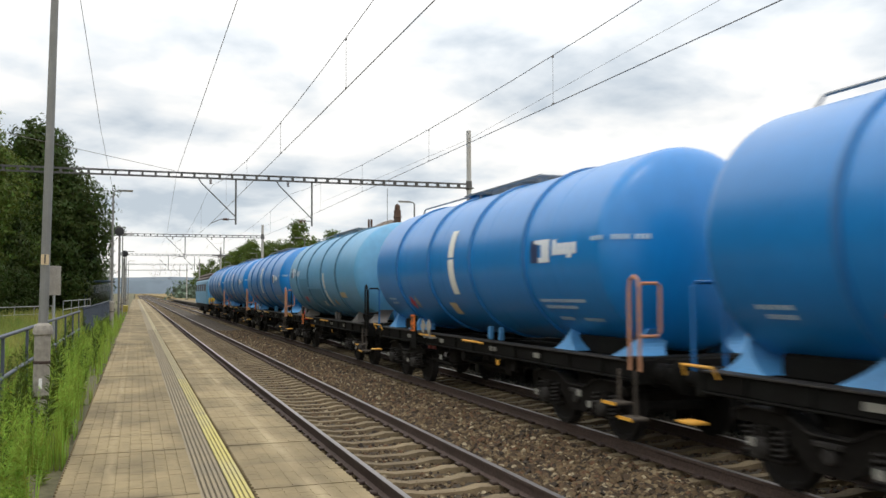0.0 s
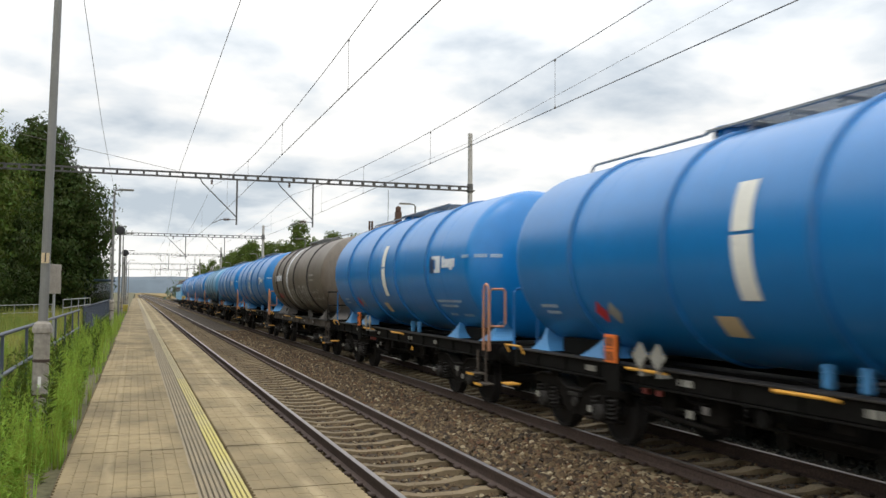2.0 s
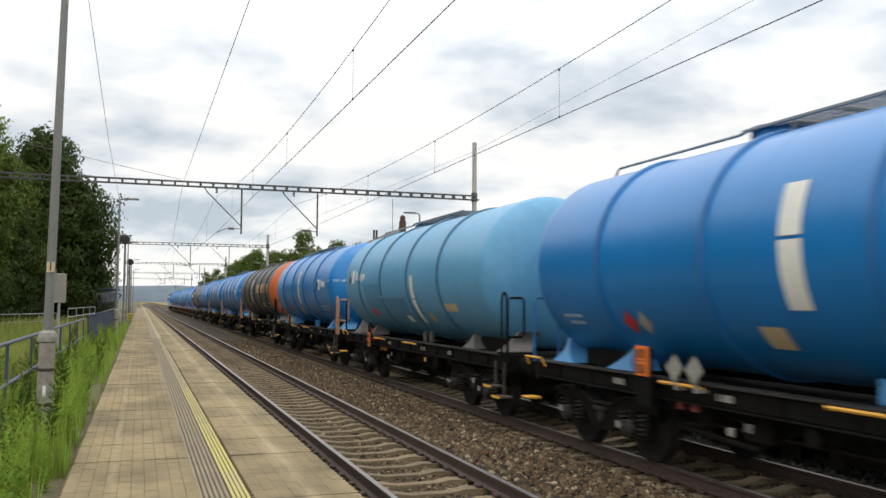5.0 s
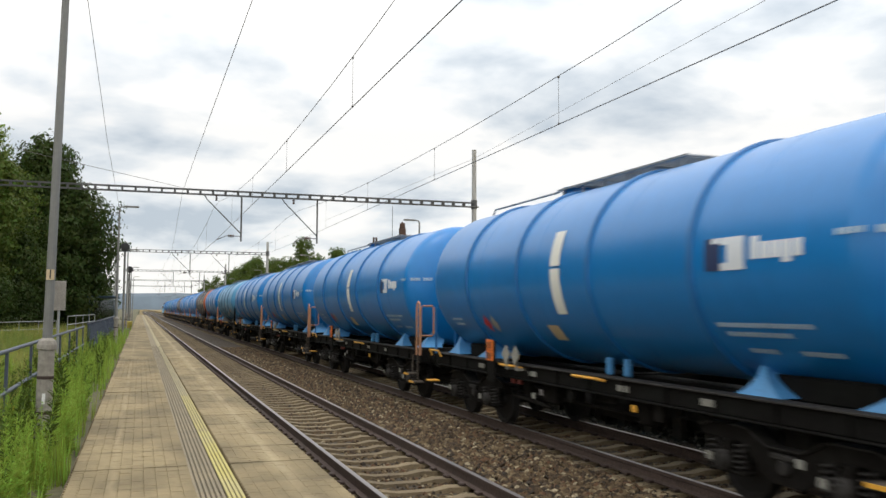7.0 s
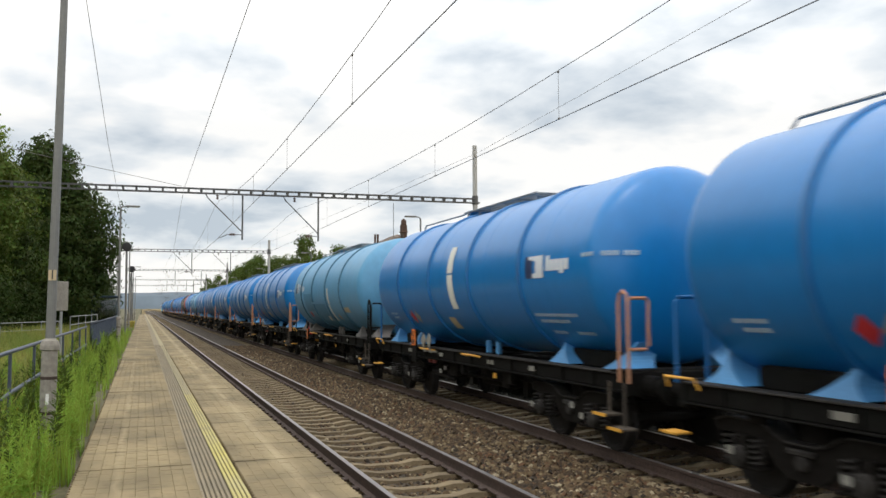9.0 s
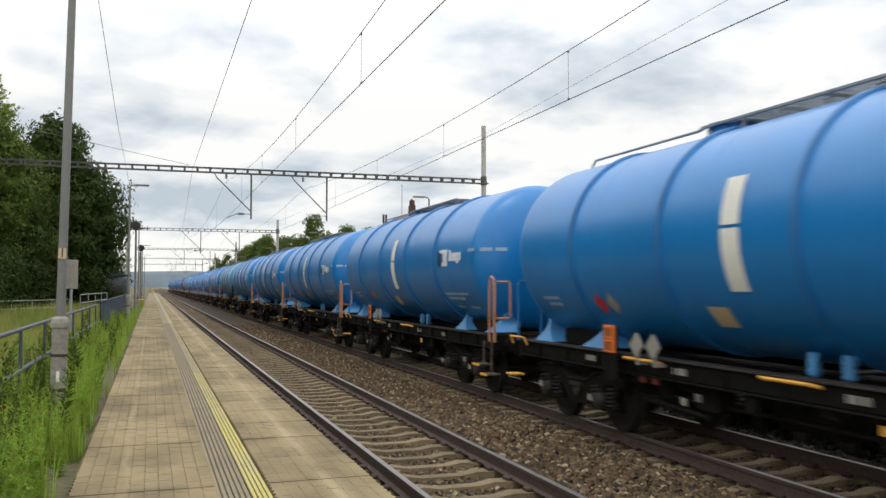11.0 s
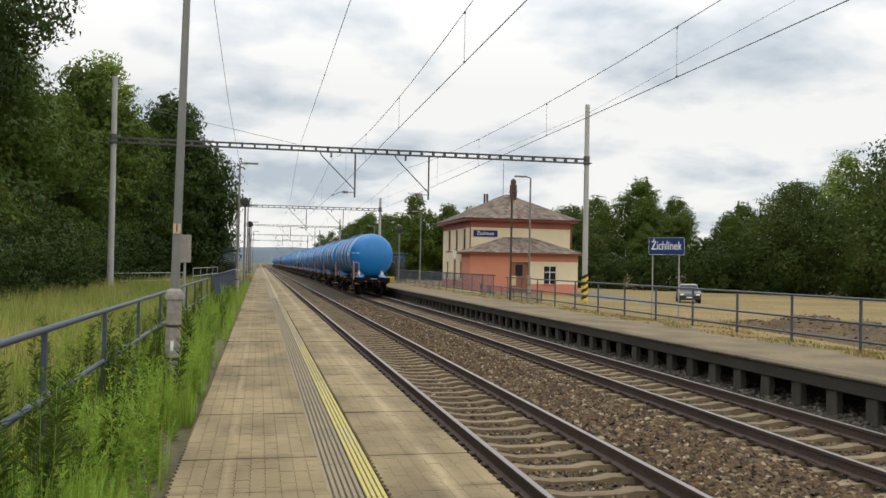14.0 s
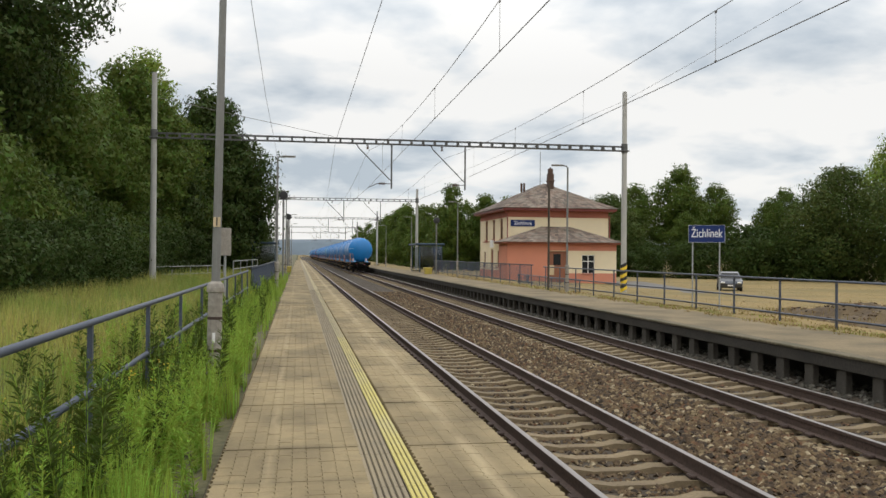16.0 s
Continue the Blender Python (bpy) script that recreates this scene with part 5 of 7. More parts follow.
        while y > 4.5:
            wd = rr.uniform(0.34, 0.50)
            h = rr.uniform(0.62, 0.85)
            z = 1.52 + rr.uniform(0, 0.12)
            lean = rr.uniform(0.05, 0.16)
            stroke(s, (y, z), (y + lean, z + h), 0.08)
            stroke(s, (y - wd, z + 0.04), (y - wd + lean, z + h * 0.95), 0.10)
            a, b = rr.choice(((0.0, 1.0), (1.0, 0.45), (0.5, 0.5), (1.0, 1.0)))
            stroke(s, (y + lean * a, z + h * a), (y - wd + lean * b, z + h * b), 0.09)
            if rr.random() < 0.6:
                stroke(s, (y, z), (y - wd * 0.5, z + h * 0.4), 0.07)
                stroke(s, (y - wd * 0.5, z + h * 0.4), (y - wd, z), 0.07)
            stroke(s, (y - wd * 0.3, z + 0.05), (y - wd * 0.3 + lean * 0.6, z + h * 0.7), 0.05)
            y -= wd + rr.uniform(0.04, 0.09)
        part("graffiti", s, M["scrawl"], tank, "faded white painted scrawl", kind="stuff")
        s = Shape()
        for z, y0, y1 in ((2.12, 4.05, 2.4), (1.88, 3.9, 2.1), (1.66, 3.8, 2.6)):
            y = y0
            while y > y1:
                h = rr.uniform(0.10, 0.20)
                stroke(s, (y, z), (y + 0.03, z + h), 0.035)
                stroke(s, (y, z + h * 0.6), (y - 0.09, z + h * rr.uniform(0.1, 0.9)), 0.03)
                y -= rr.uniform(0.09, 0.20)
        part("graffiti", s, M["scrawl"], tank, "lines of small white scrawl", kind="stuff")
        s = Shape()
        for k, (y, n) in enumerate(((4.0, 6), (3.95, 4), (3.4, 3), (12.9, 9))):
            word(s, y, (2.78, 2.60, 2.60, 2.05)[k], "a" * n, 0.09, 0.11, 0.04)
        part("stencil", s, M["scrawl"], tank, "row of stencil bars", kind="stuff")
        s = Shape()
        tank_side(s, 11.2, 11.45, 1.95, 2.15, 0.008)
        tank_side(s, 10.75, 10.95, 1.95, 2.15, 0.008)
        part("red_plate", s, M["red"], tank, "red marking")
    if kind == "black":
        s = Shape()
        word(s, 7.2, 2.64, "aa", 0.62, 0.42, 0.10)
        word(s, 5.95, 2.64, "aaa", 0.62, 0.36, 0.08)
        word(s, 3.7, 2.64, "aa", 0.62, 0.36, 0.08)
        part("logo_lettering", s, M["tan"], tank, "row of tan logo bars", kind="stuff")
        s = Shape()
        tank_side(s, 4.0, 4.4, 2.62, 3.14, 0.008)
        part("logo_disc", s, M["tank_orange"], tank, "orange logo bar")
        s = Shape()
        for y, z0, z1 in ((9.3, 2.85, 3.38), (9.3, 2.10, 2.80)):
            tank_side(s, y - 0.14, y + 0.14, z0, z1, 0.012, 10)
        part("level_strip", s, M["cream"], tank, "aged cream marking strip")
        s = Shape()
        tank_side(s, 9.02, 9.14, 2.85, 3.38, 0.012, 8)
        part("orange_strip", s, M["tank_orange"], tank, "thin orange strip")
        for z, y, n in ((2.05, 5.6, 8), (1.93, 5.5, 7), (2.05, 3.5, 6), (1.9, 3.4, 5), (2.05, 13.8, 8), (2.0, 11.3, 6)):
            s = Shape()
            word(s, y, z, "a" * n, 0.08, 0.1, 0.025)
            part("stencil", s, M["cream"], tank, "faint row of stencil bars", kind="stuff")
        s = Shape()
        tank_side(s, 12.2, 12.55, 1.8, 2.05, 0.008)
        part("red_plate", s, M["red"], tank, "red marking")
        s = Shape()
        for k in range(9):
            if k != 4:
                q = []
                for x, z in ((-0.95 + k * 0.2, 2.93), (-0.80 + k * 0.2, 2.93), (-0.80 + k * 0.2, 3.16), (-0.95 + k * 0.2, 3.16)):
                    deep = np.interp(math.hypot(x, z - TANK_Z) / r, [0, 0.17, 0.38, 0.60, 0.78, 0.90, 0.965], [0.56, 0.555, 0.52, 0.45, 0.35, 0.25, 0.16])
                    q.append((x, a - deep - 0.02, z))
                s.quad(*q)
        part("logo_lettering", s, M["tan"], tank, "row of pale logo bars on the end", kind="stuff")
    # orange board and two diamond placards on the sole bar
    if kind in ("blue", "teal", "black"):
        s = Shape()
        s.box(-1.42, -1.40, 9.68, 9.98, 1.24, 1.62, 0.003)
        bd = part("warning_board", s, M["warn_orange"], g, "orange warning board")
        s = Shape()
        s.box(-1.425, -1.421, 9.72, 9.98, 1.425, 1.435)
        for k in range(3):
            s.box(-1.425, -1.421, 9.75 + k * 0.08, 9.79 + k * 0.08, 1.46, 1.58)
            s.box(-1.425, -1.421, 9.75 + k * 0.08, 9.79 + k * 0.08, 1.27, 1.39)
        part("board_bars", s, M["black"], bd, "black bars", kind="stuff")
        part("board_bracket", Shape().box(-1.398, -1.36, 9.66, 10.0, 0.86, 1.60, 0.005).box(-1.36, -1.15, 9.78, 9.88, 1.1, 1.2), M["frame_dark"], g, "dark bracket plate behind the board")
        if kind == "teal":
            for piece in (bd, *bd.children):
                piece.data.transform(pose(0, 0, -0.30))
        for y in ((9.76, 10.08) if kind == "teal" else (9.18, 8.78)):
            s = Shape()
            d = 0.17
            s.add([(-1.38, y - d, 1.38), (-1.38, y, 1.38 - d), (-1.38, y + d, 1.38), (-1.38, y, 1.38 + d), (-1.36, y - d, 1.38), (-1.36, y, 1.38 - d), (-1.36, y + d, 1.38), (-1.36, y, 1.38 + d)],
                  [(0, 1, 2, 3), (7, 6, 5, 4), (0, 4, 5, 1), (1, 5, 6, 2), (2, 6, 7, 3), (3, 7, 4, 0)])
            s.box(-1.36, -1.34, y - 0.03, y + 0.03, 1.16, 1.38)
            s.box(-1.36, -1.16, y - 0.03, y + 0.03, 1.12, 1.16)
            part("placard", s, M["red" if y == 9.76 else "dull_white"], g, "worn diamond-shaped placard")
    return g


def tail_signs(g):
    for x in (-0.92, 0.66):
        s = Shape()
        s.box(x - 0.085, x + 0.085, 0.50, 0.53, 1.36, 1.72, 0.03)
        t = part("tail_board", s, M["white"], g, "white and red tail board")
        s = Shape()
        for sg in (-1, 1):
            s.add([(x - 0.07, 0.496, 1.54 + sg * 0.14), (x + 0.07, 0.496, 1.54 + sg * 0.14), (x, 0.496, 1.54 + sg * 0.02)], [(0, 1, 2)])
        part("red_wedge", s, M["red"], t, "red wedge")
        s = Shape()
        s.tube([(x, 0.55, 1.2), (x, 0.55, 1.5)], 0.02, 6)
        part("bracket", s, M["frame_dark"], t)
    part("headstock_plate", Shape().box(-0.10, 0.32, 0.588, 0.598, 1.13, 1.20, 0.003), M["dull_white"], g, "worn white plate on the headstock")
    for x in (-0.42, 0.45):
        s = Shape()
        s.tube([(x, 0.60, 0.98), (x, 0.42, 0.96), (x + 0.02, 0.34, 0.74), (x + 0.03, 0.40, 0.52)], 0.03, 8)
        hose = part("brake_hose", s, M["tyre"], g, "black brake hose")
        part("hose_valve", Shape().box(x - 0.05, x + 0.05, 0.52, 0.60, 0.95, 1.03, 0.01), M["red"], hose, "red hose valve")
    for x in (-1.05, 1.05):
        part("corner_handle", Shape().tube([(x - 0.12, 0.52, 0.86), (x - 0.12, 0.45, 0.82), (x + 0.12, 0.45, 0.82), (x + 0.12, 0.52, 0.86)], 0.018, 6), M["warn_yellow"], g, "orange-yellow shunter's handle")


def locomotive():
    g = thing("locomotive", "light blue electric locomotive with a dark roof and raised pantograph", "locomotive")
    s = Shape()
    prof = [(-1.45, 1.15), (-1.47, 2.2), (-1.42, 3.2), (-1.15, 3.62), (1.15, 3.62), (1.42, 3.2), (1.47, 2.2), (1.45, 1.15)]
    n = len(prof)
    ends = ((0.55, 0.94), (1.15, 1.0), (15.65, 1.0), (16.25, 0.94))
    v = [(x * k, y, 1.15 + (z - 1.15) * (0.97 if k < 1 else 1)) for y, k in ends for x, z in prof]
    f = [(j * n + i, j * n + (i + 1) % n, (j + 1) * n + (i + 1) % n, (j + 1) * n + i) for j in range(3) for i in range(n)]
    f += [tuple(range(n))[::-1], tuple(range(3 * n, 4 * n))]
    s.add(v, f)
    part("body", s, M["loco_blue"], g)
    s = Shape()
    s.box(-1.12, 1.12, 1.4, 15.4, 3.6, 3.95, 0.12)
    s.box(-1.40, 1.40, 0.9, 15.9, 3.25, 3.63, 0.2)
    part("roof", s, M["loco_roof"], g, "sooty brown roof")
    for y in (0.52, 16.24):
        for x in (-0.72, 0.05):
            s = Shape()
            s.box(x, x + 0.67, y, y + 0.04, 2.35, 3.1, 0.01)
            part("cab_window", s, M["dark_glass"], g)
        s = Shape()
        s.box(-1.3, 1.3, y, y + 0.03, 1.3, 1.7, 0.01)
        part("stripe", s, M["yellow"], g, "yellow stripe")
    s = Shape()
    for y in (2.2, 5.0, 7.8, 10.6, 13.4):
        s.box(-1.50, -1.44, y, y + 1.4, 2.3, 2.95, 0.01)
    part("side_grilles", s, M["loco_roof"], g)
    s = Shape()
    s.tube([(-0.5, 2.6, 3.95), (-0.3, 3.6, 4.6), (-0.3, 2.7, 5.55)], 0.03, 6)
    s.tube([(0.5, 2.6, 3.95), (0.3, 3.6, 4.6), (0.3, 2.7, 5.55)], 0.03, 6)
    s.tube([(-0.95, 2.7, 5.45), (-0.7, 2.7, 5.60), (0.7, 2.7, 5.60), (0.95, 2.7, 5.45)], 0.03, 6)
    s.tube([(-0.75, 3.0, 5.58), (0.75, 3.0, 5.58)], 0.025, 6)
    part("pantograph", s, M["lattice"], g)
    s = Shape()
    s.box(-1.35, 1.35, 0.6, 16.2, 0.85, 1.16, 0.03)
    s.box(-1.0, 1.0, 6.5, 10.3, 0.4, 0.9, 0.04)
    part("underframe", s, M["frame_dark"], g)
    bogie(g, 4.2)
    bogie(g, 12.6)
    for x in (-0.875, 0.875):
        buffer(g, x, 0.0, 1)
        buffer(g, x, 16.8, -1)
    return g


kinds = {
    "blue": "glossy blue tank wagon with ring-stiffened barrel and black underframe",
    "teal": "faded teal tank wagon with ring-stiffened barrel and grey saddles",
    "brown": "dirty grey-brown tank wagon with a white band and scrawl",
    "black": "anthracite tank wagon with an orange end and tan marks",
}
train = []      # each thing with the place of its rear end at the clip's start
order = [(65.7, "blue"), (51.7, "blue"), (37.7, "blue"), (23.65, "teal"), (9.6, "blue"), (-4.45, "blue"), (-18.45, "brown"), (-32.4, "blue"), (-46.4, "blue"),
         (-60.4, "blue"), (-75.7, "black"), (-89.7, "blue"), (-103.7, "teal"), (-117.7, "blue"), (-131.7, "blue"), (-145.7, "blue"), (-159.7, "blue"),
         (-173.7, "blue"), (-187.9, "teal"), (-201.9, "blue"), (-215.9, "blue"), (-229.9, "blue"), (-243.9, "blue"), (-257.9, "blue"), (-271.8, "blue")]
proto = {}
for ladder, kind in order:
    y0 = ladder - 0.22
    if kind not in proto:
        proto[kind] = tank_wagon(kind, kinds[kind])
        train.append((proto[kind], y0))
    else:
        train.append((copy_thing(proto[kind], pose(TR2, y0, RAIL)), y0))
tail_signs(train[-1][0])
train.append((locomotive(), 65.7 - 0.22 + 14.0))


# ---------------------------------------------------------------- trees and plants
def leaf_cloud(lobes, count, size, seed, fill=0.35):
    """Small leaf sprays spread over the shells of ellipsoid lobes (x, y, z, rx, ry, rz)."""
    rng = np.random.default_rng(seed)
    lobes = np.array(lobes, float)
    weight = lobes[:, 3] * lobes[:, 4] + lobes[:, 4] * lobes[:, 5] + lobes[:, 3] * lobes[:, 5]
    pick = rng.choice(len(lobes), count, p=weight / weight.sum())
    d = rng.normal(size=(count, 3))
    d /= np.linalg.norm(d, axis=1)[:, None]
    lump = 1 + 0.22 * np.sin(d[:, 0] * 5 + pick * 1.7) * np.sin(d[:, 1] * 6 + pick) + 0.15 * np.sin(d[:, 2] * 9 + pick * 2.3)
    rad = np.where(rng.random(count) < fill, rng.uniform(0.4, 0.9, count), rng.uniform(0.86, 1.10, count)) * lump
    c = lobes[pick, :3] + d * lobes[pick, 3:] * rad[:, None]
    nrm = d + rng.normal(scale=0.45, size=(count, 3))
    nrm /= np.linalg.norm(nrm, axis=1)[:, None]
    a = np.cross(nrm, rng.normal(size=(count, 3)))
    a /= np.linalg.norm(a, axis=1)[:, None]
    b = np.cross(nrm, a)
    s = size * rng.uniform(0.55, 1.3, count)[:, None]
    v = np.stack((c - a * s - nrm * s * 0.10, c + a * s * 0.75 - b * s * 0.50, c + a * s * 0.55 + b * s * 0.62), 1).reshape(-1, 3)
    k = np.arange(count) * 3
    return v, np.stack((k, k + 1, k + 2), 1)


def cloud_mesh(name, v, f, mat):
    me = bpy.data.meshes.new(name)
    me.from_pydata(v.tolist(), [], f.tolist())
    me.materials.append(mat)
    return me


def tree(name, label, height, spread, leaf, seed, count=7000, size=0.28, low=0.12, lobes_n=17, trunk_r=0.22, at=None, group=""):
    rng = random.Random(seed)
    g = thing(name, label, "tree", group, at=at)
    lobes = []
    for i in range(lobes_n):
        t = (i + 0.5) / lobes_n
        z = height * (low + 0.10 + (0.84 - low) * t)
        shape = math.sin(math.pi * min(1, 0.18 + 0.80 * t)) ** 0.7
        a = i * 2.4 + rng.uniform(-0.5, 0.5)
        off = spread * shape * rng.uniform(0.40, 0.78)
        rr = spread * shape * rng.uniform(0.30, 0.50) + 0.3
        lobes.append((off * math.cos(a), off * math.sin(a), z, rr, rr, rr * rng.uniform(0.6, 0.9)))
    lobes.append((0, 0, height * 0.90, spread * 0.32, spread * 0.32, height * 0.09))
    lobes.append((0, 0, height * 0.52, spread * 0.55, spread * 0.55, height * 0.32))
    s = Shape()
    s.tube([(0, 0, -0.4), (0.04 * height * rng.uniform(-1, 1), 0, height * 0.3), (0, 0.03 * height * rng.uniform(-1, 1), height * 0.82)], trunk_r, 9, r2=trunk_r * 0.25)
    part("trunk", s, M["bark"], g, smooth=True)
    for q in lobes[:-2:3]:
        s = Shape()
        z0 = max(height * 0.12, q[2] - height * 0.18)
        s.tube([(0, 0, z0), (q[0] * 0.5, q[1] * 0.5, (z0 + q[2]) / 2 + 0.02 * height), (q[0], q[1], q[2])], trunk_r * 0.38, 6, r2=trunk_r * 0.08)
        part("limb", s, M["bark"], g, smooth=True)
    v, f = leaf_cloud(lobes, count, size, seed, 0.42)
    c = new("crown", cloud_mesh("crown", v, f, M[leaf]))
    c.parent = g
    tagged(c, "dense uneven crown of small leaves", kind="stuff")
    return g


def copies(proto_tree, places):
    for x, y, z, turn, k in places:
        o = copy_thing(proto_tree, pose(x, y, z, 0, 0, turn))
        o.matrix_basis = pose(x, y, z, 0, 0, turn) @ Matrix.Diagonal((k, k, k, 1))


chestnut = tree("broadleaf_tree", "tall dark green chestnut tree with a dense crown", 15.2, 5.2, "leaf_dark", 11, 34000, 0.19, low=0.02, lobes_n=24, at=pose(-7.4, 74, 0.2))
lime = tree("broadleaf_tree", "tall mid-green broadleaf tree with an airy crown", 14.6, 4.4, "leaf_mid", 12, 26000, 0.17, lobes_n=22, at=pose(-11.2, 60, 0.2))
ash = tree("broadleaf_tree", "tall light green tree with a loose open crown", 17.9, 4.2, "leaf_light", 13, 19000, 0.17, low=0.2, at=pose(-12.2, 72, 0.2))
alder = tree("broadleaf_tree", "dark green tree with dense foliage down to the ground", 14.0, 4.0, "leaf_mid", 14, 26000, 0.165, low=0.0, lobes_n=22, at=pose(-13.4, 45, 0.2))
oak = tree("broadleaf_tree", "tall dark tree with gnarled limbs above the thicket", 18.5, 4.4, "leaf_dark", 15, 23000, 0.15, low=0.35, trunk_r=0.3, at=pose(-13.2, 40, 0.2))
shrub = tree("thicket_shrub", "olive green shrub thicket reaching to the grass", 7.5, 3.6, "leaf_mid", 16, 20000, 0.125, low=-0.08, trunk_r=0.08, at=pose(-11.6, 27, 0.15))
bush = tree("thicket_shrub", "dark green bushy thicket at the meadow's edge", 5.0, 3.2, "leaf_dark", 17, 10500, 0.135, low=-0.1, trunk_r=0.07, at=pose(-11.2, 40, 0.2))
willow = tree("willow_tree", "broad grey-green willow with foliage to the ground", 13.5, 6.6, "leaf_olive", 18, 46000, 0.165, low=-0.05, lobes_n=34, at=pose(61, 90, -1.0))
poplar = tree("broadleaf_tree", "slim mid-green tree with an uneven crown", 13.5, 3.8, "leaf_mid", 19, 11500, 0.22, low=-0.05, lobes_n=20, at=pose(33, 150, -1.0))

copies(chestnut, [(-7.7, 77, 0.2, 155, 0.96), (-8.2, 80, 0.2, 60, 0.92), (-9.5, 86, 0.2, 130, 0.85), (-8.4, 100, 0.2, 210, 0.75), (-10, 66, 0.2, 75, 0.75)])
copies(lime, [(-9.6, 66, 0.2, 200, 0.85), (-14.5, 52, 0.2, 40, 1.0), (49.0, 106, -1.0, 20, 1.02), (54.0, 106, -1.0, 150, 0.86), (43, 106, -1.0, 250, 0.84), (58.5, 97, -1.0, 200, 0.78)])
copies(ash, [(70.5, 94, -1.0, 10, 1.0), (76, 92, -1, 190, 0.92)])
copies(alder, [(-17.5, 36, 0.2, 90, 0.95), (-11.2, 54, 0.2, 170, 0.75), (-10.4, 62, 0.2, 250, 0.75), (-19, 28, 0.2, 30, 1.05), (57, 98, -1, 120, 0.72), (47, 100, -1, 60, 0.60), (84, 84, -1, 0, 1.2), ])
copies(oak, [(-18, 47, 0.2, 140, 1.0), (-18, 34, 0.2, 220, 1.05)])
copies(shrub, [(-13.0, 33, 0.15, 80, 1.1), (-15.5, 22, 0.15, 150, 1.15), (-11.0, 36, 0.15, 210, 0.75), (-14.5, 27.5, 0.15, 300, 1.2), (-9.6, 47, 0.2, 20, 0.55), (64.5, 84, -1, 60, 0.8)])
copies(bush, [(-8.9, 24.5, 0.15, 15, 0.6), (-8.5, 28, 0.15, 75, 0.5), (-8.4, 31.5, 0.15, 125, 0.52), (-8.5, 36, 0.15, 185, 0.58), (-8.8, 42, 0.15, 235, 0.6), (-9.0, 49.5, 0.2, 295, 0.6), (-6.2, 84, 0.2, 10, 0.95), (-5.6, 92, 0.2, 140, 1.0), (-5.4, 104, 0.2, 250, 1.1), (-6.4, 75, 0.2, 60, 0.8), (-9.2, 55, 0.2, 100, 0.8), (-9.2, 64, 0.2, 190, 0.85), (-7.4, 80, 0.2, 240, 0.9), (-11.5, 31, 0.15, 45, 0.8), (41.5, 98, -1, 30, 0.9), (46.5, 96, -1, 130, 1.1), (51.5, 93, -1, 210, 1.3), (36.5, 100, -1, 310, 1.1), (57, 90, -1, 80, 1.2), (31.5, 100, -0.9, 200, 1.1), (75, 80, -1, 20, 1.3), (66, 80, -1, 110, 1.0), (63, 94, -1, 70, 1.5), (55, 96, -1, 160, 1.3), (69, 88, -1, 250, 1.5)])
copies(willow, [(66, 72, -1.0, 160, 1.42), (79, 70, -1.0, 250, 1.4), (38.5, 104, -1, 110, 0.80), (33.5, 106, -1, 20, 0.70), (90, 72, -1, 100, 1.4)])
copies(poplar, [(20.5, 135, -1, 15, 0.8), (27, 138, -1, 95, 0.85), (20.5, 147, -1, 165, 0.75), (20, 160, -1, 225, 0.9), (20, 178, -1, 285, 0.9), (19.5, 196, -1, 335, 0.85), (31.5, 134, -1, 45, 0.8), (22.3, 126, -1, 60, 1.0), (27.5, 127, -1, 130, 0.9), (25, 150, -1, 200, 0.85), (24, 168, -1, 270, 0.95), (23, 186, -1, 20, 1.05), (24, 205, -1, 90, 1.05), (23, 222, -1, 160, 1.0), (24, 255, -1, 230, 1.0), (23, 285, -1, 300, 1.0), (22, 320, -1, 45, 1.0), (30, 122, -1, 310, 0.85), (-12, 120, 0, 35, 0.7), (-14, 150, 0, 75, 0.8), (-13, 185, 0, 175, 0.8), (-15, 230, 0, 265, 0.9)])


def blades(name, label, mat, spots, height, width, seed, lean=0.35, seg=2):
    """Tapered, bent blades standing at the given (x, y, z) spots."""
    rng = np.random.default_rng(seed)
    p = np.array(spots)
    n = len(p)
    h = height * rng.uniform(0.5, 1.25, n)
    a = rng.uniform(0, 2 * np.pi, n)
    d = np.stack((np.cos(a), np.sin(a), np.zeros(n)), 1)
    w = np.stack((-np.sin(a + 0.6), np.cos(a + 0.6), np.zeros(n)), 1) * (width * rng.uniform(0.6, 1.4, n))[:, None]
    ln = (lean * rng.uniform(0.1, 1.0, n) * h)[:, None] * d
    up = np.stack((np.zeros(n), np.zeros(n), h), 1)
    v = np.stack((p - w, p + w, p + up * 0.55 + ln * 0.35 + w * 0.8, p + up * 0.55 + ln * 0.35 - w * 0.8, p + up + ln), 1).reshape(-1, 3)
    k = np.arange(n) * 5
    f = np.concatenate((np.stack((k, k + 1, k + 2), 1), np.stack((k, k + 2, k + 3), 1), np.stack((k + 3, k + 2, k + 4), 1)))
    ob = new(name, cloud_mesh(name, v, f, mat))
    return tagged(ob, label, "grass", kind="stuff")


def scatter_spots(n, x0, x1, y0, y1, seed, power=1.0, clump=0.0, keep=None):
    rng = np.random.default_rng(seed)
    y = y0 * (y1 / y0) ** (rng.random(n) ** power)
    x = rng.uniform(x0, x1, n)
    out = []
    for a, b in zip(x, y):
        if clump and noise.noise((a * 1.3, b * 0.9, seed)) < clump * 0.5 - 0.3:
            continue
        if keep and not keep(a, b):
            continue
        out.append((a, b, (-0.03 if 11.45 < a < 11.9 else ground_height(a, b) - 0.02)))
    return out


def ragged(a, b):
    return a < -0.60 + 0.14 * noise.noise((b * 0.8, 0, 5.0)) + 0.08 * noise.noise((b * 3.1, 0, 9.0))


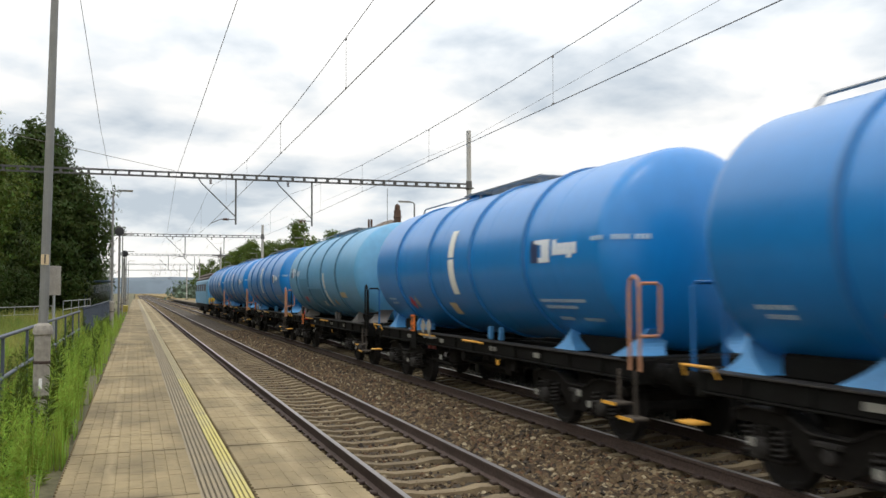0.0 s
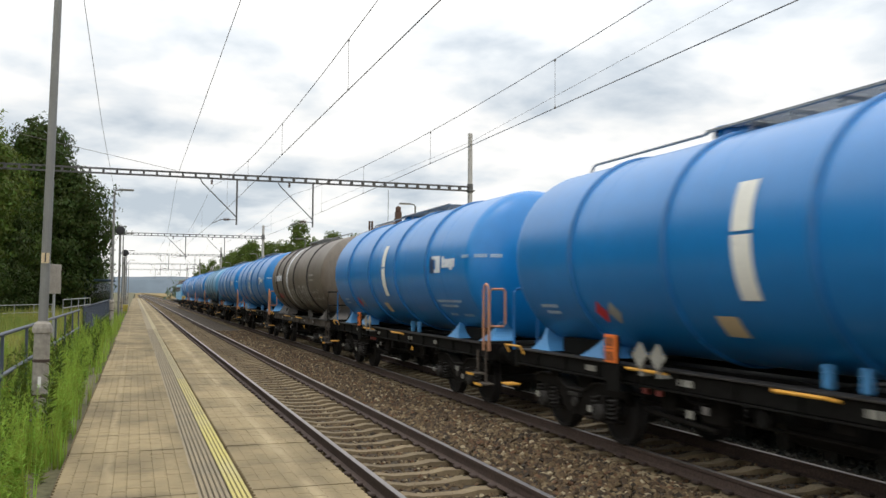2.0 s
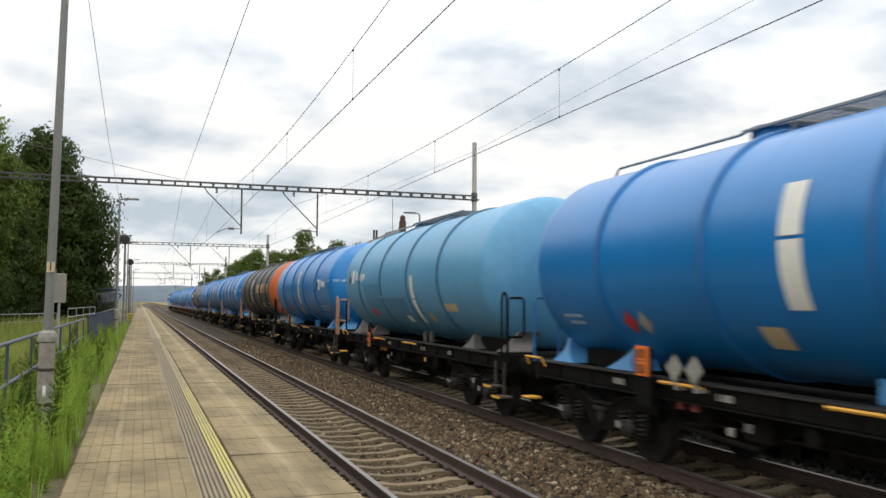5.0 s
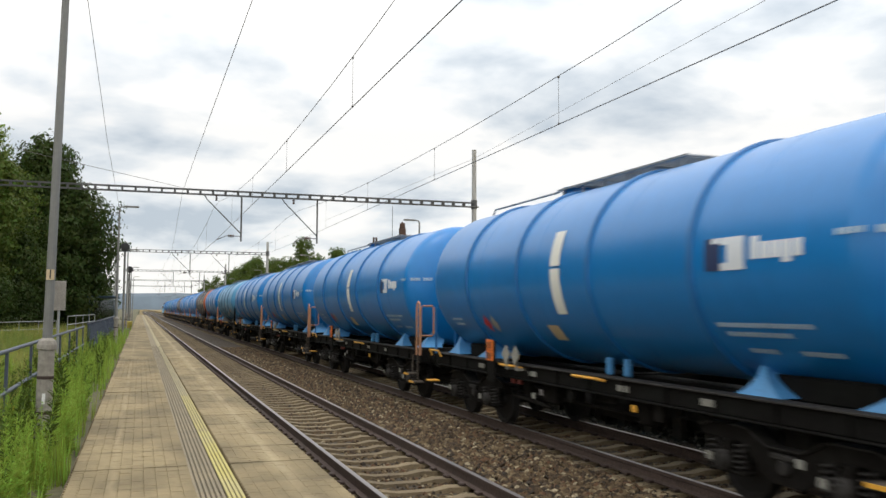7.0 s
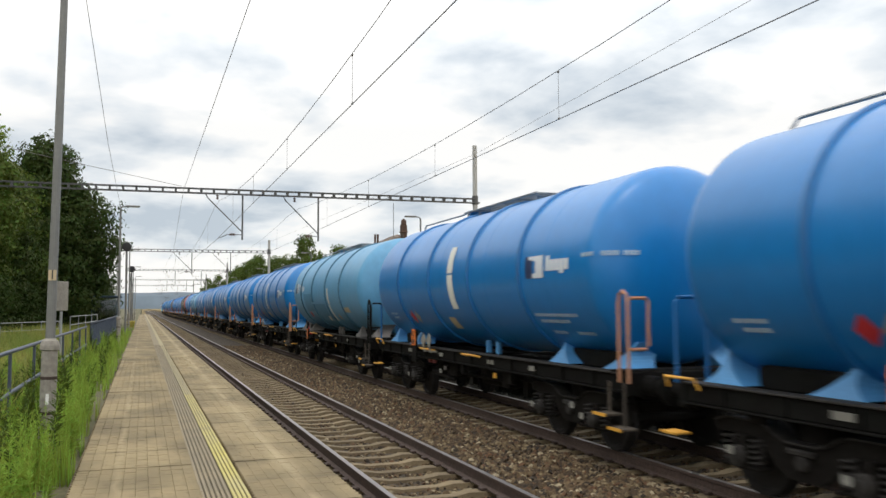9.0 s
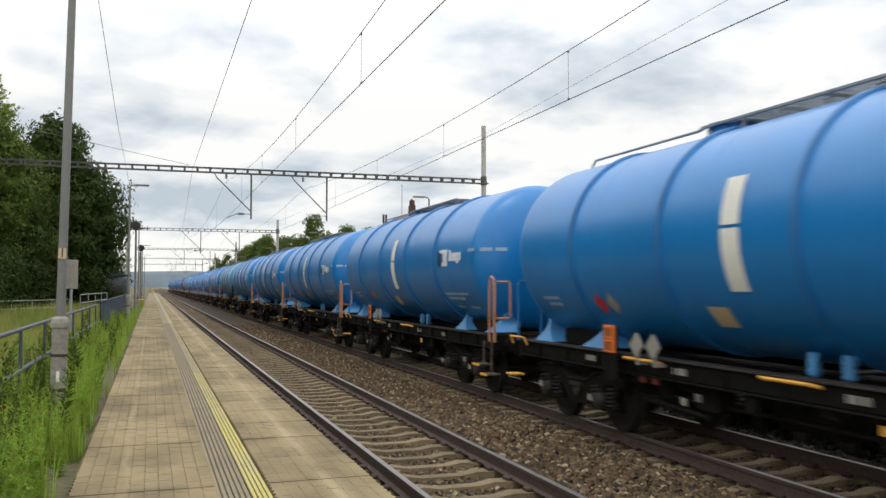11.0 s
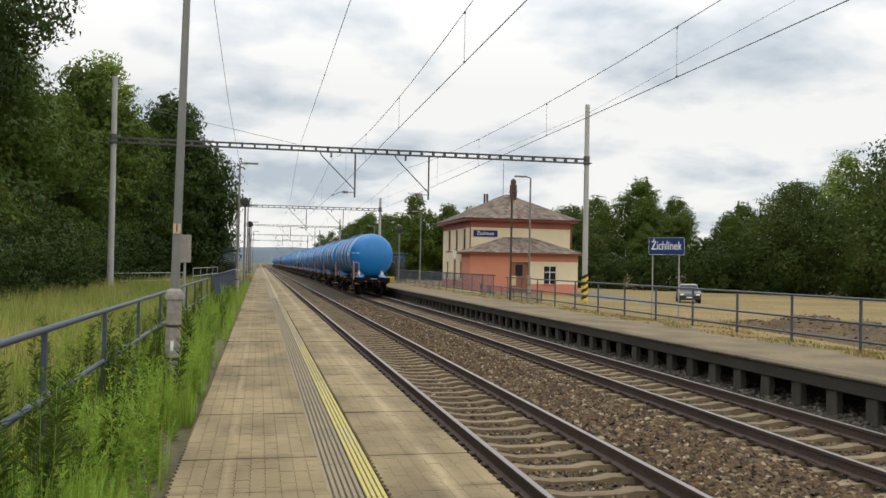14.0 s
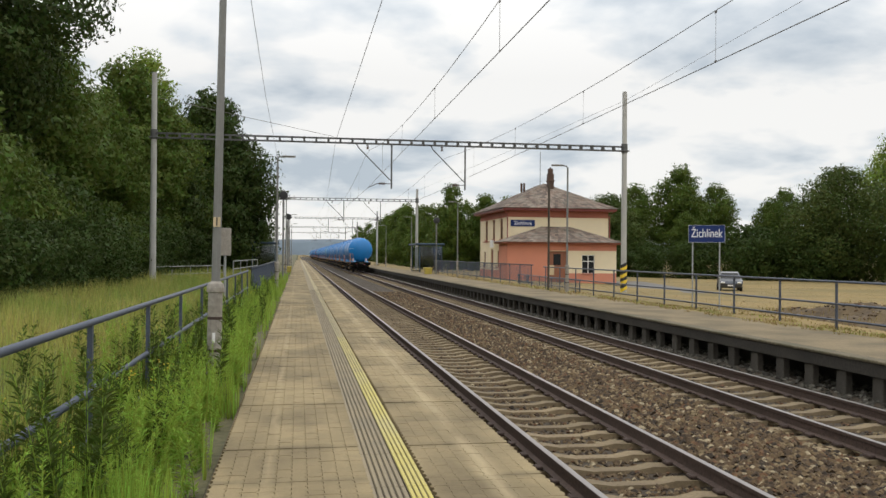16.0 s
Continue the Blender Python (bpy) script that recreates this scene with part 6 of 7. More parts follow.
blades("verge_weeds", "fresh green weeds growing along the platform edge", M["weed"], scatter_spots(30000, -1.45, -0.42, 4.2, 75, 21, clump=0.95, keep=ragged), 0.50, 0.0042, 31, 0.20)
blades("verge_weeds", "fresh green weeds growing round the railing", M["leaf_mid"], scatter_spots(16000, -2.4, -1.1, 3.5, 60, 22, clump=0.5), 0.38, 0.0065, 32)
blades("meadow_grass", "tall dry seeding meadow grass", M["grass_dry"], scatter_spots(50000, -10.0, -1.9, 4.5, 80, 23), 0.56, 0.0055, 33, 0.5)
blades("meadow_grass", "green tufts in the tall meadow grass", M["leaf_light"], scatter_spots(19000, -11.0, -2.0, 5.0, 75, 24, clump=0.5), 0.42, 0.0075, 34)
blades("dry_grass", "short dry grass along the far railing", M["straw"], scatter_spots(15000, 11.5, 13.8, 12, 70, 25, clump=0.6), 0.07, 0.008, 35, 0.8)
blades("dry_grass", "scattered green tufts along the far railing", M["grass_dry"], scatter_spots(5000, 11.85, 13.4, 12, 60, 27, clump=0.7), 0.09, 0.006, 37, 0.7)
blades("dry_grass", "mown patchy straw-yellow meadow", M["straw"], scatter_spots(26000, 13.2, 48, 16, 95, 26), 0.05, 0.014, 36, 1.2)


def leafy_weed(name, label, mat, height, leaves, seed, size=0.06, shoots=1, flower=None):
    """Upright shoots closely set with narrow leaves, longest low down, over a bunched tip."""
    rng = random.Random(seed)
    g = thing(name, label, "weed", "weeds by the platform")
    s, tip, stems = Shape(), Shape(), Shape()
    for j in range(shoots):
        ox, oy = (rng.uniform(-0.09, 0.09), rng.uniform(-0.09, 0.09)) if j else (0, 0)
        hj = height * (rng.uniform(0.65, 1.0) if j else 1)
        lx, ly = rng.uniform(-0.10, 0.10), rng.uniform(-0.10, 0.10)
        bend = [(ox + lx * (k / 4) ** 2, oy + ly * (k / 4) ** 2, hj * k / 4) for k in range(5)]
        stems.tube(bend, 0.005, 4, r2=0.002)
        n = leaves // shoots
        for i in range(n):
            q = 0.06 + 0.94 * (i + rng.random()) / n
            z = hj * q
            a = rng.uniform(0, 6.283)
            l = size * (1.25 - 0.75 * q) * rng.uniform(0.5, 1.4)
            up = rng.uniform(-0.15, 0.75) + 0.5 * q
            cx, cy = ox + lx * q * q, oy + ly * q * q
            dx, dy = math.cos(a), math.sin(a)
            wx, wy = -dy * l * 0.13, dx * l * 0.13
            m = (cx + dx * l * 0.5, cy + dy * l * 0.5, z + l * 0.5 * up + l * 0.06)
            s.add([(cx, cy, z), (m[0] + wx, m[1] + wy, m[2]), (cx + dx * l * 0.95, cy + dy * l * 0.95, z + l * up * 0.8), (m[0] - wx, m[1] - wy, m[2])], [(0, 1, 2), (0, 2, 3)])
        if flower:
            for i in range(5):
                x, y, z = bend[4][0] + rng.uniform(-0.06, 0.06), bend[4][1] + rng.uniform(-0.06, 0.06), hj + rng.uniform(-0.05, 0.04)
                tip.box(x - 0.006, x + 0.006, y - 0.006, y + 0.006, z, z + 0.009, 0.002)
    part("stem", stems, M["weed"], g)
    part("leaves", s, mat, g, kind="stuff")
    if flower:
        part("flowers", tip, M[flower], g, "small yellow flower heads", kind="stuff")
    return g


weed_protos = [leafy_weed("tall_weed", "tall bright green leafy weed beside the platform", M["weed"], 0.74, 330, 41, 0.070, 3),
               leafy_weed("tall_weed", "tall dark green leafy weed beside the railing", M["leaf_mid"], 0.98, 240, 42, 0.105, 2),
               leafy_weed("tall_weed", "slim fresh green weeds beside the platform", M["weed"], 0.60, 300, 43, 0.060, 4),
               leafy_weed("flowering_weed", "dark green weed with small yellow flowers by the railing", M["leaf_mid"], 0.55, 180, 44, 0.085, 3, "yellow")]
rngw = random.Random(8)
for i, wp in enumerate(weed_protos):
    wp.matrix_basis = pose((-1.0, -1.9, -1.15, -1.75)[i], (6.6, 7.0, 7.5, 8.9)[i], -0.12)
for i in range(270):
    y = 4.3 * (42 / 4.3) ** rngw.random()
    x = rngw.uniform(-1.72, -0.74) if rngw.random() < 0.68 else rngw.uniform(-3.0, -1.75)
    pick = rngw.choice((0, 0, 1, 1, 2, 2, 3) if x < -1.25 else (0, 0, 0, 1, 2, 2))
    o = copy_thing(weed_protos[pick], Matrix())
    k = rngw.uniform(0.7, 1.15)
    o.matrix_basis = pose(x, y, -0.12, rngw.uniform(-8, 8), rngw.uniform(-8, 8), rngw.uniform(0, 360)) @ Matrix.Diagonal((k, k, k, 1))


# ---------------------------------------------------------------- station house
def wall_with_holes(s, m, width, z0, z1, thick, holes):
    """A wall along local x with rectangular openings (x0, x1, z0, z1), as one closed shell."""
    xs = sorted({0, width, *[h[0] for h in holes], *[h[1] for h in holes]})
    zs = sorted({z0, z1, *[min(max(q, z0), z1) for h in holes for q in h[2:]]})
    solid = {(i, k) for i in range(len(xs) - 1) for k in range(len(zs) - 1)
             if not any(h[0] <= xs[i] and xs[i + 1] <= h[1] and h[2] <= zs[k] and zs[k + 1] <= h[3] for h in holes)}
    n = len(zs)
    v = [tuple(m @ Vector((x, y, z))) for y in (0, thick) for x in xs for z in zs]
    half = len(xs) * n
    f = []
    for i, k in solid:
        c = [i * n + k, (i + 1) * n + k, (i + 1) * n + k + 1, i * n + k + 1]
        f += [tuple(c), tuple(q + half for q in reversed(c))]
        for (p, q), nb in (((c[0], c[1]), (i, k - 1)), ((c[1], c[2]), (i + 1, k)), ((c[2], c[3]), (i, k + 1)), ((c[3], c[0]), (i - 1, k))):
            if nb not in solid:
                f.append((q, p, p + half, q + half))
    used = sorted({q for face in f for q in face})
    at = {q: j for j, q in enumerate(used)}
    s.add([v[q] for q in used], [tuple(at[q] for q in face) for face in f])


def window(parent, m, x0, x1, z0, z1, frame_mat="window_frame", cross=True):
    s = Shape()
    t = 0.05
    s.box(x0, x1, 0.06, 0.14, z0, z0 + t, 0, m)
    s.box(x0, x1, 0.06, 0.14, z1 - t, z1, 0, m)
    s.box(x0, x0 + t, 0.06, 0.14, z0 + t, z1 - t, 0, m)
    s.box(x1 - t, x1, 0.06, 0.14, z0 + t, z1 - t, 0, m)
    if cross:
        c = (x0 + x1) / 2
        s.box(c - 0.03, c + 0.03, 0.065, 0.135, z0 + t, z1 - t, 0, m)
        zc = z0 + (z1 - z0) * 0.66
        s.box(x0 + t, x1 - t, 0.07, 0.13, zc - 0.03, zc + 0.03, 0, m)
    w = part("window", s, M[frame_mat], parent)
    s = Shape()
    s.box(x0 + t, x1 - t, 0.095, 0.105, z0 + t, z1 - t, 0, m)
    part("pane", s, M["dark_glass"], w, "dark reflecting pane")
    s = Shape()
    s.box(x0 - 0.06, x1 + 0.06, -0.08, 0.1, z0 - 0.06, z0 - 0.002, 0, m)
    part("sill", s, M["plaster_brick"], w)


def shingle_rows(parent, quad, rows, cols, seed):
    """Overlapping shingles laid on a roof face given by its four corners (eave left, eave right, top right, top left)."""
    a, b, c, d = [Vector(q) for q in quad]
    nrm = (b - a).cross(d - a).normalized()
    rng = random.Random(seed)
    s = Shape()
    for j in range(rows):
        t0, t1 = j / rows, (j + 1.15) / rows
        l0, r0 = a.lerp(d, t0), b.lerp(c, t0)
        l1, r1 = a.lerp(d, min(1, t1)), b.lerp(c, min(1, t1))
        n = max(2, int(cols * (r0 - l0).length / (b - a).length))
        for i in range(n):
            u0, u1 = (i + 0.02) / n, (i + 0.98) / n
            lift = 0.018 + rng.uniform(0, 0.012)
            p = [l0.lerp(r0, u0) + nrm * lift, l0.lerp(r0, u1) + nrm * lift, l1.lerp(r1, u1) + nrm * 0.006, l1.lerp(r1, u0) + nrm * 0.006]
            e = [p[0] - nrm * 0.03, p[1] - nrm * 0.03]
            s.add([tuple(q) for q in p + e], [(0, 1, 2, 3), (0, 4, 5, 1)])
    part("shingles", s, M["roof"], parent, "weathered brown-grey roof shingles", kind="stuff")


def station_house():
    g = thing("station_house", "two-storey cream station house with brick-red bands and hip roofs", "station building")
    gz = -0.75
    X0, X1, Y0, Y1 = 17.35, 26.15, 70.6, 81.8
    EAVE = 5.45
    front = pose(X0, Y0, 0)
    side = pose(X0, Y1 - 0.352, 0, 0, 0, -90)
    depth = Y1 - Y0 - 0.704
    # upper and lower wall bands: plinth salmon-brick, cream field, brick band under the eaves
    side_holes_low = [(1.4, 2.1, 0.6, 2.0), (4.3, 5.3, gz + 0.02, 2.2), (6.9, 7.5, 0.6, 2.0), (9.1, 9.7, 0.6, 2.0)]
    side_holes_up = [(2.0, 2.9, 3.1, 4.85), (5.0, 5.9, 3.1, 4.85), (8.0, 8.9, 3.1, 4.85)]
    for name, m, w, low, up in (("side_wall", side, depth, side_holes_low, side_holes_up), ("front_wall", front, X1 - X0, [], []),
                                ("back_wall", pose(X1, Y1, 0, 0, 0, 180), X1 - X0, [], []), ("far_wall", pose(X1, Y0 + 0.352, 0, 0, 0, 90), depth, [], [])):
        s = Shape()
        wall_with_holes(s, m, w, gz - 0.5, 0.35, 0.35, [(h[0], h[1], h[2], 0.35) for h in low if h[2] < 0])
        part("plinth", s, M["plaster_salmon"], g, "salmon plinth")
        s = Shape()
        wall_with_holes(s, m, w, 0.35, 4.95, 0.35, [(a, b, max(c, 0.35), d) for a, b, c, d in low] + up)
        wall = part(name, s, M["plaster_cream"], g, "cream plaster wall")
        s = Shape()
        wall_with_holes(s, m, w, 4.95, EAVE, 0.35, [])
        s.box(-0.04, w + 0.04, -0.04, 0.0, 4.90, 5.0, 0, m)
        part("eaves_band", s, M["plaster_brick"], g, "brick-red band under the eaves")
        for h in low + up:
            if h[2] > 0:
                window(g, m, *h, frame_mat="door_wood")
            else:
                s = Shape()
                s.box(h[0] + 0.01, h[1] - 0.01, 0.08, 0.15, gz, h[3] - 0.01, 0, m)
                part("door", s, M["door_wood"], g, "brown wooden door")
        if low:
            s = Shape()
            for h in up:
                s.box(h[0] - 0.05, h[1] + 0.05, -0.06, 0.0, h[2] - 0.25, h[2] - 0.08, 0, m)
            s.box(1.2, 9.7, -0.05, 0.0, 2.86, 2.95, 0, m)
            part("sill_band", s, M["plaster_brick"], g)
    s = Shape()
    s.box(X0 - 0.55, X1 + 0.55, Y0 - 0.55, Y1 + 0.55, EAVE, EAVE + 0.20, 0.03)
    part("eaves_board", s, M["gutter"], g, "dark red eaves board")
    ex0, ex1, ey0, ey1 = X0 - 0.7, X1 + 0.7, Y0 - 0.7, Y1 + 0.7
    ridge = ((21.75, 75.2, 8.15), (21.75, 77.2, 8.15))
    s = Shape()
    (ax, ay, az), (bx, by, bz) = ridge
    z = EAVE + 0.21
    s.add([(ex0, ey0, z), (ex1, ey0, z), (ex1, ey1, z), (ex0, ey1, z), ridge[0], ridge[1]], [(0, 1, 4), (1, 2, 5, 4), (2, 3, 5), (3, 0, 4, 5), (0, 3, 2, 1)])
    roof = part("roof", s, M["roof"], g, "weathered brown hip roof")
    shingle_rows(roof, ((ex0, ey0, z), (ex1, ey0, z), (21.8, ay, az), (21.7, ay, az)), 16, 34, 1)
    shingle_rows(roof, ((ex0, ey1, z), (ex0, ey0, z), (ax, ay, az), (bx, by, bz)), 16, 40, 2)
    s = Shape()
    s.box(21.79, 22.31, 73.94, 74.46, 6.6, 8.95, 0.02)
    s.box(21.73, 22.37, 73.88, 74.52, 8.25, 8.36, 0.02)
    s.box(21.84, 22.26, 73.99, 74.41, 8.95, 9.4, 0.06)
    s.tube([(22.05, 74.2, 9.1), (22.05, 74.2, 9.5)], 0.09, 10)
    part("chimney", s, M["chimney"], g, "sooty brick chimney")
    s = Shape()
    s.tube([(21.2, 74.5, 7.6), (21.2, 74.5, 10.9)], 0.025, 6)
    part("antenna", s, M["lattice"], g)
    for x in (20.2, 20.45):
        s = Shape()
        s.tube([(x, 77.2, 7.5), (x, 77.2, 8.3)], 0.10, 8)
        part("flue", s, M["chimney"], g)
    for x, y in ((X0 - 0.08, Y0 - 0.08), (X1 + 0.08, Y0 - 0.08)):
        s = Shape()
        s.tube([(x - 0.3 if x < 20 else x + 0.3, y - 0.3, EAVE), (x, y, EAVE - 0.35), (x, y, 2.9)], 0.05, 8)
        part("downpipe", s, M["gutter"], g, "dark red downpipe at the corner")
    # single-storey front wing
    x0, x1, y0 = 16.55, 25.75, 67.6
    wg = part("wing", Shape().box(x0 + 0.36, x1 - 0.36, y0 + 0.36, Y0 - 0.01, gz - 0.5, 2.2), M["plaster_cream"], g)
    holes = [(3.4, 5.0, gz + 0.02, 2.05), (6.25, 7.35, 0.22, 1.75)]
    fm = pose(x0, y0, 0)
    s = Shape()
    wall_with_holes(s, fm, x1 - x0, gz - 0.5, 0.25, 0.35, [(3.4, 5.0, gz, 0.25)])
    s.box(0.35, 0.36, 0, 0.3, gz, 0.2, 0, fm)
    part("plinth", s, M["plaster_salmon"], wg, "salmon plinth")
    s = Shape()
    wall_with_holes(s, fm, 3.4, 0.25, 2.08, 0.35, [])
    part("salmon_panel", s, M["plaster_salmon"], wg, "salmon wall panel")
    s = Shape()
    wall_with_holes(s, fm @ pose(3.4, 0, 0), x1 - x0 - 3.4, 0.25, 2.08, 0.35, [(a - 3.4, b - 3.4, max(c, 0.25), d) for a, b, c, d in holes])
    part("front_wall", s, M["plaster_cream"], wg, "cream plaster wall")
    s = Shape()
    wall_with_holes(s, fm, x1 - x0, 2.08, 2.62, 0.35, [])
    part("eaves_band", s, M["plaster_salmon"], wg, "salmon band under the eaves")
    window(wg, fm, *holes[1])
    s = Shape()
    s.box(3.42, 4.98, 0.2, 0.27, gz, 2.03, 0, fm)
    part("door", s, M["door_wood"], wg, "dark wooden door")
    s = Shape()
    s.box(3.9, 4.5, 0.17, 0.2, 0.9, 1.8, 0, fm)
    part("door_pane", s, M["dark_glass"], wg)
    s = Shape()
    s.box(3.55, 3.95, 0.12, 0.165, 0.1, 0.9, 0, fm)
    part("notice", s, M["tan"], wg, "yellow notice on the door")
    s = Shape()
    wall_with_holes(s, pose(x0, Y0 - 0.01, 0, 0, 0, -90), Y0 - y0 - 0.364, gz - 0.5, 2.62, 0.35, [])
    part("side_wall", s, M["plaster_salmon"], wg, "salmon side wall")
    s = Shape()
    wall_with_holes(s, pose(x1, y0 + 0.352, 0, 0, 0, 90), Y0 - y0 - 0.364, gz - 0.5, 2.62, 0.35, [])
    part("side_wall", s, M["plaster_cream"], wg)
    s = Shape()
    s.box(x0 - 0.4, x1 + 0.4, y0 - 0.45, Y0, 2.62, 2.74, 0.02)
    part("eaves_board", s, M["plaster_brick"], wg)
    e = [(x0 - 0.5, y0 - 0.55, 2.75), (x1 + 0.5, y0 - 0.55, 2.75), (22.7, Y0 - 0.02, 4.12), (20.2, Y0 - 0.02, 4.12), (x0 - 0.5, Y0 - 0.02, 2.75), (x1 + 0.5, Y0 - 0.02, 2.75)]
    s = Shape()
    s.add(e, [(0, 1, 2, 3), (0, 3, 4), (1, 5, 2), (0, 4, 5, 1), (3, 2, 5, 4)])
    r2 = part("wing_roof", s, M["roof"], wg, "weathered brown lean-to roof")
    shingle_rows(r2, (e[0], e[1], e[2], e[3]), 10, 34, 3)
    # name board and clock panel
    s = Shape()
    s.box(0.2, 2.3, -0.06, -0.012, 4.12, 4.66, 0.01, front)
    nb = part("name_board", s, M["sign_blue"], g, "dark blue name board with white letters")
    text_on("Žichlínek", 0.42, M["sign_white"], "lettering", nb, front @ pose(1.25, -0.066, 4.38, 90, 0, 0))
    s = Shape()
    s.box(6.1, 7.2, -0.5, -0.42, 2.35, 3.0, 0.01, side)
    s.tube([tuple(side @ Vector((6.6, -0.46, 2.9))), tuple(side @ Vector((6.6, 0, 2.9)))], 0.03, 6)
    part("hanging_sign", s, M["white"], g, "small framed sign on the wall")
    return g


station_house()


# ---------------------------------------------------------------- car, shelter, bins, small things
def parked_car():
    g = thing("parked_car", "dark grey hatchback parked on the dry grass", "car", at=pose(30.1, 57.0, -0.72, 0, 0, -24) @ Matrix.Diagonal((0.9, 0.9, 0.9, 1)))
    prof = [(-2.0, 0.35), (-2.05, 0.62), (-1.95, 0.80), (-1.05, 0.95), (-0.35, 1.42), (0.2, 1.50), (1.15, 1.45), (1.75, 1.05), (1.98, 0.85), (2.02, 0.45), (1.9, 0.28), (-1.9, 0.28)]
    widths = [0.78, 0.84, 0.86, 0.86, 0.66, 0.62, 0.64, 0.80, 0.82, 0.82, 0.8, 0.8]
    n = len(prof)
    s = Shape()
    s.add([(-w, y, z) for (y, z), w in zip(prof, widths)] + [(w, y, z) for (y, z), w in zip(prof, widths)],
          [(i, (i + 1) % n, n + (i + 1) % n, n + i) for i in range(n)] + [tuple(range(n))[::-1], tuple(range(n, 2 * n))])
    part("body", s, M["car_paint"], g)
    s = Shape()
    s.quad((-0.74, -1.0, 0.99), (0.74, -1.0, 0.99), (0.58, -0.38, 1.42), (-0.58, -0.38, 1.42))
    part("windscreen", s, M["dark_glass"], g)
    s = Shape()
    s.quad((-0.57, 1.24, 1.44), (0.57, 1.24, 1.44), (0.70, 1.74, 1.10), (-0.70, 1.74, 1.10))
    part("rear_window", s, M["dark_glass"], g)
    for x in (-0.60, 0.60):
        s = Shape()
        s.box(x - 0.14, x + 0.14, -2.07, -1.95, 0.62, 0.76, 0.03)
        part("headlight", s, M["white"], g, "clear headlight")
        s = Shape()
        s.box(x - 0.1, x + 0.1, 1.93, 2.04, 0.72, 0.95, 0.02)
        part("tail_light", s, M["red"], g)
    s = Shape()
    s.box(-0.26, 0.26, -2.09, -2.06, 0.42, 0.53, 0.005)
    part("number_plate", s, M["white"], g, "blank white plate")
    for x in (-0.76, 0.76):
        for y in (-1.3, 1.25):
            s = Shape()
            s.lathe([(0.0, 0.0), (0.17, 0.0), (0.19, -0.02), (0.29, -0.01), (0.31, 0.03), (0.31, 0.16), (0.28, 0.19), (0, 0.19)], 20, pose(x + (0.09 if x > 0 else -0.09), y, 0.31, 0, 0, 90 if x > 0 else -90))
            part("wheel", s, M["tyre"], g)
        s = Shape()
        s.box(x + (0.08 if x > 0 else -0.2), x + (0.2 if x > 0 else -0.08), -0.85, -0.72, 0.95, 1.08, 0.02)
        part("mirror", s, M["car_paint"], g)
    return g


parked_car()
lane = Shape()
for i in range(12):
    y0 = 50 + i * 2.0
    x0, x1 = 23.0 + 0.15 * (y0 - 56), 27.0 + 0.2 * (y0 - 56)
    lane.quad((x0, y0, -0.555), (x1, y0, -0.60), (x1 + 0.4, y0 + 2, -0.60), (x0 + 0.3, y0 + 2, -0.555))
tagged(part("yard", lane, M["asphalt"], label="patch of pale asphalt yard beside the station house"), category="road", kind="structure")


def shelter(x, y, z, w, d, h, label):
    g = thing("waiting_shelter", label, "shelter", "waiting shelters", at=pose(x, y, z))
    for px in (0, w):
        for py in (0, d):
            s = Shape()
            s.box(px - 0.04, px + 0.04, py - 0.04, py + 0.04, 0, h, 0.005)
            part("post", s, M["shelter_blue"], g)
    s = Shape()
    s.box(-0.35, w + 0.25, -0.2, d + 0.2, h, h + 0.16, 0.03)
    part("roof", s, M["shelter_blue"], g, "dark blue flat roof")
    pane_mat = M["shelter_pane"]
    for a in (((0.05, w - 0.05), (d - 0.01, d + 0.01)), ((0.05, w - 0.05), (-0.01, 0.01)), ((w - 0.01, w + 0.01), (0.05, d - 0.05))):
        s = Shape()
        s.box(*a[0], *a[1], 0.25, h - 0.15)
        o = part("pane", s, pane_mat, g, "clear glass pane")
    s = Shape()
    s.box(w - 0.5, w - 0.1, 0.3, d - 0.3, 0.42, 0.47, 0.01)
    s.box(w - 0.45, w - 0.15, 0.5, 0.55, 0, 0.42)
    s.box(w - 0.45, w - 0.15, d - 0.55, d - 0.5, 0, 0.42)
    part("bench", s, M["door_wood"], g, "wooden bench")
    return g


M["shelter_pane"] = glass("shelter_glass", (0.45, 0.50, 0.54))
shelter(11.6, 83.0, -0.03, 2.2, 5.5, 2.65, "blue steel waiting shelter with glass walls")
shelter(-3.9, 76.0, 0.0, 2.0, 4.5, 2.5, "small steel waiting shelter with glass walls")


M["bin_yellow"] = material("faded_yellow_plastic", (0.50, 0.40, 0.07), 0.6, vary=0.12, bump=0.04, stain=(0.36, 0.29, 0.08))


def salt_bin(x, y, z):
    g = thing("grit_bin", "yellow plastic grit bin standing on the platform", "bin", "grit bins", at=pose(x, y, z) @ Matrix.Diagonal((0.78, 0.78, 0.78, 1)))
    s = Shape()
    s.add([(-0.35, -0.5, 0), (0.35, -0.5, 0), (0.35, 0.5, 0), (-0.35, 0.5, 0), (-0.42, -0.6, 0.6), (0.42, -0.6, 0.6), (0.42, 0.6, 0.6), (-0.42, 0.6, 0.6)],
          [(0, 1, 5, 4), (1, 2, 6, 5), (2, 3, 7, 6), (3, 0, 4, 7), (3, 2, 1, 0), (4, 5, 6, 7)])
    part("tub", s, M["bin_yellow"], g)
    s = Shape()
    s.box(-0.45, 0.45, -0.63, 0.63, 0.60, 0.72, 0.04)
    part("lid", s, M["bin_yellow"], g)


salt_bin(11.3, 75.5, -0.03)
salt_bin(-0.9, 78.0, 0.0)


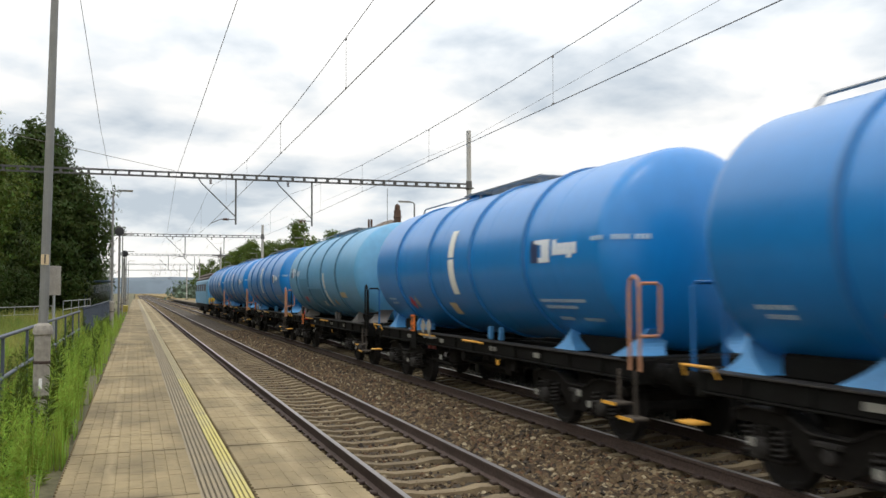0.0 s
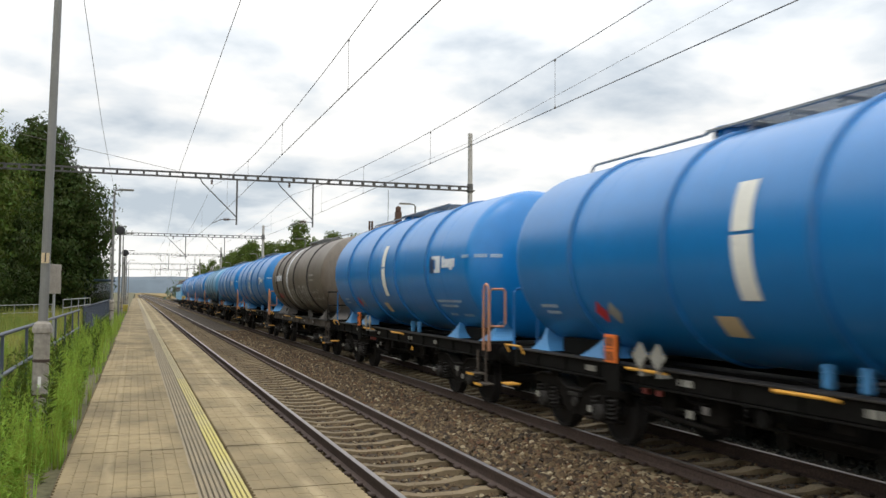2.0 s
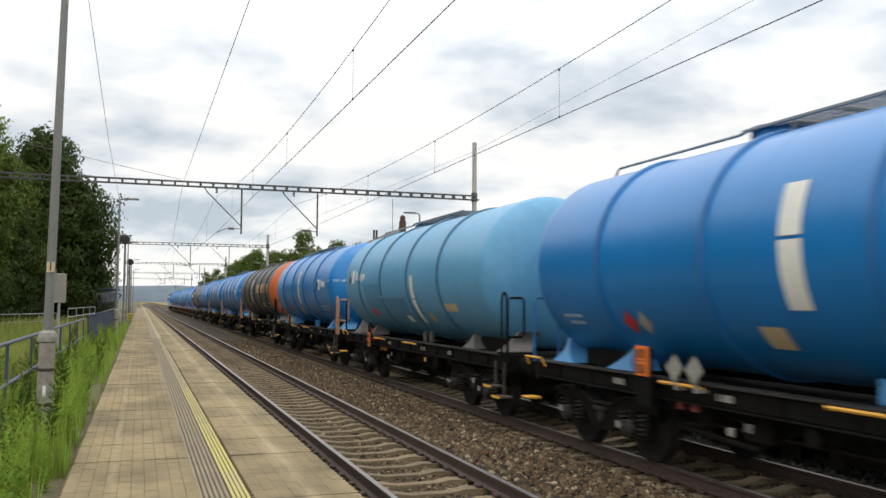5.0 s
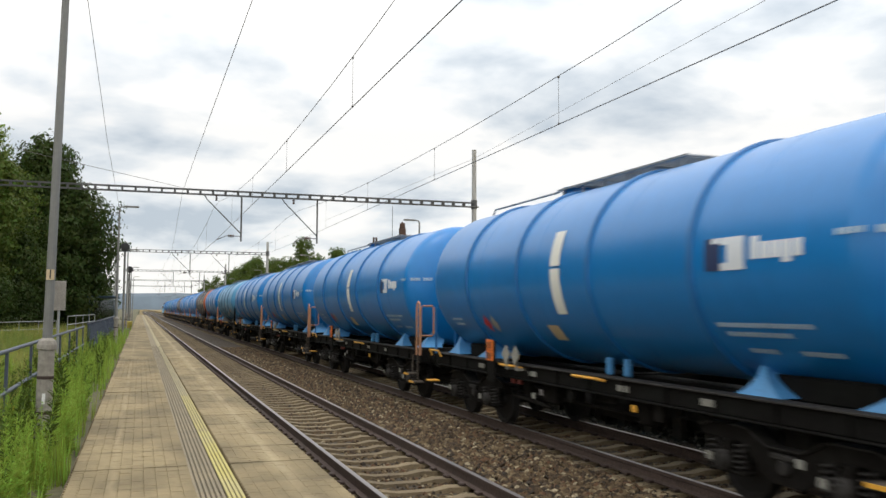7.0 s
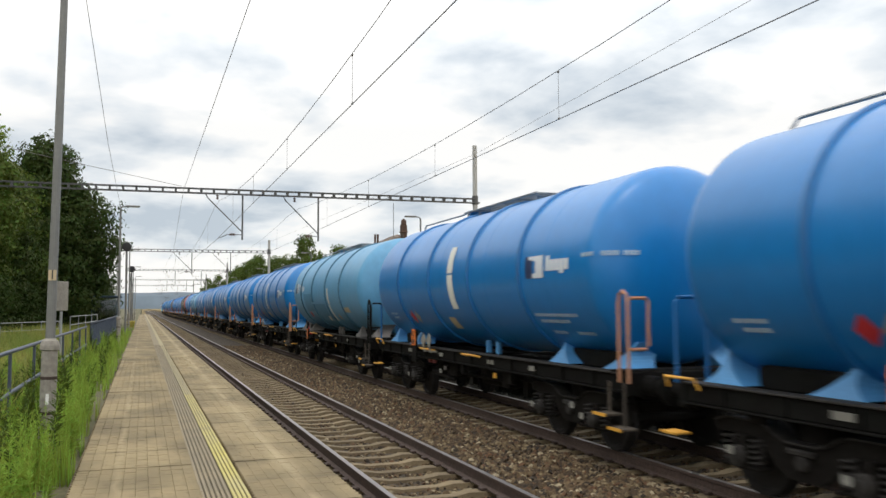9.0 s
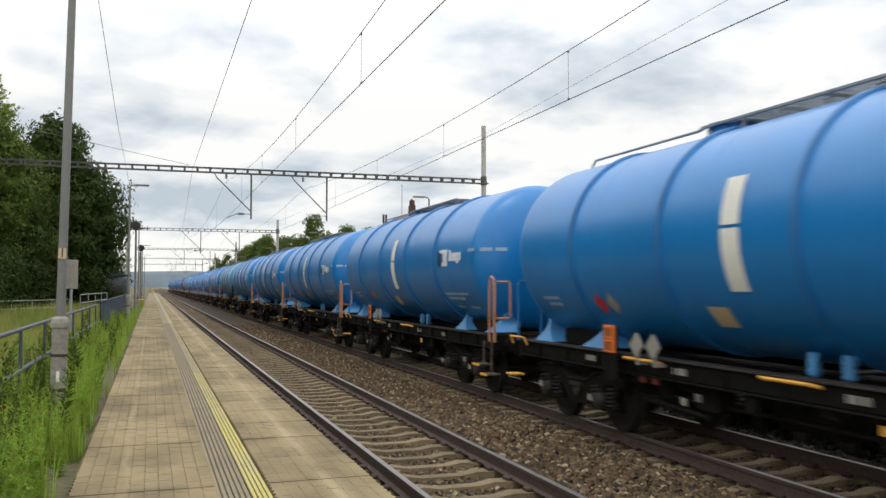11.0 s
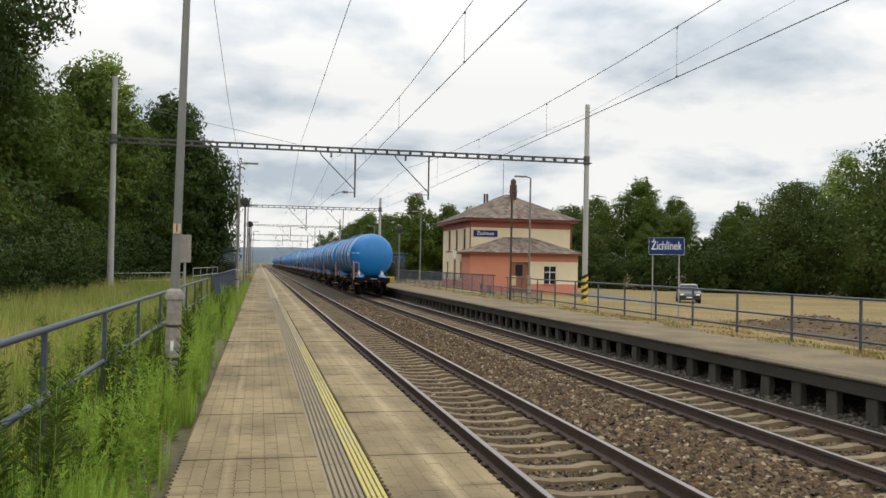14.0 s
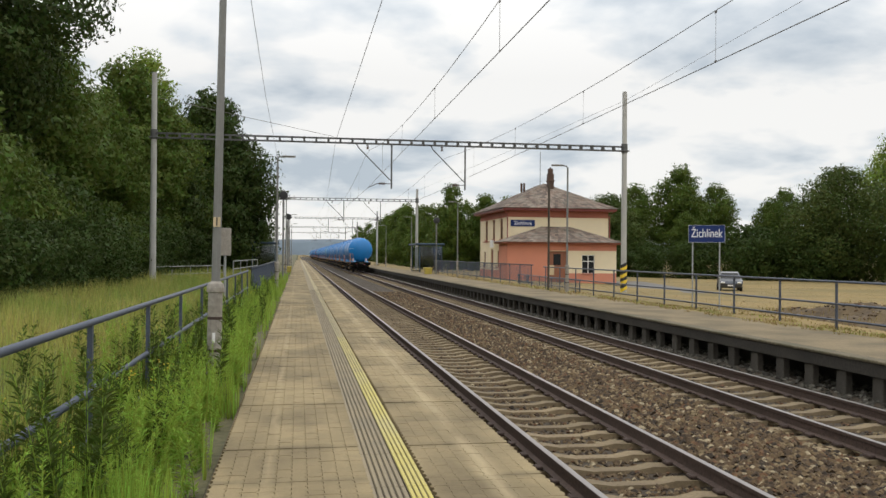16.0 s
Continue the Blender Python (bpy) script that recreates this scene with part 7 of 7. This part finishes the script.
def signal_post(x, y, z, h, label):
    g = thing("platform_mast", label, "mast", at=pose(x, y, z))
    s = Shape()
    s.tube([(0, 0, -0.3), (0, 0, h)], 0.07, 10)
    part("pole", s, M["lamp_pole"], g)
    s = Shape()
    s.lathe([(0, -0.16), (0.26, -0.14), (0.30, 0), (0.26, 0.14), (0, 0.16)], 18, pose(0, -0.1, h - 0.05))
    part("disc", s, M["black"], g, "round black head")


signal_post(-1.0, 59.0, 0, 5.6, "slim grey mast with a round black head")
signal_post(-0.95, 83.0, 0, 5.2, "slim grey mast with a round black head")
signal_post(12.6, 79.0, 0, 4.9, "slim grey mast with a round black head")
pole = Shape()
pole.tube([(12.3, 41.6, -0.3), (12.3, 41.6, 5.3)], 0.055, 10)
tagged(part("loudspeaker_pole", pole, M["bark"], label="slim dark brown pole behind the far platform"), category="pole")


def info_board():
    g = thing("notice_board", "grey framed notice board on a single grey post", "notice board", at=pose(-2.35, 29.0, -0.1, 0, 0, 50))
    s = Shape()
    s.tube([(0, 0, -0.2), (0, 0, 2.5)], 0.04, 8)
    part("post", s, M["galv"], g)
    s = Shape()
    s.box(-0.28, 0.22, -0.06, -0.04, 1.65, 2.55, 0.01)
    part("board", s, M["lamp_base"], g)


info_board()


def ramp_rail(x0, y0, x1, y1, z):
    g = thing("ramp_railing", "pale galvanised ramp railing in the tall grass", "railing", "ramp railings")
    for zz in (0.95, 0.5):
        s = Shape()
        s.tube([(x0, y0, z + zz), (x1, y1, z + zz)], 0.025, 6)
        part("rail", s, M["galv"], g)
    for k in range(5):
        q = k / 4
        s = Shape()
        s.tube([(x0 + (x1 - x0) * q, y0 + (y1 - y0) * q, z - 0.2), (x0 + (x1 - x0) * q, y0 + (y1 - y0) * q, z + 0.95)], 0.025, 6)
        part("post", s, M["galv"], g)


ramp_rail(-8.0, 50.0, -4.8, 58.0, -0.1)
ramp_rail(-3.6, 50.0, -3.0, 66.0, 0.25)

# a long low bank of earth and rubble behind the far railing
rng_r = random.Random(12)


def bank_height(x, y):
    q = abs(x - 15.9 - 0.05 * (y - 18)) / 1.5
    e = min(1.0, max(0.0, (27.5 - y) / 4.0)) * min(1.0, max(0.0, (y - 6.0) / 3.0))
    return 0.58 * max(0.0, 1 - q * q) * e * (0.8 + 0.7 * noise.noise((x * 1.1, y * 0.9, 4.0))) - 0.03


bank = Shape()
nx = 22
bank_ys = [5.5 + 0.25 * j for j in range(92)]
for y in bank_ys:
    for i in range(nx):
        x = 14.2 + 3.9 * i / (nx - 1)
        bank.v.append((x, y, ground_height(x, y) + bank_height(x, y) + 0.04 * noise.noise((x * 4, y * 4, 1.0)) * (0 < i < nx - 1)))
bank.f = [(j * nx + i, j * nx + i + 1, (j + 1) * nx + i + 1, (j + 1) * nx + i) for j in range(len(bank_ys) - 1) for i in range(nx - 1)]
bank_ob = tagged(part("rubble_bank", bank, M["bank_soil"], label="low bank of brown earth and rubble on dry grass"), category="bank", kind="structure")
lumps = Shape()
for i in range(900):
    y = rng_r.uniform(8, 27)
    x = 15.6 + 0.05 * (y - 18) + rng_r.gauss(0, 0.55)
    z = ground_height(x, y) + bank_height(x, y)
    r = rng_r.uniform(0.012, 0.05) * (1 if rng_r.random() < 0.9 else 1.7)
    lumps.box(-r, r, -r * 0.8, r * 0.8, -r * 0.6, r * 0.6, r * 0.3, pose(x, y, z, rng_r.uniform(-30, 30), rng_r.uniform(-30, 30), rng_r.uniform(0, 180)))
part("rubble", lumps, M["stone"], bank_ob, "loose grey-brown rubble", kind="stuff")
tuft = []
for i in range(4200):
    x, y = rng_r.uniform(14.2, 18.0), rng_r.uniform(7, 30)
    if noise.noise((x * 1.2, y * 0.7, 2.0)) > 0.02 or x > 16.9:
        tuft.append((x, y, ground_height(x, y) + max(0.0, bank_height(x, y)) - 0.01))
blades("dry_grass", "tufts of dry grass on the rubble bank", M["straw"], tuft, 0.16, 0.008, 38, 0.7)

# far hills and woods
rngh = random.Random(5)
s = Shape()
xs = [-2600 + 130 * i for i in range(41)]
for i, x in enumerate(xs):
    z = 38 + 22 * noise.noise((x * 0.0012, 1.5, 0)) + 8 * noise.noise((x * 0.006, 7.5, 0))
    s.v += [(x, 3000, -20), (x, 3050, z * 0.7), (x, 3300, z + 4)]
s.f = [(3 * i + k, 3 * i + 3 + k, 3 * i + 4 + k, 3 * i + 1 + k) for i in range(40) for k in (0, 1)]
tagged(part("backdrop", s, M["hill"], label="low hazy blue hills on the horizon", smooth=True), category="hills", kind="structure")
rngf = np.random.default_rng(9)
lob = []
for i in range(70):
    x = rngf.uniform(-320, 330)
    if -26 < x < 24:
        continue
    lob.append((x, rngf.uniform(420, 560), rngf.uniform(2, 6), rngf.uniform(8, 15), 8, rngf.uniform(4, 7)))
for i in range(46):
    side = -1 if i % 3 == 0 else 1
    y = rngf.uniform(270, 420)
    lob.append((side * rngf.uniform(13, 70), y, rngf.uniform(0.5, 2.5), rngf.uniform(3, 7), 6, rngf.uniform(2.5, 5)))
v, f = leaf_cloud(lob, 34000, 0.95, 77, 0.1)
tagged(new("far_wood", cloud_mesh("far_wood", v, f, M["far_wood"])), "belt of distant hazy woods", "woods", kind="stuff")


# ---------------------------------------------------------------- what moves
def motions():
    for ob, y0 in train:
        walk(ob, [(t, pose(TR2, y0 + SPEED * t, RAIL)) for t in (0.0, 4.0, 8.0, 12.0, 16.0)])


build_paving(platform)
motions()
